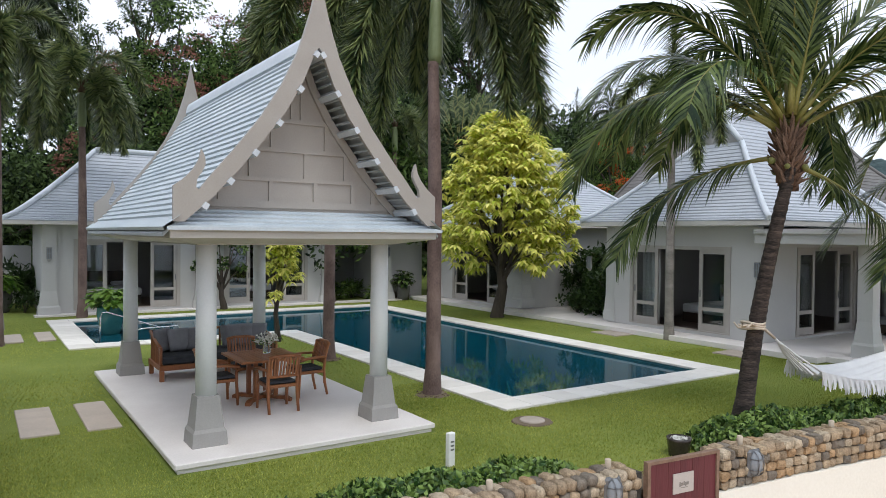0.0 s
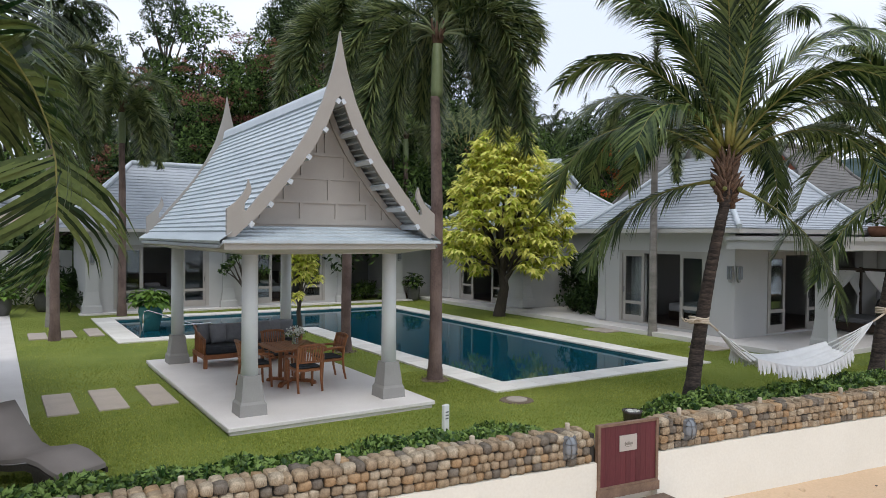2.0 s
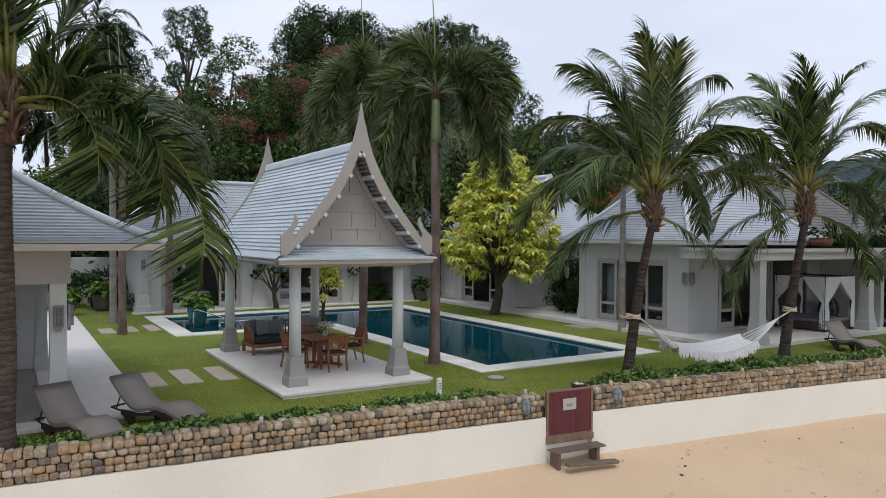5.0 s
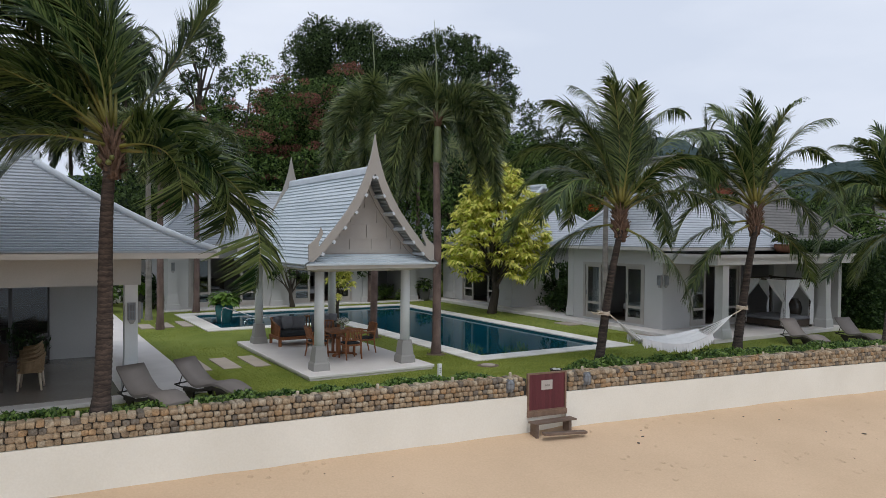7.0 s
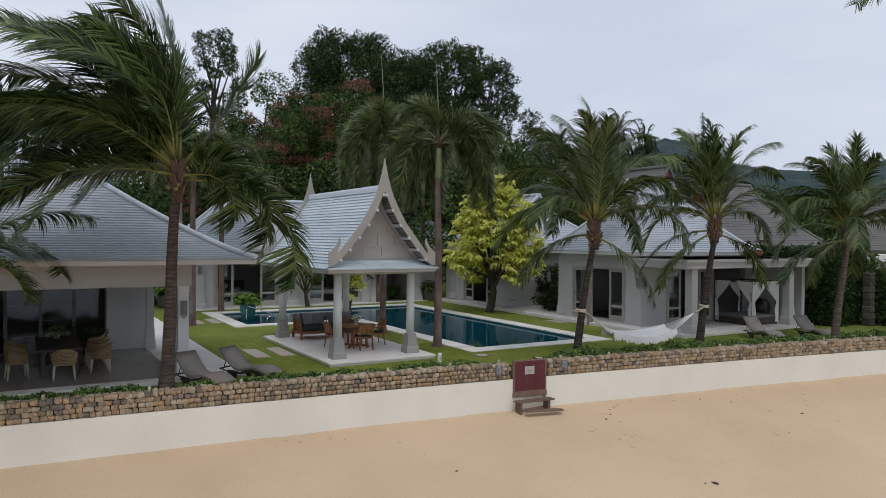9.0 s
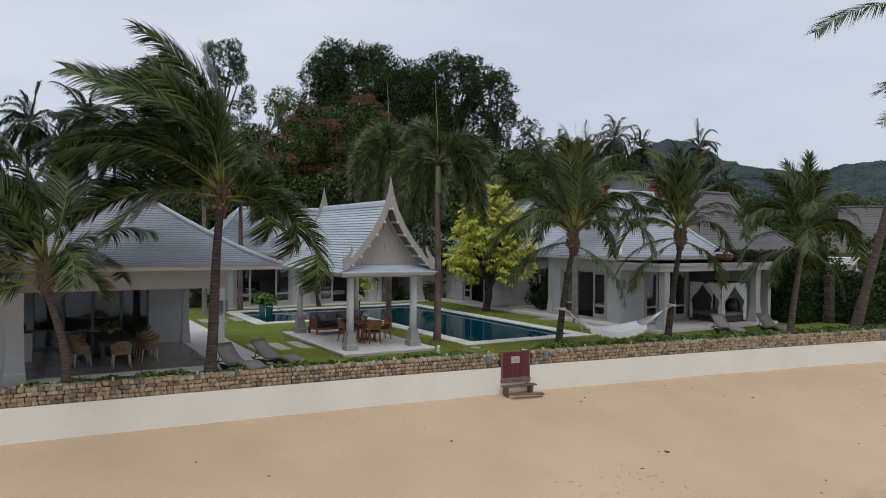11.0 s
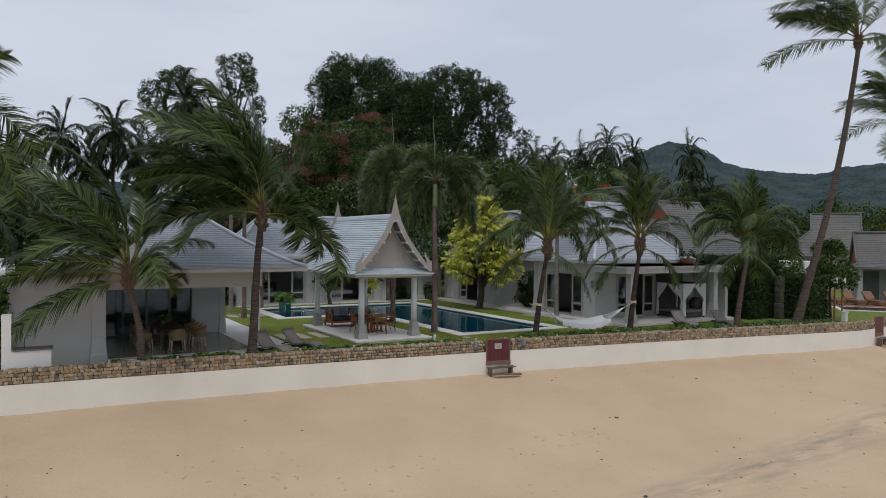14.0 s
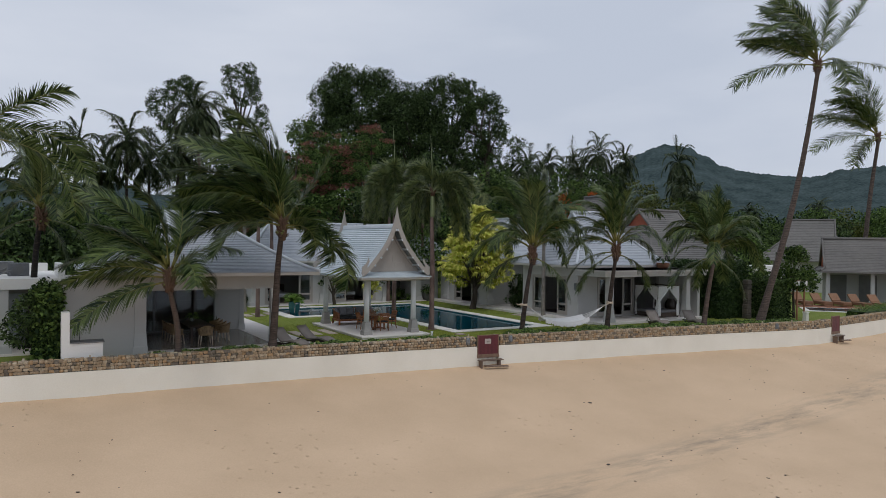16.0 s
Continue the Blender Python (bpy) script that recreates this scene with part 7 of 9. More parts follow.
sun_lounger(pose(-0.145, 9.67, 0.0, 0, 0, 32), "taupe sun lounger with raised back on the lawn")
sun_lounger(pose(-1.46, 9.25, 0.0, 0, 0, 23), "taupe sun lounger beside the coconut palm")
sun_lounger(pose(19.6, 8.0, 0.0, 0, 0, -18), "taupe sun lounger below the terrace")
sun_lounger(pose(21.8, 7.27, 0.0, 0, 0, -18), "taupe sun lounger at the end of the terrace")

# ---- hammock ----
ham = thing("hammock", "white cotton hammock with long fringe slung between palms", "hammock")
HA, HB = Vector((10.14, 7.83, 1.60)), Vector((15.12, 7.2, 1.57))
bm = bmesh.new()
NU, NV = 48, 26
grid = []
ends = (0.18, 0.69)
for i in range(NU + 1):
    s = i / NU
    p = HA.lerp(HB, ends[0] + (ends[1] - ends[0]) * s)
    w = 0.72 + 0.28 * math.sin(math.pi * s)
    base = 1.04 - 0.16 * math.sin(math.pi * s)
    col = []
    for j in range(NV + 1):
        q = 2 * j / NV - 1
        edge = base - (0.20 if q < 0 else 0.04) * w * abs(q)
        z = edge - 0.24 * w * (1 - q * q) + (0.012 + 0.012 * abs(q)) * w * math.sin(j * 1.55 + 0.7 * math.sin(i * 0.13) + 0.8)
        col.append(bm.verts.new((p.x, p.y - 0.04 + q * 0.36 * w, z)))
    grid.append(col)
for i in range(NU):
    for j in range(NV):
        f_ = bm.faces.new((grid[i][j], grid[i + 1][j], grid[i + 1][j + 1], grid[i][j + 1]))
        f_.smooth = True
edges = [[tuple(g[0].co) for g in grid], [tuple(g[-1].co) for g in grid]]
tips = ([tuple(v_.co) for v_ in grid[0]], [tuple(v_.co) for v_ in grid[-1]])
cl = part("cloth", bm, M["cloth"], ham)
md = cl.modifiers.new("thick", "SOLIDIFY")
md.thickness = 0.012
for e_, dy in zip(edges, (-0.02, 0.02)):
    random.seed(12)
    verts, faces = [], []
    for i in range(330):
        s = (i + 0.5) / 330 * NU
        k = min(NU - 1, int(s))
        a, b = Vector(e_[k]), Vector(e_[k + 1])
        p = a.lerp(b, s - k) + Vector((0, dy, 0))
        L = rnd(0.17, 0.24) + 0.03 * math.sin(i * 0.13)
        w = rnd(0.012, 0.03)
        fold_y = 0.022 * math.sin(i * 0.42) + 0.012 * math.sin(i * 0.95)
        q = p + Vector((rnd(-0.03, 0.03), dy + fold_y + rnd(-0.01, 0.01), -L))
        n0 = len(verts)
        verts += [p - Vector((w, 0, 0)), p + Vector((w, 0, 0)), q + Vector((w * 0.5, 0, 0)), q - Vector((w * 0.5, 0, 0))]
        faces.append((n0, n0 + 1, n0 + 2, n0 + 3))
    raw("fringe", verts, faces, M["cloth"], ham)
for tip, end, k0 in ((tips[0], HA, 0.12), (tips[1], HB, 0.10)):
    gather = Vector(end).lerp(Vector(tip[13]) + Vector((0, 0, 0.1)), 0.30)
    bm = bmesh.new()
    for q in tip[::4]:
        tube(bm, [q, Vector(q).lerp(gather, 0.55) - Vector((0, 0, 0.02)), gather], [0.016, 0.012, 0.014], 5)
    part("nettle_rope", bm, M["cloth"], ham)
    bm = bmesh.new()
    tube(bm, [gather, Vector(end).lerp(gather, 0.5), end], 0.02, 6)
    part("rope", bm, M["rope"], ham)
    for k in range(3):
        bm = bmesh.new()
        c = Vector((10.03, 7.9, 1.58 + 0.04 * k)) if end is HA else Vector((15.17, 7.27, 1.56 + 0.04 * k))
        ring = [c + Vector((math.cos(a) * 0.16, math.sin(a) * 0.16, 0.015 * math.sin(a * 2 + k))) for a in [6.283 * j / 14 for j in range(15)]]
        tube(bm, ring, 0.022, 5)
        part("knot_loop", bm, M["rope"], ham)
bm = bmesh.new()
for k in range(4):
    tube(bm, [(9.9, 7.78, 1.63), (9.73 - 0.03 * k, 7.73 + 0.05 * k, 1.67 - 0.02 * k), (9.57, 7.69 + 0.07 * k, 1.63 + 0.02 * k)], 0.014, 5)
part("rope_tail", bm, M["rope"], ham)

# ---- daybed and jar on the terrace ----
db = local("canopy_daybed", "dark four-poster daybed with tied white curtains", "daybed", pose(0, 0, 0.147))
DX0, DX1, DY0, DY1 = 22.2, 24.05, 10.42, 12.35
bm = bmesh.new()
box(bm, DX0, DX1, DY0, DY1, 0.05, 0.30, 0.01)
part("base", bm, M["dark_wood_shade"], db)
bm = bmesh.new()
box(bm, DX0 + 0.06, DX1 - 0.06, DY0 + 0.06, DY1 - 0.06, 0.302, 0.44, 0.03)
part("mattress", bm, M["pillow"], db)
for x in (DX0 + 0.05, DX1 - 0.05):
    for y in (DY0 + 0.05, DY1 - 0.05):
        block("post", x - 0.04, x + 0.04, y - 0.04, y + 0.04, 0.0, 2.0, M["dark_wood_shade"], db)
bm = bmesh.new()
for y in (DY0 + 0.05, DY1 - 0.05):
    box(bm, DX0 + 0.09, DX1 - 0.09, y - 0.03, y + 0.03, 1.9, 1.97)
for x in (DX0 + 0.05, DX1 - 0.05):
    box(bm, x - 0.03, x + 0.03, DY0 + 0.09, DY1 - 0.09, 1.9, 1.97)
part("canopy_rail", bm, M["dark_wood_shade"], db)
for cx, cy, ux, uy in ((DX0, DY0, 1, 0), (DX1, DY0, -1, 0), (DX0, DY0, 0, 1), (DX0, DY1, 0, -1), (DX1, DY0, 0, 1), (DX1, DY1, -1, 0)):
    span = 1.0 if ux else 0.85
    bm = bmesh.new()
    rows_ = []
    for j in range(13):
        t_ = j / 12
        z = 1.95 - 1.85 * t_
        pinch = 1.0 - 0.86 * min(1.0, t_ / 0.48) ** 1.3 if t_ < 0.48 else 0.14 + 0.10 * min(1, (t_ - 0.48) / 0.2)
        row = []
        for i in range(11):
            s = i / 10 * span * pinch
            fold = 0.022 * math.sin(i * 2.3 + j * 0.2)
            row.append(bm.verts.new((cx + ux * s - (uy * fold), cy + uy * s - 0.03 * (1 if ux else 0) + ux * fold, z)))
        rows_.append(row)
    for a, b in zip(rows_, rows_[1:]):
        for i in range(10):
            f_ = bm.faces.new((a[i], a[i + 1], b[i + 1], b[i]))
            f_.smooth = True
    part("curtain", bm, M["cloth"], db, "white curtain tied back")
jar = local("water_jar", "large black glazed jar on the terrace", "jar", pose(25.0, 11.9, 0.147))
bm = bmesh.new()
lathe(bm, [(0.18, 0.0), (0.26, 0.12), (0.36, 0.42), (0.38, 0.62), (0.32, 0.85), (0.22, 0.95), (0.24, 1.0)], 0, 0, 22)
part("body", bm, M["dark_pot"], jar)


# ---- dining terrace ----
dt = local("dining_table", "long dark dining table on the covered terrace", "table", pose(-4.62, 13.35, 0.115))
bm = bmesh.new()
box(bm, -0.55, 0.55, -1.5, 1.35, 0.70, 0.75, 0.01)
part("tabletop", bm, M["dark_wood_shade"], dt)
for sx in (-0.4, 0.4):
    for sy in (-1.3, 1.2):
        block("leg", sx - 0.05, sx + 0.05, sy - 0.05, sy + 0.05, 0.0, 0.70, M["dark_wood_shade"], dt)


def rattan_chair(m, label):
    """A tub chair of woven rattan on pale wooden legs. It faces +y."""
    c = local("rattan_chair", label, "chair", m, "chairs round the dining table")
    for x in (-0.22, 0.22):
        for y in (-0.2, 0.2):
            bm = bmesh.new()
            tube(bm, [(x * 1.15, y * 1.2, 0.0), (x, y, 0.42)], [0.02, 0.028], 6)
            part("leg", bm, M["peg"], c)
    bm = bmesh.new()
    box(bm, -0.25, 0.25, -0.25, 0.25, 0.40, 0.44, 0.01)
    part("seat", bm, M["rattan"], c)
    bm = bmesh.new()
    for k in range(11):
        t_ = k / 10
        z = 0.45 + 0.37 * t_
        arc = [radians(200 + (340 - 200) * j / 12) for j in range(13)]
        r_ = 0.27 + 0.04 * t_
        drop = lambda a: -0.16 * t_ * abs(math.cos(a)) ** 2
        pts_ = [(1.05 * r_ * math.cos(a), r_ * math.sin(a) + 0.02, z + drop(a)) for a in arc]
        pts_ = [(pts_[0][0] * 1.0, 0.18, pts_[0][2] - 0.04)] + pts_ + [(pts_[-1][0], 0.18, pts_[-1][2] - 0.04)]
        tube(bm, pts_, 0.012 if k < 10 else 0.022, 4)
    for j in range(15):
        a = radians(195 + 150 * j / 14)
        tube(bm, [(0.28 * math.cos(a), 0.27 * math.sin(a) + 0.02, 0.43), (0.325 * math.cos(a), 0.31 * math.sin(a) + 0.02, 0.82 - 0.16 * abs(math.cos(a)) ** 2)], 0.008, 4)
    part("tub_back", bm, M["rattan"], c, "woven rattan tub back")
    return c


rattan_chair(pose(-4.55, 11.5, 0.115, 0, 0, 0), "rattan tub chair at the head of the table")
for k in range(4):
    rattan_chair(pose(-3.62, 12.2 + 0.66 * k, 0.115, 0, 0, 82), "rattan tub chair drawn up to the long table")
    rattan_chair(pose(-5.62, 12.2 + 0.66 * k, 0.115, 0, 0, -82), "rattan tub chair drawn up to the long table")
def leafy_pot(name, label, x, y, z, r, h, pot_mat, leaf_mat, leaf, spread, tall, per=160, seed=3, broad=True, prof=None):
    p = local(name, label, "potted plant", pose(x, y, z))
    bm = bmesh.new()
    lathe(bm, prof or [(r * 0.68, 0.0), (r * 0.85, h * 0.25), (r, h * 0.7), (r * 0.95, h * 0.93), (r * 1.02, h), (r * 0.9, h), (r * 0.88, h * 0.94)], 0, 0, 22)
    part("pot", bm, pot_mat, p)
    random.seed(seed)
    verts, faces = [], []
    for k in range(per):
        a, e = rnd(0, 6.283), rnd(0.15, 1.45)
        way = Vector((math.cos(a) * math.cos(e), math.sin(a) * math.cos(e), math.sin(e)))
        b = Vector((0, 0, h)) + Vector((way.x * spread, way.y * spread, way.z * tall)) * rnd(0.45, 1.0)
        out = Vector((math.cos(a + rnd(-0.6, 0.6)), math.sin(a + rnd(-0.6, 0.6)), rnd(-0.5, 0.4))).normalized()
        side = out.cross(Vector((0, 0, 1))).normalized()
        L = leaf * rnd(0.7, 1.15)
        W = L * (0.62 if broad else 0.3)
        n0 = len(verts)
        m1 = b + out * L * 0.35
        m2 = b + out * L * 0.75 - Vector((0, 0, 0.08 * L))
        t2 = b + out * L - Vector((0, 0, 0.3 * L))
        up = Vector((0, 0, 0.10 * L))
        verts += [b, m1 - side * W * 0.5 + up, m1, m1 + side * W * 0.5 + up, m2 - side * W * 0.42 + up * 0.6, m2, m2 + side * W * 0.42 + up * 0.6, t2]
        faces += [(n0, n0 + 1, n0 + 2), (n0, n0 + 2, n0 + 3), (n0 + 1, n0 + 4, n0 + 5, n0 + 2), (n0 + 2, n0 + 5, n0 + 6, n0 + 3), (n0 + 4, n0 + 7, n0 + 5), (n0 + 5, n0 + 7, n0 + 6)]
    raw("foliage", verts, faces, leaf_mat, p)
    return p


leafy_pot("table_plant", "fern in a small pot on the dining table", -4.62, 14.0, 0.866, 0.09, 0.16, M["vase_glass"], M["hedge_leaf"], 0.22, 0.25, 0.22, 70, 4, False)
leafy_pot("teal_planter", "broad-leaved plant in a tall teal glazed pot by the pool steps", 3.72, 24.1, -0.075, 0.36, 0.80, M["teal_pot"], M["big_leaf"], 0.30, 0.62, 0.55, 220, 5,
          prof=[(0.22, 0.0), (0.27, 0.05), (0.35, 0.45), (0.375, 0.62), (0.36, 0.76), (0.37, 0.80), (0.32, 0.80), (0.31, 0.75)])
leafy_pot("garden_planter", "leafy plant in a grey stone pot by the path", 1.15, 31.1, 0.0, 0.42, 0.75, M["grey_pot"], M["big_leaf"], 0.34, 0.65, 0.6, 160, 6)
leafy_pot("entrance_planter", "dark planter with a leafy shrub by the entrance", 16.3, 28.9, 0.0, 0.30, 0.62, M["grey_pot"], M["tree_mid"], 0.24, 0.42, 0.7, 150, 7)
leafy_pot("path_planter", "leafy plant in a dark pot beside the path", -0.35, 29.8, 0.05, 0.36, 0.6, M["grey_pot"], M["big_leaf"], 0.30, 0.6, 0.55, 150, 8)
leafy_pot("roof_planter", "terracotta bowl with a small succulent on the terrace roof", 23.9, 11.6, 3.14, 0.42, 0.36, M["terracotta"], M["shade_leaf"], 0.4, 0.35, 0.6, 40, 9, False)

for x, y, rad in ((7.36, 12.5, 0.30), (7.25, 16.75, 0.26)):
    rs = random.Random(int(x * 100))
    bm = bmesh.new()
    rim = [bm.verts.new((x + math.cos(6.283 * k / 22) * rad * rs.uniform(0.75, 1.25), y + math.sin(6.283 * k / 22) * rad * rs.uniform(0.75, 1.25), 0.012)) for k in range(22)]
    mid = bm.verts.new((x, y, 0.055))
    for k in range(22):
        bm.faces.new((rim[k], rim[(k + 1) % 22], mid))
    for k in range(40):
        a, q = rs.uniform(0, 6.283), rad * rs.uniform(0.4, 1.1)
        bmesh.ops.create_icosphere(bm, subdivisions=1, radius=rs.uniform(0.012, 0.03), matrix=Matrix.Translation((x + q * math.cos(a), y + q * math.sin(a), 0.022)))
    tagged(part("soil_patch", bm, M["soil"]), "bare stony soil round the foot of a palm", "soil", kind="stuff")

bowl = local("flower_bowl", "dark bowl of white petals beside the gate", "bowl", pose(8.24, 7.78, -0.09))
bm = bmesh.new()
lathe(bm, [(0.10, 0.0), (0.13, 0.1), (0.155, 0.30), (0.165, 0.34), (0.148, 0.34), (0.14, 0.31)], 0, 0, 20)
part("body", bm, M["dark_pot"], bowl)
v, f = leaf_cloud([(0.06 * math.cos(k), 0.06 * math.sin(k * 1.7), 0.33, 0.045) for k in range(9)], 4000, 0.045, 0.3, 8, 0.8)
raw("petals", v, f, M["petal"], bowl)

sc = local("serving_counter", "white serving counter with a dark top on the dining terrace", "counter", pose(-7.2, 14.0, 0.116))
block("body", -0.24, 0.26, -0.32, 0.32, 0.0, 0.93, M["white_wall"], sc, bevel=0.01)
block("worktop", -0.25, 0.29, -0.35, 0.35, 0.932, 0.975, M["dark_pot"], sc, "dark polished top", 0.006)
bm = bmesh.new()
lathe(bm, [(0.055, 0.977), (0.075, 1.05), (0.06, 1.16), (0.035, 1.20), (0.04, 1.22)], 0.02, 0.1, 14)
tagged(part("dark_vase", bm, M["dark_pot"]), "small dark vase on the serving counter", "vase").matrix_basis = pose(-7.2, 14.0, 0.116)

# pool handrails
for k, (y, h) in enumerate(((22.75, 0.72), (22.2, 0.34))):
    hr = thing("pool_handrail", "bent stainless steel handrail at the pool steps", "handrail", "pool handrails")
    bm = bmesh.new()
    if k == 0:
        tube(bm, [(3.25, 22.6, -0.07), (3.25, 22.6, 0.60), (3.30, 22.62, 0.70), (3.40, 22.64, 0.72), (4.9, 22.7, 0.18), (5.0, 22.7, 0.05), (5.0, 22.7, -0.4)], 0.022, 8)
    else:
        tube(bm, [(4.05, 22.15, -0.07), (4.05, 22.15, 0.20), (4.12, 22.15, 0.26), (4.22, 22.15, 0.28), (5.15, 22.2, 0.30), (5.2, 22.2, 0.22), (5.2, 22.2, -0.4)], 0.02, 8)
    part("rail", bm, M["chrome"], hr)

# ---- lawn details ----
for k, (x0, x1, y0, y1) in enumerate(((0.18, 0.66, 13.05, 14.8), (0.96, 1.45, 13.05, 14.85), (1.80, 2.26, 13.0, 14.85), (0.28, 0.76, 22.9, 24.3), (1.02, 1.5, 22.9, 24.5), (1.82, 2.24, 22.9, 24.7), (15.95, 16.70, 16.05, 17.05), (15.90, 16.70, 11.98, 12.8))):
    bm = bmesh.new()
    box(bm, x0, x1, y0, y1, -0.03, 0.035, 0.008)
    tagged(part("stepping_stone", bm, M["stepping"]), "rectangular beige paving slab set in the lawn", "paving slab", "stepping stones")
mh = thing("manhole_cover", "round concrete cover in a ring of bare soil", "cover", at=pose(7.7, 10.12, 0.0))
bm = bmesh.new()
lathe(bm, [(0.20, 0.0), (0.20, 0.035), (0.18, 0.045)], 0, 0, 20)
part("cover", bm, M["stepping"], mh)
bm = bmesh.new()
lathe(bm, [(0.34, -0.01), (0.30, 0.022)], 0, 0, 20)
part("soil_ring", bm, M["soil"], mh)
for x, y, r_ in ((7.36, 12.5, 0.3), (7.25, 16.75, 0.26), (9.97, 8.1, 0.3)):
    bm = bmesh.new()
    random.seed(int(x * 10))
    c = bm.verts.new((x, y, 0.045))
    ring = [bm.verts.new((x + r_ * rnd(0.8, 1.25) * math.cos(6.283 * k / 14), y + r_ * rnd(0.8, 1.2) * math.sin(6.283 * k / 14), 0.012)) for k in range(14)]
    for k in range(14):
        bm.faces.new((c, ring[k], ring[(k + 1) % 14]))
    tagged(part("soil_patch", bm, M["soil"]), "bare soil round the foot of a palm", "soil", kind="structure")
mk = thing("marker_post", "short white marker post on the lawn", "post", at=pose(5.43, 9.04, 0, 0, 0, 10))
bm = bmesh.new()
box(bm, -0.055, 0.055, -0.035, 0.035, -0.05, 0.42, 0.008)
part("post", bm, M["marker"], mk)
for k in range(3):
    block("dark_bar", -0.03, 0.03, -0.039, -0.036, 0.30 - 0.05 * k, 0.32 - 0.05 * k, M["grey_metal"], mk)

# ---- beach gates ----
def beach_gate(gx, gw, ztop, zbot, label, sign=True):
    gy = wall_y(gx) - 0.20
    ang = math.degrees(math.atan2(wall_y(gx + 0.5) - wall_y(gx - 0.5), 1.0))
    g = local("beach_gate", label, "gate", pose(gx, gy, 0, 0, 0, ang), "beach gates")
    w = gw / 2
    bm = bmesh.new()
    box(bm, -w, -w + 0.045, -0.04, 0.03, zbot, ztop)
    box(bm, w - 0.045, w, -0.04, 0.03, zbot, ztop)
    box(bm, -w + 0.045, w - 0.045, -0.038, 0.028, ztop - 0.035, ztop)
    box(bm, -w + 0.045, w - 0.045, -0.038, 0.028, zbot, zbot + 0.03)
    part("gate_frame", bm, M["gate_trim"], g, "worn brown gate trim")
    n = 11
    for k in range(n):
        u0, u1 = -w + 0.045 + (gw - 0.09) * k / n, -w + 0.045 + (gw - 0.09) * (k + 1) / n
        block("board", u0 + 0.001, u1 - 0.001, -0.02 - 0.001 * (k % 2), 0.015, zbot + 0.03, ztop - 0.035, M["gate_wood"], g)
    if sign:
        bm = bmesh.new()
        box(bm, -0.17, 0.15, -0.034, -0.023, ztop - 0.42, ztop - 0.19)
        pl = part("name_plate", bm, M["plate"], g, "pale metal name plate")
        bm = bmesh.new()
        for k in range(7):
            box(bm, -0.075 + 0.022 * k, -0.06 + 0.022 * k, -0.0375, -0.0345, ztop - 0.335 - (0.01 if k in (0, 4) else 0), ztop - 0.30 + (0.012 if k in (0, 3) else 0))
        box(bm, -0.05, 0.05, -0.0375, -0.0345, ztop - 0.362, ztop - 0.354)
        part("lettering", bm, M["ink"], pl)
    block("sill", -w - 0.01, w + 0.01, -0.06, 0.10, zbot - 0.13, zbot - 0.002, M["gate_trim"], g)
    st = local("beach_step", "weathered plank step below the beach gate", "step", pose(gx - 0.02, gy - 0.22, 0, 0, 0, ang + 2), "beach steps")
    zs = zbot - 0.20
    for k in range(3):
        bm = bmesh.new()
        box(bm, -w - 0.03, w + 0.10, -0.15 + 0.10 * k, -0.055 + 0.10 * k, zs - 0.035, zs, 0.006)
        part("plank", bm, M["old_wood"], st)
    for u in (-w + 0.08, w - 0.08):
        block("leg", u - 0.035, u + 0.035, -0.12, 0.14, zs - 0.55, zs - 0.036, M["old_wood"], st)
    lowp = local("driftwood_plank", "old plank lying tilted on the sand", "plank", pose(gx + 0.12, gy - 0.56, zs - 0.24, 0, 3, ang - 2), "beach steps")
    bm = bmesh.new()
    box(bm, -0.60, 0.60, -0.085, 0.085, -0.04, 0.02, 0.012)
    part("plank", bm, M["old_wood"], lowp)


beach_gate(7.25, 1.13, 0.39, -0.54, "maroon boarded beach gate with a pale plate")
beach_gate(30.6, 1.05, 0.50, -0.45, "maroon boarded gate of the neighbouring garden", False)

for x in (-13.5, -11.4, -9.3, -7.2, -5.1, -2.95, -0.87, 1.17, 2.97, 4.82, 6.37, 8.5, 10.27, 12.28, 14.8, 17.2, 19.6, 22.0, 24.4, 26.6):
    y = wall_y(x) + 0.03
    bm = bmesh.new()
    lathe(bm, [(0.036, 0.22), (0.036, 0.400), (0.029, 0.410)], x, y, 12)
    tagged(part("wall_peg", bm, M["peg"]), "short pale wooden peg on the wall top", "peg", "wall pegs")
for x in (6.22, 8.46, 25.2):
    y = wall_y(x) - 0.225
    bl = local("bulkhead_light", "oval caged grey bulkhead light on the stone wall", "wall lamp", pose(x, y, 0.13, 0, 0, -5), "bulkhead lights")
    bm = bmesh.new()
    bmesh.ops.create_uvsphere(bm, u_segments=16, v_segments=10, radius=1.0, matrix=Matrix.Diagonal((0.10, 0.075, 0.155, 1)))
    for f_ in bm.faces:
        f_.smooth = True
    part("lens", bm, M["lamp_glass"], bl, "dusty glass lens")
    bm = bmesh.new()
    box(bm, -0.115, 0.115, 0.005, 0.06, -0.17, 0.17, 0.03)
    part("base", bm, M["grey_metal"], bl)
    bm = bmesh.new()
    for q in (-0.04, 0.04):
        tube(bm, [(q, 0.0, 0.16), (q * 1.1, -0.065, 0.11), (q * 1.1, -0.085, 0.0), (q * 1.1, -0.065, -0.11), (q, 0.0, -0.16)], 0.007, 5)
    for z in (-0.07, 0.07):
        tube(bm, [(-0.105, 0.0, z), (-0.07, -0.06, z), (0, -0.082, z), (0.07, -0.06, z), (0.105, 0.0, z)], 0.007, 5)
    part("cage", bm, M["grey_metal"], bl)


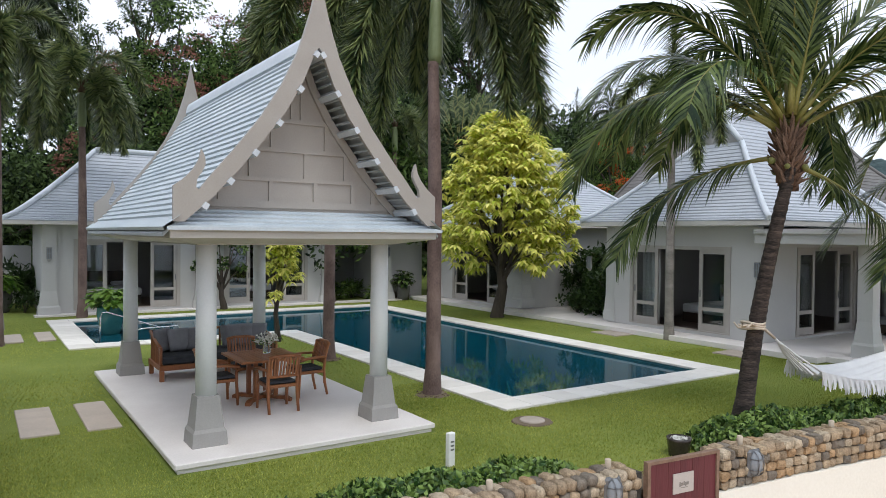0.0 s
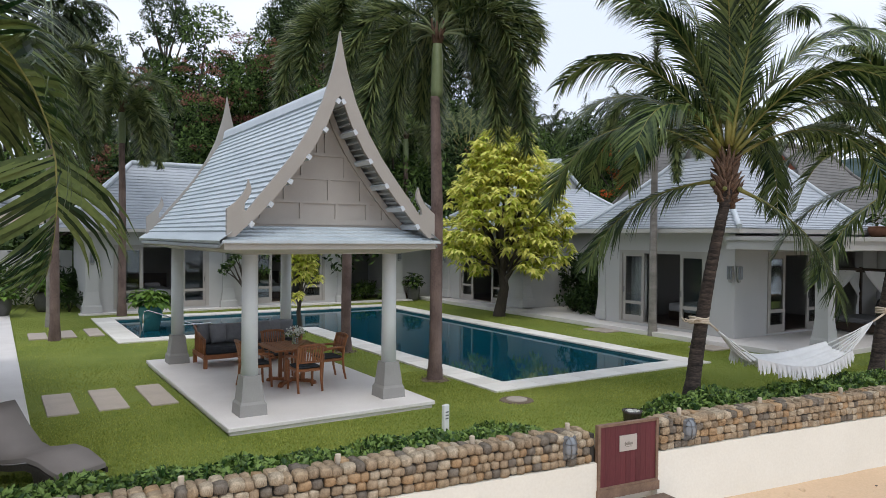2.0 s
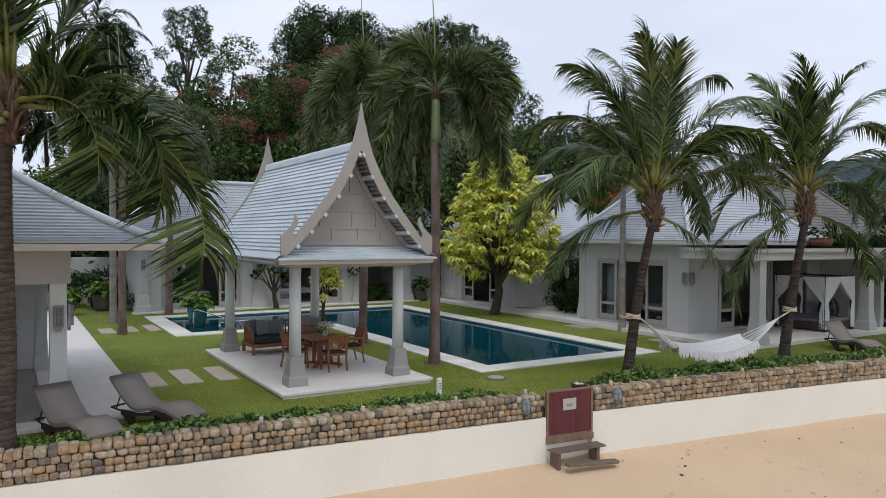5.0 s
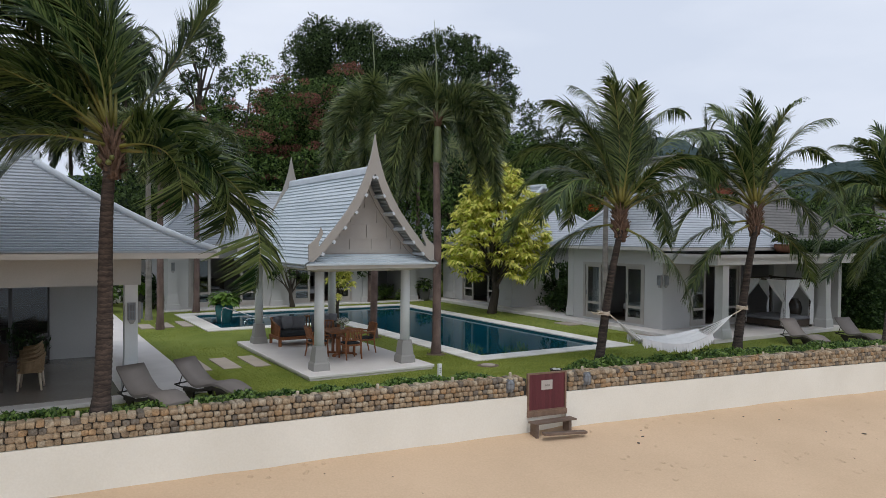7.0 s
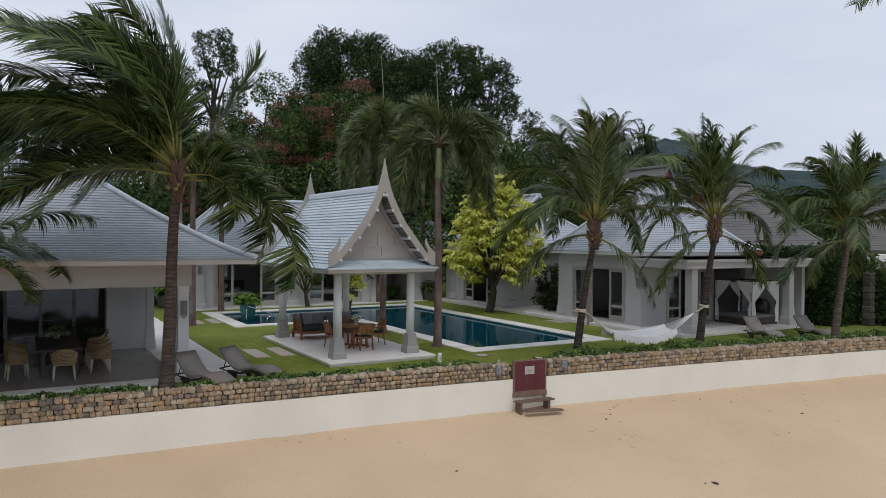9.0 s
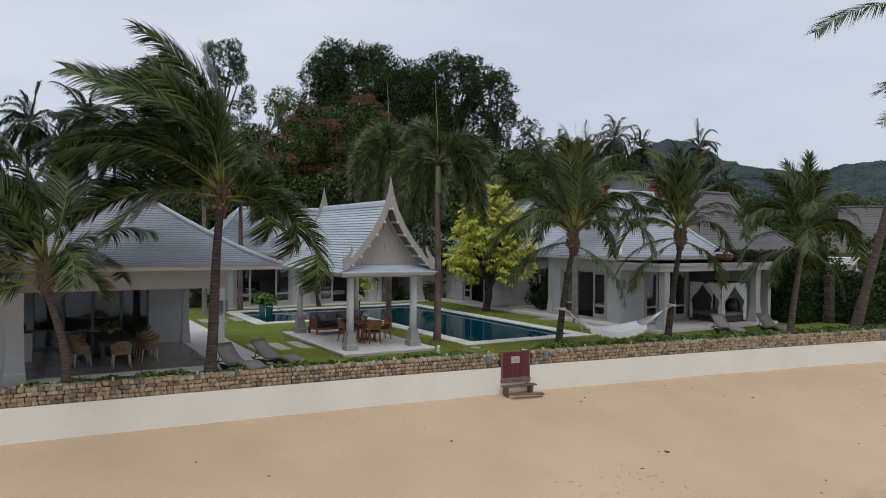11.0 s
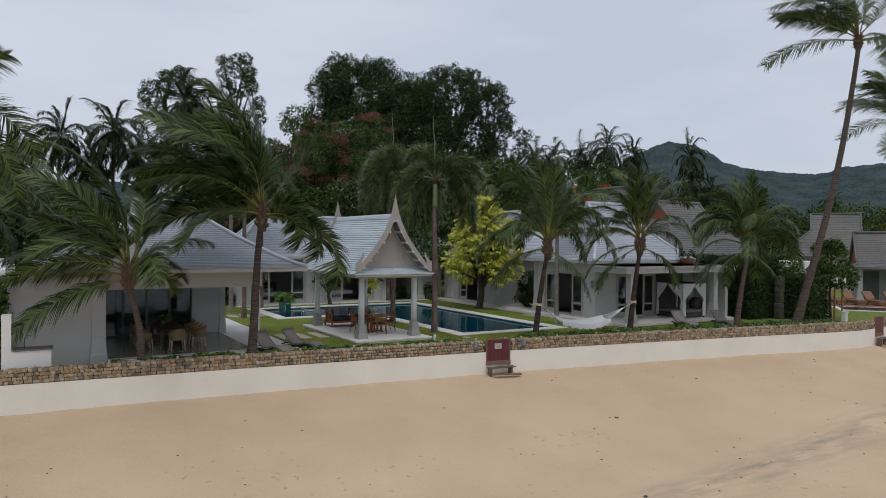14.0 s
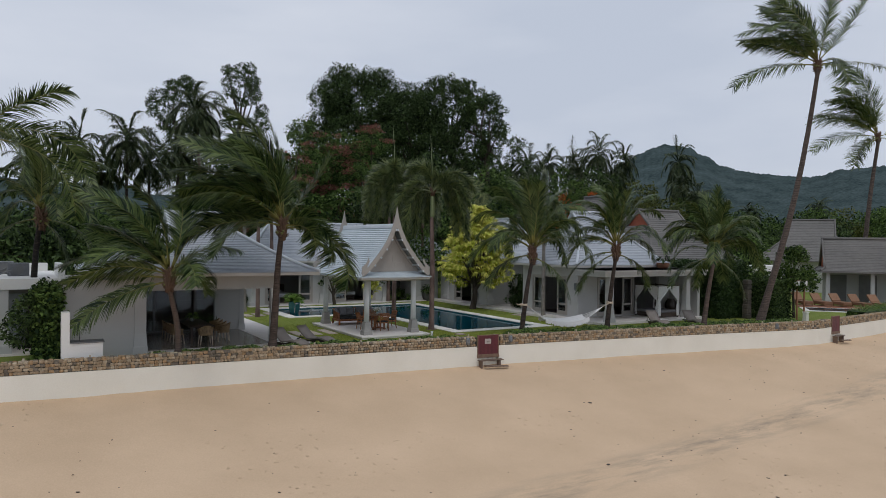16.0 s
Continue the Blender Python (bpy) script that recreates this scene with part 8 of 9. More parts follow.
# ---- rooms ----
def bed(x, y, z, rz, label):
    b = local("bed", label, "bed", pose(x, y, z, 0, 0, rz), "beds")
    bm = bmesh.new()
    box(bm, -0.95, 0.95, -1.05, 1.05, 0.0, 0.30)
    part("base", bm, M["dark_wood_shade"], b)
    bm = bmesh.new()
    box(bm, -0.97, 0.97, -1.07, 1.03, 0.302, 0.58, 0.05)
    part("mattress", bm, M["bed_cloth"], b, "white bed linen")
    for sx in (-0.45, 0.45):
        bm = bmesh.new()
        box(bm, sx - 0.32, sx + 0.32, 0.62, 1.0, 0.582, 0.74, 0.06)
        part("pillow", bm, M["bed_cloth"], b)
    block("headboard", -1.1, 1.1, 1.06, 1.14, 0.0, 1.15, M["dark_wood_shade"], b)


bed(20.6, 15.6, 0.2, -90, "white-made double bed in the poolside bedroom")
bed(20.4, 25.4, 0.2, -90, "white-made double bed in the garden room")
bed(4.9, 32.2, 0.15, 0, "white-made double bed in the back room")
bed(10.1, 32.2, 0.15, 0, "white-made double bed behind the glazed doors")
cab = thing("wall_cabinet", "dark shelving against the dining room wall", "cabinet")
block("body", -6.2, -3.6, 16.75, 17.05, 0.12, 2.2, M["dark_wood_shade"], cab)
for z in (0.6, 1.1, 1.6):
    block("shelf", -6.25, -3.55, 16.66, 16.749, z, z + 0.04, M["dark_wood_shade"], cab)

# ---- barbecue corner and neighbouring white house ----
bq = thing("outdoor_kitchen", "white outdoor sink counter with a tall screen wall", "counter")
block("counter", -9.95, -8.85, 8.72, 9.4, 0.0, 0.82, M["white_wall"], bq)
block("worktop", -9.90, -8.80, 8.68, 9.4, 0.822, 0.87, M["grey_metal"], bq, "dark stone worktop")
block("screen_wall", -10.22, -9.95, 8.72, 9.5, 0.0, 1.95, M["white_wall"], bq)
bm = bmesh.new()
tube(bm, [(-9.6, 9.2, 0.86), (-9.6, 9.2, 1.15), (-9.52, 9.15, 1.28), (-9.4, 9.1, 1.25)], 0.016, 6)
part("tap", bm, M["chrome"], bq)
nb = thing("white_annex", "white flat-roofed neighbouring house with dark door", "house")
bm = bmesh.new()
box(bm, -16.5, -10.15, 14.2, 20.0, 0.0, 3.0)
part("wall", bm, M["wall_paint"], nb)
bm = bmesh.new()
box(bm, -16.6, -10.05, 14.0, 20.2, 2.72, 3.05)
box(bm, -16.6, -10.4, 19.4, 19.9, 3.05, 3.45)
box(bm, -10.2, -9.95, 12.3, 16.45, 3.051, 3.58)
part("parapet", bm, M["white_wall"], nb, "white parapet roof")
pilaster(nb, -12.1, 12.55, 0.18, 0.18, 0.1, 2.72, 0.12)
block("porch_roof", -16.6, -9.92, 12.28, 13.99, 2.63, 3.05, M["white_wall"], nb)
block("porch_floor", -16.6, -10.2, 12.2, 14.19, 0.0, 0.1, M["slab"], nb)
block("door", -12.1, -11.2, 14.13, 14.19, 0.1, 2.5, M["lead"], nb, "dark grey door")
block("door_pane", -11.95, -11.35, 14.1, 14.125, 0.5, 2.35, M["lamp_glass"], nb)
for k, (x, y) in enumerate(((-11.6, 15.0), (-13.0, 16.0), (-12.2, 17.3))):
    u = thing("roof_unit", "weathered grey unit on the flat roof", "air conditioner", "roof units")
    bm = bmesh.new()
    box(bm, x - 0.4, x + 0.4, y - 0.3, y + 0.3, 3.05, 3.6, 0.02)
    part("casing", bm, M["grey_metal"], u)
    bm = bmesh.new()
    tube(bm, [(x, y - 0.31, 3.32), (x, y - 0.33, 3.32)], 0.2, 14)
    part("fan_grille", bm, M["lead"], u)
bm = bmesh.new()
random.seed(5)
for k in range(9):
    x, y = rnd(-15, -11.5), rnd(14.5, 18.5)
    tube(bm, [(x, y, 3.1), (x + rnd(-0.8, 0.8), y + rnd(-0.8, 0.8), 3.12 + rnd(0, 0.3))], 0.035, 5)
rub = tagged(part("roof_pipes", bm, M["lead"]), "grey pipes lying on the flat roof", "pipes", kind="stuff")

# ---- neighbours to the far side ----
def neighbour(name, label, x0, x1, y0, y1, ze, zr, gable, axis="x"):
    h = thing(name, label, "house", "neighbouring villas")
    bm = bmesh.new()
    box(bm, x0 + 0.7, x1 - 0.7, y0 + 0.7, y1 - 0.7, 0.0, ze - 0.1)
    part("wall", bm, M["wall_paint"], h)
    hip_roof(h, x0, x1, y0, y1, ze, zr, 26, M["roof_grey"], gable=gable, curve=1.1, axis=axis, gable_mat=M["red_wood"])
    return h


n1 = neighbour("neighbour_villa", "neighbouring villa with weathered grey roof and red gable", 26.0, 36.2, 14.6, 22.8, 3.3, 7.25, 2.95)
block("terrace_parapet", 26.0, 34.0, 14.0, 14.3, 2.6, 3.15, M["white_wall"], n1)
n1b = neighbour("neighbour_wing", "taller grey-roofed wing behind the villa", 27.5, 33.0, 20.5, 28.0, 4.2, 8.6, 1.9, "y")
sh = thing("garden_shelter", "flat white shelter roof on square posts behind the hedge", "shelter")
block("roof_slab", 34.4, 38.0, 12.4, 15.0, 2.72, 3.2, M["white_wall"], sh, bevel=0.02)
for x, y in ((34.7, 12.7), (37.7, 12.7), (34.7, 14.7), (37.7, 14.7)):
    block("post", x - 0.1, x + 0.1, y - 0.1, y + 0.1, 0.0, 2.719, M["white_wall"], sh)
n2 = neighbour("far_villa", "far villa with long grey roof and red gable ends", -5.6, 5.0, -5.0, 5.0, 3.2, 7.4, 3.1)
n2.matrix_basis = pose(61.0, 24.6, 0, 0, 0, -57)
fp = thing("pool_pavilion", "grey-roofed open pool pavilion with white columns", "pavilion", at=pose(43.3, 13.0, 0, 0, 0, -53))
hip_roof(fp, 0.0, 7.4, 0.0, 4.6, 2.7, 5.25, 20, M["roof_grey"], gable=0.3, curve=1.15, gable_mat=M["red_wood"])
for x in (0.6, 3.7, 6.8):
    pilaster(fp, x, 0.7, 0.14, 0.14, 0.05, 2.75, 0.10)
bm = bmesh.new()
box(bm, 0.5, 6.9, 3.9, 4.1, 0.0, 2.75)
part("back_wall", bm, M["wall_paint"], fp)
# no real openings: dark panels on the wall stand in for their shade
for x in (1.0, 3.2, 5.4):
    block("doorway", x, x + 1.3, 3.82, 3.895, 0.1, 2.3, M["lead"], fp)
fpool = thing("neighbour_pool", "small dark pool with pale coping", "pool")
fpool.matrix_basis = pose(38.6, 11.6, 0, 0, 0, -50)
block("coping", 0.0, 6.6, -2.2, 1.0, 0.0, 0.05, M["coping"], fpool)
block("water", 0.35, 6.25, -1.85, 0.65, 0.051, 0.06, M["water"], fpool)
block("deck", 0.0, 6.8, 1.0, 3.4, 0.0, 0.08, M["terracotta"], fpool, "terracotta pool deck")


def rattan_lounger(x, y):
    r_ = local("rattan_lounger", "brown rattan lounger on the pool deck", "sun lounger", pose(x, y, 0.08, 0, 0, -25), "rattan loungers")
    bm = bmesh.new()
    box(bm, -0.35, 0.35, -1.0, 0.4, 0.12, 0.36, 0.03)
    part("base", bm, M["deck_rattan"], r_)
    bm = bmesh.new()
    prism(bm, [(0.36, 0.30), (0.42, 0.36), (0.92, 0.86), (0.84, 0.92), (0.34, 0.42)], "x", -0.35, 0.35)
    part("backrest", bm, M["deck_rattan"], r_)
    for sx in (-0.3, 0.3):
        for sy in (-0.9, 0.3):
            block("leg", sx - 0.03, sx + 0.03, sy - 0.03, sy + 0.03, 0.0, 0.12, M["deck_rattan"], r_)


for k in range(5):
    rattan_lounger(41.0 + 0.85 * k, 13.1 - 1.0 * k)
for x, y in ((30.75, 6.85), (31.35, 6.75)):
    lp = local("garden_lantern", "square white lantern on a slim brown post", "lamp post", pose(x, y, 0.0), "garden lanterns")
    bm = bmesh.new()
    box(bm, -0.04, 0.04, -0.04, 0.04, 0.0, 2.15)
    part("post", bm, M["terracotta"], lp)
    bm = bmesh.new()
    box(bm, -0.13, 0.13, -0.13, 0.13, 2.15, 2.48, 0.01)
    part("lamp", bm, M["marker"], lp)
    block("cap", -0.16, 0.16, -0.16, 0.16, 2.482, 2.53, M["gate_trim"], lp)
ur = local("concrete_pillar", "short pale concrete pillar beside the hedge", "pillar", pose(30.75, 6.25, 0.0))
bm = bmesh.new()
frustum(bm, 0, 0, 0.0, 0.5, 0.13, 0.13, 0.12, 0.12)
frustum(bm, 0, 0, 0.5, 0.56, 0.15, 0.15, 0.15, 0.15)
part("pillar", bm, M["coping"], ur)
sp = local("stone_pillar", "rough stone gate pillar between the hedges", "pillar", pose(28.5, 8.8, 0.0))
random.seed(8)
for k in range(8):
    bm = bmesh.new()
    box(bm, -0.2 + rnd(-0.02, 0.02), 0.2 + rnd(-0.02, 0.02), -0.2, 0.2, 0.31 * k, 0.31 * k + 0.30, 0.03)
    part("stone", bm, M["dark_stone"], sp)

# ---- hedges and shrubs ----
def hedge_block(name, label, x0, x1, y0, y1, z1, leaf, n, mat, seed, z0=0.0, rough=0.12, category="hedge"):
    """A clipped or rambling hedge: leaves over the faces of a block, and a dark core that stands in for inner shade."""
    h = thing(name, label, category)
    rs = np.random.RandomState(seed)
    bm = bmesh.new()
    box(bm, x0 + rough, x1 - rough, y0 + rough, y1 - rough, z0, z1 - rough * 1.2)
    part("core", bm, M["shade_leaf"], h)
    A = np.array([(x1 - x0) * (y1 - y0), (x1 - x0) * (z1 - z0), (y1 - y0) * (z1 - z0), (y1 - y0) * (z1 - z0)])
    cnt = (n * A / A.sum()).astype(int)
    P, N = [], []
    for q, c in enumerate(cnt):
        a, b = rs.rand(c), rs.rand(c)
        if q == 0:
            P.append(np.stack((x0 + (x1 - x0) * a, y0 + (y1 - y0) * b, np.full(c, z1)), 1)), N.append(np.tile((0, 0, 1.0), (c, 1)))
        elif q == 1:
            P.append(np.stack((x0 + (x1 - x0) * a, np.full(c, y0), z0 + (z1 - z0) * b), 1)), N.append(np.tile((0, -1.0, 0), (c, 1)))
        else:
            P.append(np.stack((np.full(c, x0 if q == 2 else x1), y0 + (y1 - y0) * a, z0 + (z1 - z0) * b), 1)), N.append(np.tile((-1.0 if q == 2 else 1.0, 0, 0), (c, 1)))
    P, N = np.concatenate(P), np.concatenate(N)
    P = P + rs.normal(size=P.shape) * rough * 0.55
    v_, f_ = leaf_quads(P, N, leaf, rs)
    raw("foliage", v_, f_, M[mat], h)
    return h


def leaf_quads(P, N, leaf, rs, spread=0.8, aspect=0.62):
    n = len(P)
    w = N * 0.35 + rs.normal(size=(n, 3)) * spread
    w /= np.linalg.norm(w, axis=1)[:, None]
    s = np.cross(w, N + rs.normal(size=(n, 3)) * 0.5)
    s /= np.linalg.norm(s, axis=1)[:, None] + 1e-9
    nr = np.cross(w, s)
    L = leaf * (0.6 + 0.8 * rs.rand(n))[:, None]
    V = np.stack((P - w * L * 0.5, P + s * L * aspect * 0.5 + nr * L * 0.08, P + w * L * 0.5, P - s * L * aspect * 0.5 + nr * L * 0.08), 1).reshape(-1, 3)
    F = np.arange(n)[:, None] * 4 + np.array((0, 1, 2, 3))[None]
    return V, F


def wall_bed(name, label, xa, xb, depth, height, n, seed):
    """Rambling ground cover on the garden side of the sea wall."""
    h = thing(name, label, "ground cover", "planting along the wall")
    rs = np.random.RandomState(seed)
    x = xa + (xb - xa) * rs.rand(n)
    wy = np.array([wall_y(q) for q in x]) + 0.16
    d = rs.rand(n)
    ends = np.clip(np.minimum(x - xa, xb - x) / 0.5, 0.0, 1.0) ** 0.5
    top = height * (0.82 + 0.16 * np.sin(x * 2.3 + 1.7 * d) * np.cos(x * 0.9) + 0.12 * np.sin(x * 7.1)) * np.sqrt(np.clip(1 - (2 * d - 1) ** 2 * 0.8, 0, 1)) * ends
    P = np.stack((x, wy + d * depth, top * (0.35 + 0.65 * rs.rand(n)) + 0.03), 1)
    N = np.stack((np.zeros(n), d - 0.8, np.full(n, 0.9)), 1)
    v_, f_ = leaf_quads(P, N, 0.085, rs)
    raw("foliage", v_, f_, M["hedge_leaf"], h)
    # closed dark sheet below the leaves, put in for the shade under them
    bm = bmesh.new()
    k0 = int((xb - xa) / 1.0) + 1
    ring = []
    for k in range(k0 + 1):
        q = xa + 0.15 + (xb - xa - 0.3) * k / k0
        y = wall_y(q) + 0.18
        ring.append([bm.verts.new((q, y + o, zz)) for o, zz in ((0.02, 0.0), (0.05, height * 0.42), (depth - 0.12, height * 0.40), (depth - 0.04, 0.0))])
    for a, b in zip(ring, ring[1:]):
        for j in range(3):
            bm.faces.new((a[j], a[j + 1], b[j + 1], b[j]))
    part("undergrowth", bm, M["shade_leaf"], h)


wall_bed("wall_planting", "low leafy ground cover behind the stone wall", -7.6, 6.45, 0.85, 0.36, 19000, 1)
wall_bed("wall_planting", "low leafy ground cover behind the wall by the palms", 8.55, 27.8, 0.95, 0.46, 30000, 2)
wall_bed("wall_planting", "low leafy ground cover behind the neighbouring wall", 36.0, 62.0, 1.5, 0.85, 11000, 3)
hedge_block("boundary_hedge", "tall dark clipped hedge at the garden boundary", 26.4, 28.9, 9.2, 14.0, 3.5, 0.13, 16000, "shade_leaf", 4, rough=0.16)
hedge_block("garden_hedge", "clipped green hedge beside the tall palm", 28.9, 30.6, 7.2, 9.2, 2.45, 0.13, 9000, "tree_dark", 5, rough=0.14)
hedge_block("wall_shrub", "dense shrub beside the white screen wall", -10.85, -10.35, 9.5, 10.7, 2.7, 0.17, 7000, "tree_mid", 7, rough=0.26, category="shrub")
v, f = leaf_cloud([(-11.0, 10.0, 1.9, 0.85), (-10.7, 9.9, 2.6, 0.55), (-11.5, 10.1, 1.3, 0.7)], 1500, 0.17, 1.0, 77)
tagged(raw("shrub_growth", v, f, M["tree_dark"]), "loose growth on top of the shrub", "shrub", kind="stuff")
broad_tree("garden_tree", "small dark-leaved tree in front of the neighbouring pool", (31.6, 7.6, 0.0), 4.9, 1.45, M["tree_mid"], 301, 0.08, 34, 1300, 0.19, 0.3)
broad_tree("garden_tree", "round white-flowering shrub behind the hedge", (33.2, 12.6, 0.0), 5.2, 2.6, M["tree_mid"], 302, 0.15, 22, 260, 0.26, 0.1, M["petal"], share=0.12)


def shrub(name, label, x, y, z, r, h, mat, leaf, per, seed, fan=False):
    s = thing(name, label, "shrub", "garden shrubs")
    random.seed(seed)
    cl = [(x + rnd(-r, r) * 0.7, y + rnd(-r, r) * 0.7, z + h * rnd(0.25, 0.8), r * rnd(0.4, 0.62)) for _ in range(9)]
    v_, f_ = leaf_cloud(cl, per, leaf, 0.9, seed, 0.22 if fan else 0.5)
    raw("foliage", v_, f_, M[mat], s)
    bm = bmesh.new()
    for c in cl[:5]:
        tube(bm, [(x, y, z - 0.05), (x + (c[0] - x) * 0.4, y + (c[1] - y) * 0.4, z + (c[2] - z) * 0.6), c[:3]], [0.03, 0.02, 0.008], 5)
    part("stem", bm, M["bark"], s)


for k, (x, y, z, r, h, mat, leaf, fan) in enumerate((
        (0.9, 32.6, 0, 0.9, 1.8, "shade_leaf", 0.34, True), (2.0, 33.0, 0, 0.8, 1.6, "shade_leaf", 0.34, True), (1.9, 30.6, 0, 0.55, 0.8, "shade_leaf", 0.12, False), (-0.6, 33.0, 0, 1.0, 1.9, "tree_mid", 0.3, True),
        (-2.4, 31.0, 0, 1.1, 2.2, "shade_leaf", 0.25, False), (-3.6, 29.0, 0, 1.2, 2.4, "tree_mid", 0.25, False), (-2.6, 27.2, 0, 0.8, 1.2, "shade_leaf", 0.2, False), (-4.6, 32.5, 0, 1.4, 3.0, "tree_dark", 0.3, False), (-6.5, 30.0, 0, 1.5, 3.2, "tree_mid", 0.3, False),
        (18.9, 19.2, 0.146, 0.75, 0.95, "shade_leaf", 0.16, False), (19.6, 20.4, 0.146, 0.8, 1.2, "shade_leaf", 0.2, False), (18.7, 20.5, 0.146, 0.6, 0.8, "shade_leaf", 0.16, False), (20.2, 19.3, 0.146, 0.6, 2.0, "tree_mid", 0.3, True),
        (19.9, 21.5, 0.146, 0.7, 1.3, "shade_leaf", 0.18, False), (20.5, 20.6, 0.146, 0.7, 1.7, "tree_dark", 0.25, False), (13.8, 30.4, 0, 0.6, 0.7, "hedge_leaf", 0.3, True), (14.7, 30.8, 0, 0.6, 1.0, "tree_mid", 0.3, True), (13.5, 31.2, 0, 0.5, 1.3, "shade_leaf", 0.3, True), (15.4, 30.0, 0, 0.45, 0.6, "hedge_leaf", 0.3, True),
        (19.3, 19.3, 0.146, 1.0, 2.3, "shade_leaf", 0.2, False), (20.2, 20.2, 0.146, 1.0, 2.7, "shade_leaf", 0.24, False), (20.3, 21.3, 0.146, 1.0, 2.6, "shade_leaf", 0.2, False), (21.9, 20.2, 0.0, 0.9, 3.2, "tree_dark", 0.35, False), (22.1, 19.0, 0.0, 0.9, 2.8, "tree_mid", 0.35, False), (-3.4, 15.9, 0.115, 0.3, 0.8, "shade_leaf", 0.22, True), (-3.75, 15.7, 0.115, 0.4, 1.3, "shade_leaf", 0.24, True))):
    shrub("garden_shrub", "dark leafy shrub planted by the villa wall" if mat == "shade_leaf" else "green leafy shrub growing by the villa", x, y, z, r, h, mat, leaf, 620 if leaf < 0.22 else 330, 400 + k, fan)

# ---- pool coping tiles ----
def tile_mesh(w, d, h=0.05):
    bm = bmesh.new()
    box(bm, -w / 2, w / 2, -d / 2, d / 2, -h, 0, 0.006)
    return mesh_of("coping_tile", bm, M["coping"])


cop = tagged(raw("pool_coping_bed", [(0, 0, -0.2), (0.01, 0, -0.2), (0, 0.01, -0.2)], [(0, 1, 2)], M["mortar"]), "cream stone coping round the swimming pool", "coping", kind="structure")
bm = bmesh.new()
strips = []
X0, X1, Y0, Y1 = POOL[0] - COP, POOL[1] + COP, POOL[2] - COP, POOL[3] + COP
AX0, AY0 = ARM[0] - COP, ARM[2] - COP
strips.append(("x", X0, X1, Y0, POOL[2]))
strips.append(("y", X0, POOL[0], POOL[2], AY0))
strips.append(("x", AX0, POOL[0], AY0, ARM[2]))
strips.append(("y", AX0, ARM[0], ARM[2], POOL[3]))
strips.append(("x", AX0, X1, POOL[3], Y1))
strips.append(("y", POOL[1], X1, POOL[2], POOL[3]))
for axis, x0, x1, y0, y1 in strips:
    box(bm, x0 + 0.01, x1 - 0.01, y0 + 0.01, y1 - 0.01, -0.06, 0.012)
old = cop.data
cop.data = mesh_of("pool_coping_bed", bm, M["mortar"])
bpy.data.meshes.remove(old)
cache = {}
for axis, x0, x1, y0, y1 in strips:
    L = (x1 - x0) if axis == "x" else (y1 - y0)
    n_ = round(L / 0.60)
    step = L / n_
    key = (axis, round(step, 4))
    if key not in cache:
        cache[key] = tile_mesh(step - 0.006, COP - 0.004) if axis == "x" else tile_mesh(COP - 0.004, step - 0.006)
    for k in range(n_):
        ob = new("coping_tile", cache[key])
        ob.parent = cop
        c = step * (k + 0.5)
        ob.location = (x0 + c, 0.5 * (y0 + y1), 0.04 + 0.002 * (k % 3)) if axis == "x" else (0.5 * (x0 + x1), y0 + c, 0.04 + 0.002 * (k % 3))

# ---- grass blades over the garden ----
def grass(n, x0, x1, y0f, y1, seed, h=0.026):
    rs = np.random.RandomState(seed)
    x = x0 + (x1 - x0) * rs.rand(n)
    lo = np.array([wall_y(q) + 0.3 for q in x]) if y0f is None else np.full(n, y0f)
    y = lo + (y1 - lo) * rs.rand(n)
    keep = np.ones(n, bool)
    for bx0, bx1, by0, by1 in ((2.38, 6.13, 10.38, 17.24), (X0, X1, Y0, Y1), (AX0, X0, AY0, Y1), (-10.1, -0.07, 10.14, 32), (16.70, 26, 9.72, 30), (0.16, 0.68, 13.03, 14.82), (0.94, 1.47, 13.03, 14.87), (1.78, 2.28, 12.98, 14.87),
                               (0.26, 0.78, 22.88, 24.32), (1.0, 1.52, 22.88, 24.52), (1.8, 2.26, 22.88, 24.72), (15.93, 16.72, 16.03, 17.07), (15.88, 16.72, 11.96, 12.82), (2.1, 16.4, 28.7, 36)):
        keep &= ~((x > bx0) & (x < bx1) & (y > by0) & (y < by1))
    keep &= (x - 7.7) ** 2 + (y - 10.12) ** 2 > 0.1
    x, y = x[keep], y[keep]
    m = len(x)
    a = rs.rand(m) * 6.283
    w = 0.005 + 0.004 * rs.rand(m)
    hh = h * (0.5 + 0.8 * rs.rand(m))
    lx, ly = rs.normal(size=m) * 0.016, rs.normal(size=m) * 0.016
    z = np.full(m, -0.005)
    V = np.stack((np.stack((x - np.cos(a) * w, y - np.sin(a) * w, z), 1), np.stack((x + np.cos(a) * w, y + np.sin(a) * w, z), 1), np.stack((x + lx, y + ly, hh), 1)), 1).reshape(-1, 3)
    return V, np.arange(m)[:, None] * 3 + np.array((0, 1, 2))[None]


v1, f1 = grass(300000, -1.0, 17.2, None, 13.5, 1)
v2, f2 = grass(150000, -0.2, 16.4, 13.5, 29.2, 2)
v3, f3 = grass(24000, 17.0, 28.0, None, 9.8, 3)
v4, f4 = grass(14000, -9.0, -0.5, None, 10.2, 4)
vv = np.concatenate((v1, v2, v3, v4))
ff = np.concatenate((f1, f2 + len(v1), f3 + len(v1) + len(v2), f4 + len(v1) + len(v2) + len(v3)))
tagged(raw("grass", vv, ff, M["blade"]), "short green lawn grass", "grass", kind="stuff")

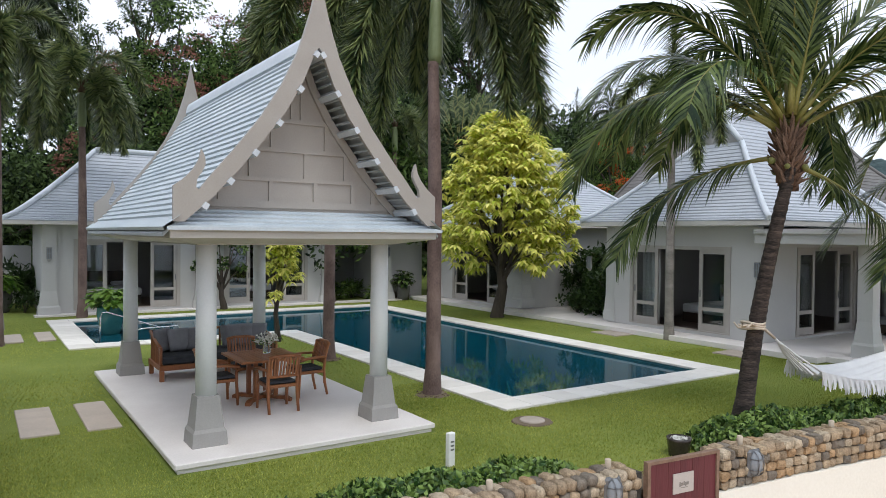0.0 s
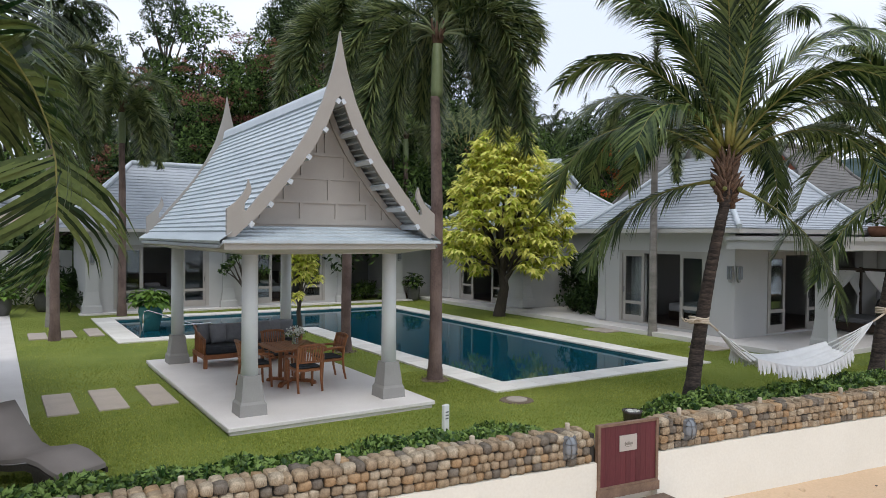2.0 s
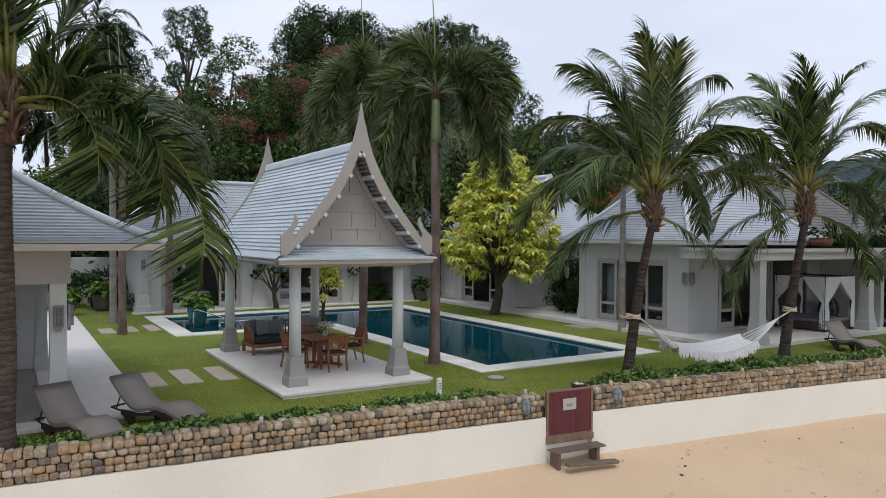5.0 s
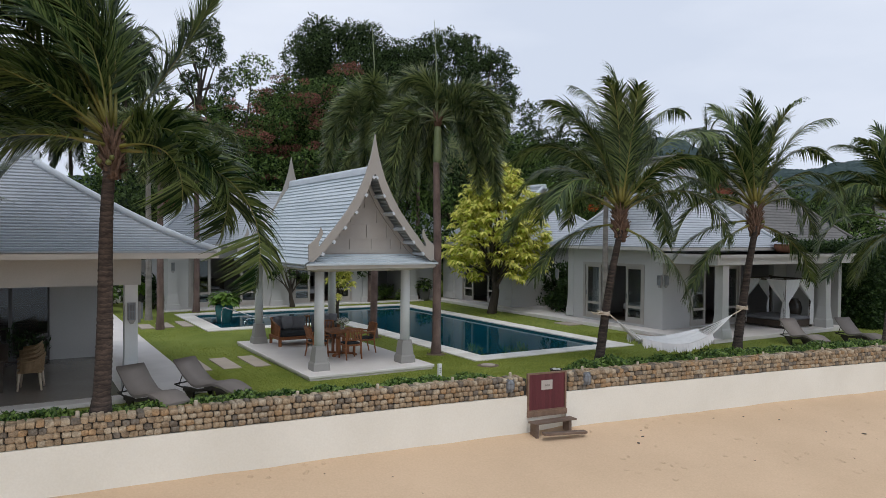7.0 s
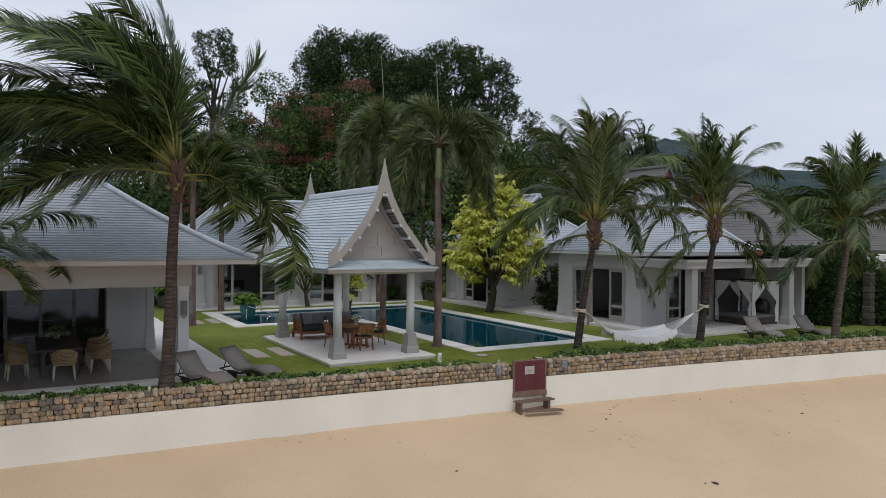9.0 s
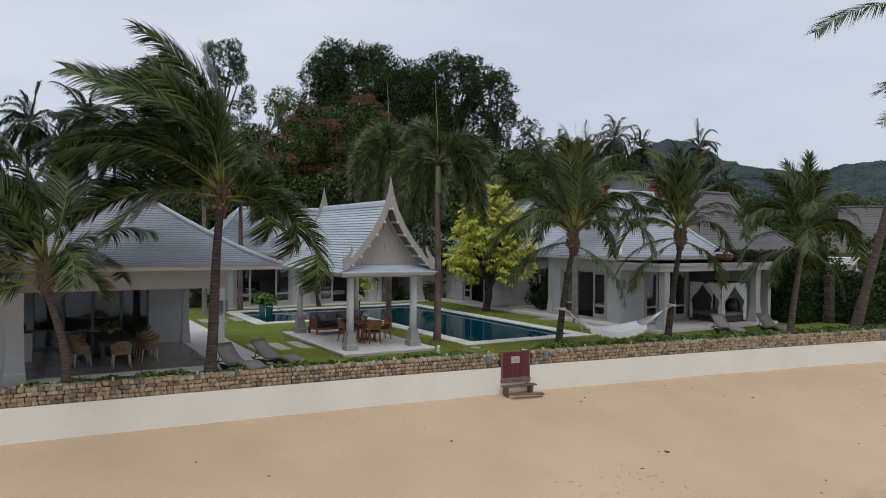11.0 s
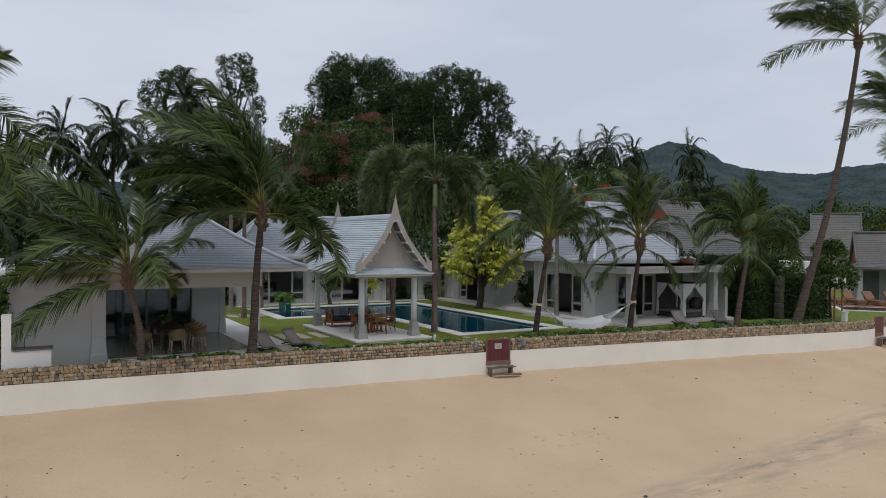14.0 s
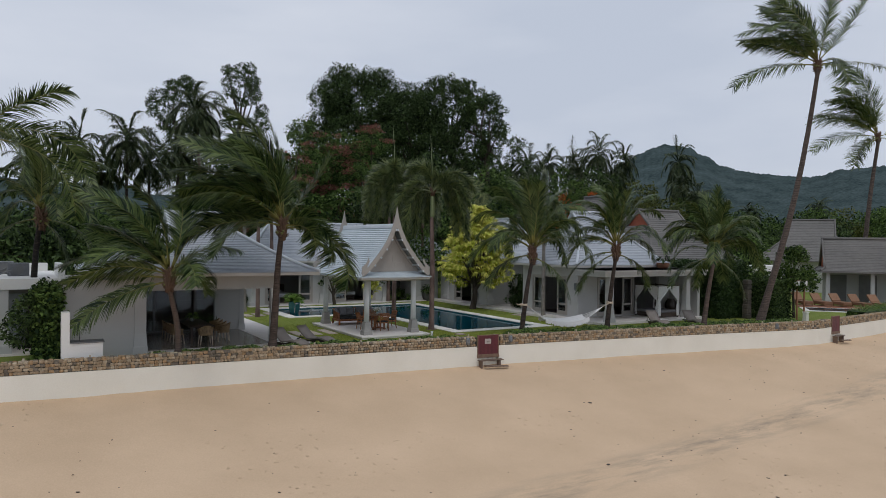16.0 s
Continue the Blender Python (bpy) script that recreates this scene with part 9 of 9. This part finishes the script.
# litter on the sand: dry leaves, husks, small stones, kelp streaks
random.seed(66)
bm = bmesh.new()
for k in range(340):
    x, d = rnd(-18, 36), rnd(0.3, 24) ** 1.0
    y = wall_y(x) - 0.3 - d
    z = beach_z(x, y)
    s = rnd(0.012, 0.04) * (1.9 if random.random() < 0.06 else 1)
    bmesh.ops.create_icosphere(bm, subdivisions=1, radius=s, matrix=Matrix.Translation((x, y, z + s * 0.15)) @ Matrix.Rotation(rnd(0, 6), 4, "Z") @ Matrix.Diagonal((rnd(0.7, 2.2), 1, 0.4, 1)))
tagged(part("beach_litter", bm, M["dark_wood_shade"]), "scattered dark husks and leaf bits on the sand", "litter", kind="stuff")

# ---- stones of the sea wall ----
def stone_mesh(w, d, h, seed):
    """A roughly squared block with worn round corners."""
    rs = random.Random(seed)
    bm = bmesh.new()
    bmesh.ops.create_cube(bm, size=2.0)
    bmesh.ops.subdivide_edges(bm, edges=list(bm.edges), cuts=2, use_grid_fill=True)
    skew = [rs.uniform(-0.12, 0.12) for _ in range(4)]
    for v_ in bm.verts:
        x, y, z = v_.co
        n = (abs(x) ** 5.2 + abs(y) ** 5.2 + abs(z) ** 5.2) ** (1 / 5.2)
        x, y, z = x / n, y / n, z / n
        x, z = x * (1 + skew[0] * z) + skew[1] * z * 0.5, z * (1 + skew[2] * x) + skew[3] * 0.3 * x
        v_.co = Vector((x * w / 2, y * d / 2, z * h / 2)) + Vector((rs.uniform(-1, 1), rs.uniform(-1, 1), rs.uniform(-1, 1))) * 0.0055
    for f_ in bm.faces:
        f_.smooth = True
    return mesh_of("stone", bm, M["rock"])


FRONT = [stone_mesh(0.208, 0.15, 0.118, 10 + k) for k in range(8)]
TOP = [stone_mesh(0.208, 0.19, 0.125, 30 + k) for k in range(8)]
random.seed(70)
near, rest_v, rest_f = 0, [], []
x = -15.0
while x < 58.0:
    w = rnd(0.115, 0.175)
    xc = x + w / 2
    x += w
    if GATE[0] - 0.05 < xc < GATE[1] + 0.08 or GATE2[0] < xc < GATE2[1]:
        continue
    y = wall_y(xc)
    ang = math.atan2(wall_y(xc + 0.3) - wall_y(xc - 0.3), 0.6)
    shift = 0.0
    cells = [(TOP, -0.105 + rnd(-0.012, 0.012), 0.262 + rnd(-0.015, 0.018)), (TOP, 0.085 + rnd(-0.01, 0.01), 0.262 + rnd(-0.02, 0.02))] + [(FRONT, -0.125 + rnd(-0.014, 0.012), z_ + rnd(-0.008, 0.008)) for z_ in (0.148, 0.035, -0.078)]
    for q, (pool_, dy, z) in enumerate(cells):
        me = random.choice(pool_)
        off = rnd(-0.015, 0.015) + (0.05 if q == 2 else 0.02 if q == 4 else 0.0)
        m = Matrix.Translation((xc + off - dy * math.sin(ang), y + dy, z)) @ Matrix.Rotation(ang, 4, "Z") @ Matrix.Rotation(rnd(-0.06, 0.06), 4, "Y") @ Matrix.Diagonal((w / 0.2 * 0.985, rnd(0.92, 1.05), rnd(0.9, 1.02), 1)) @ Matrix.Rotation(random.choice((0, math.pi)), 4, "Z")
        if -1.6 < xc < 7.0 and near < 300:
            ob = new("stone", me)
            ob.parent = core
            ob.matrix_basis = m
            near += 1
        else:
            b = len(rest_v)
            rest_v += [m @ v_.co for v_ in me.vertices]
            rest_f += [tuple(b + i for i in p.vertices) for p in me.polygons]
rest = raw("stonework", rest_v, rest_f, M["rock_rest"], core)
rest["kind"] = "stuff"
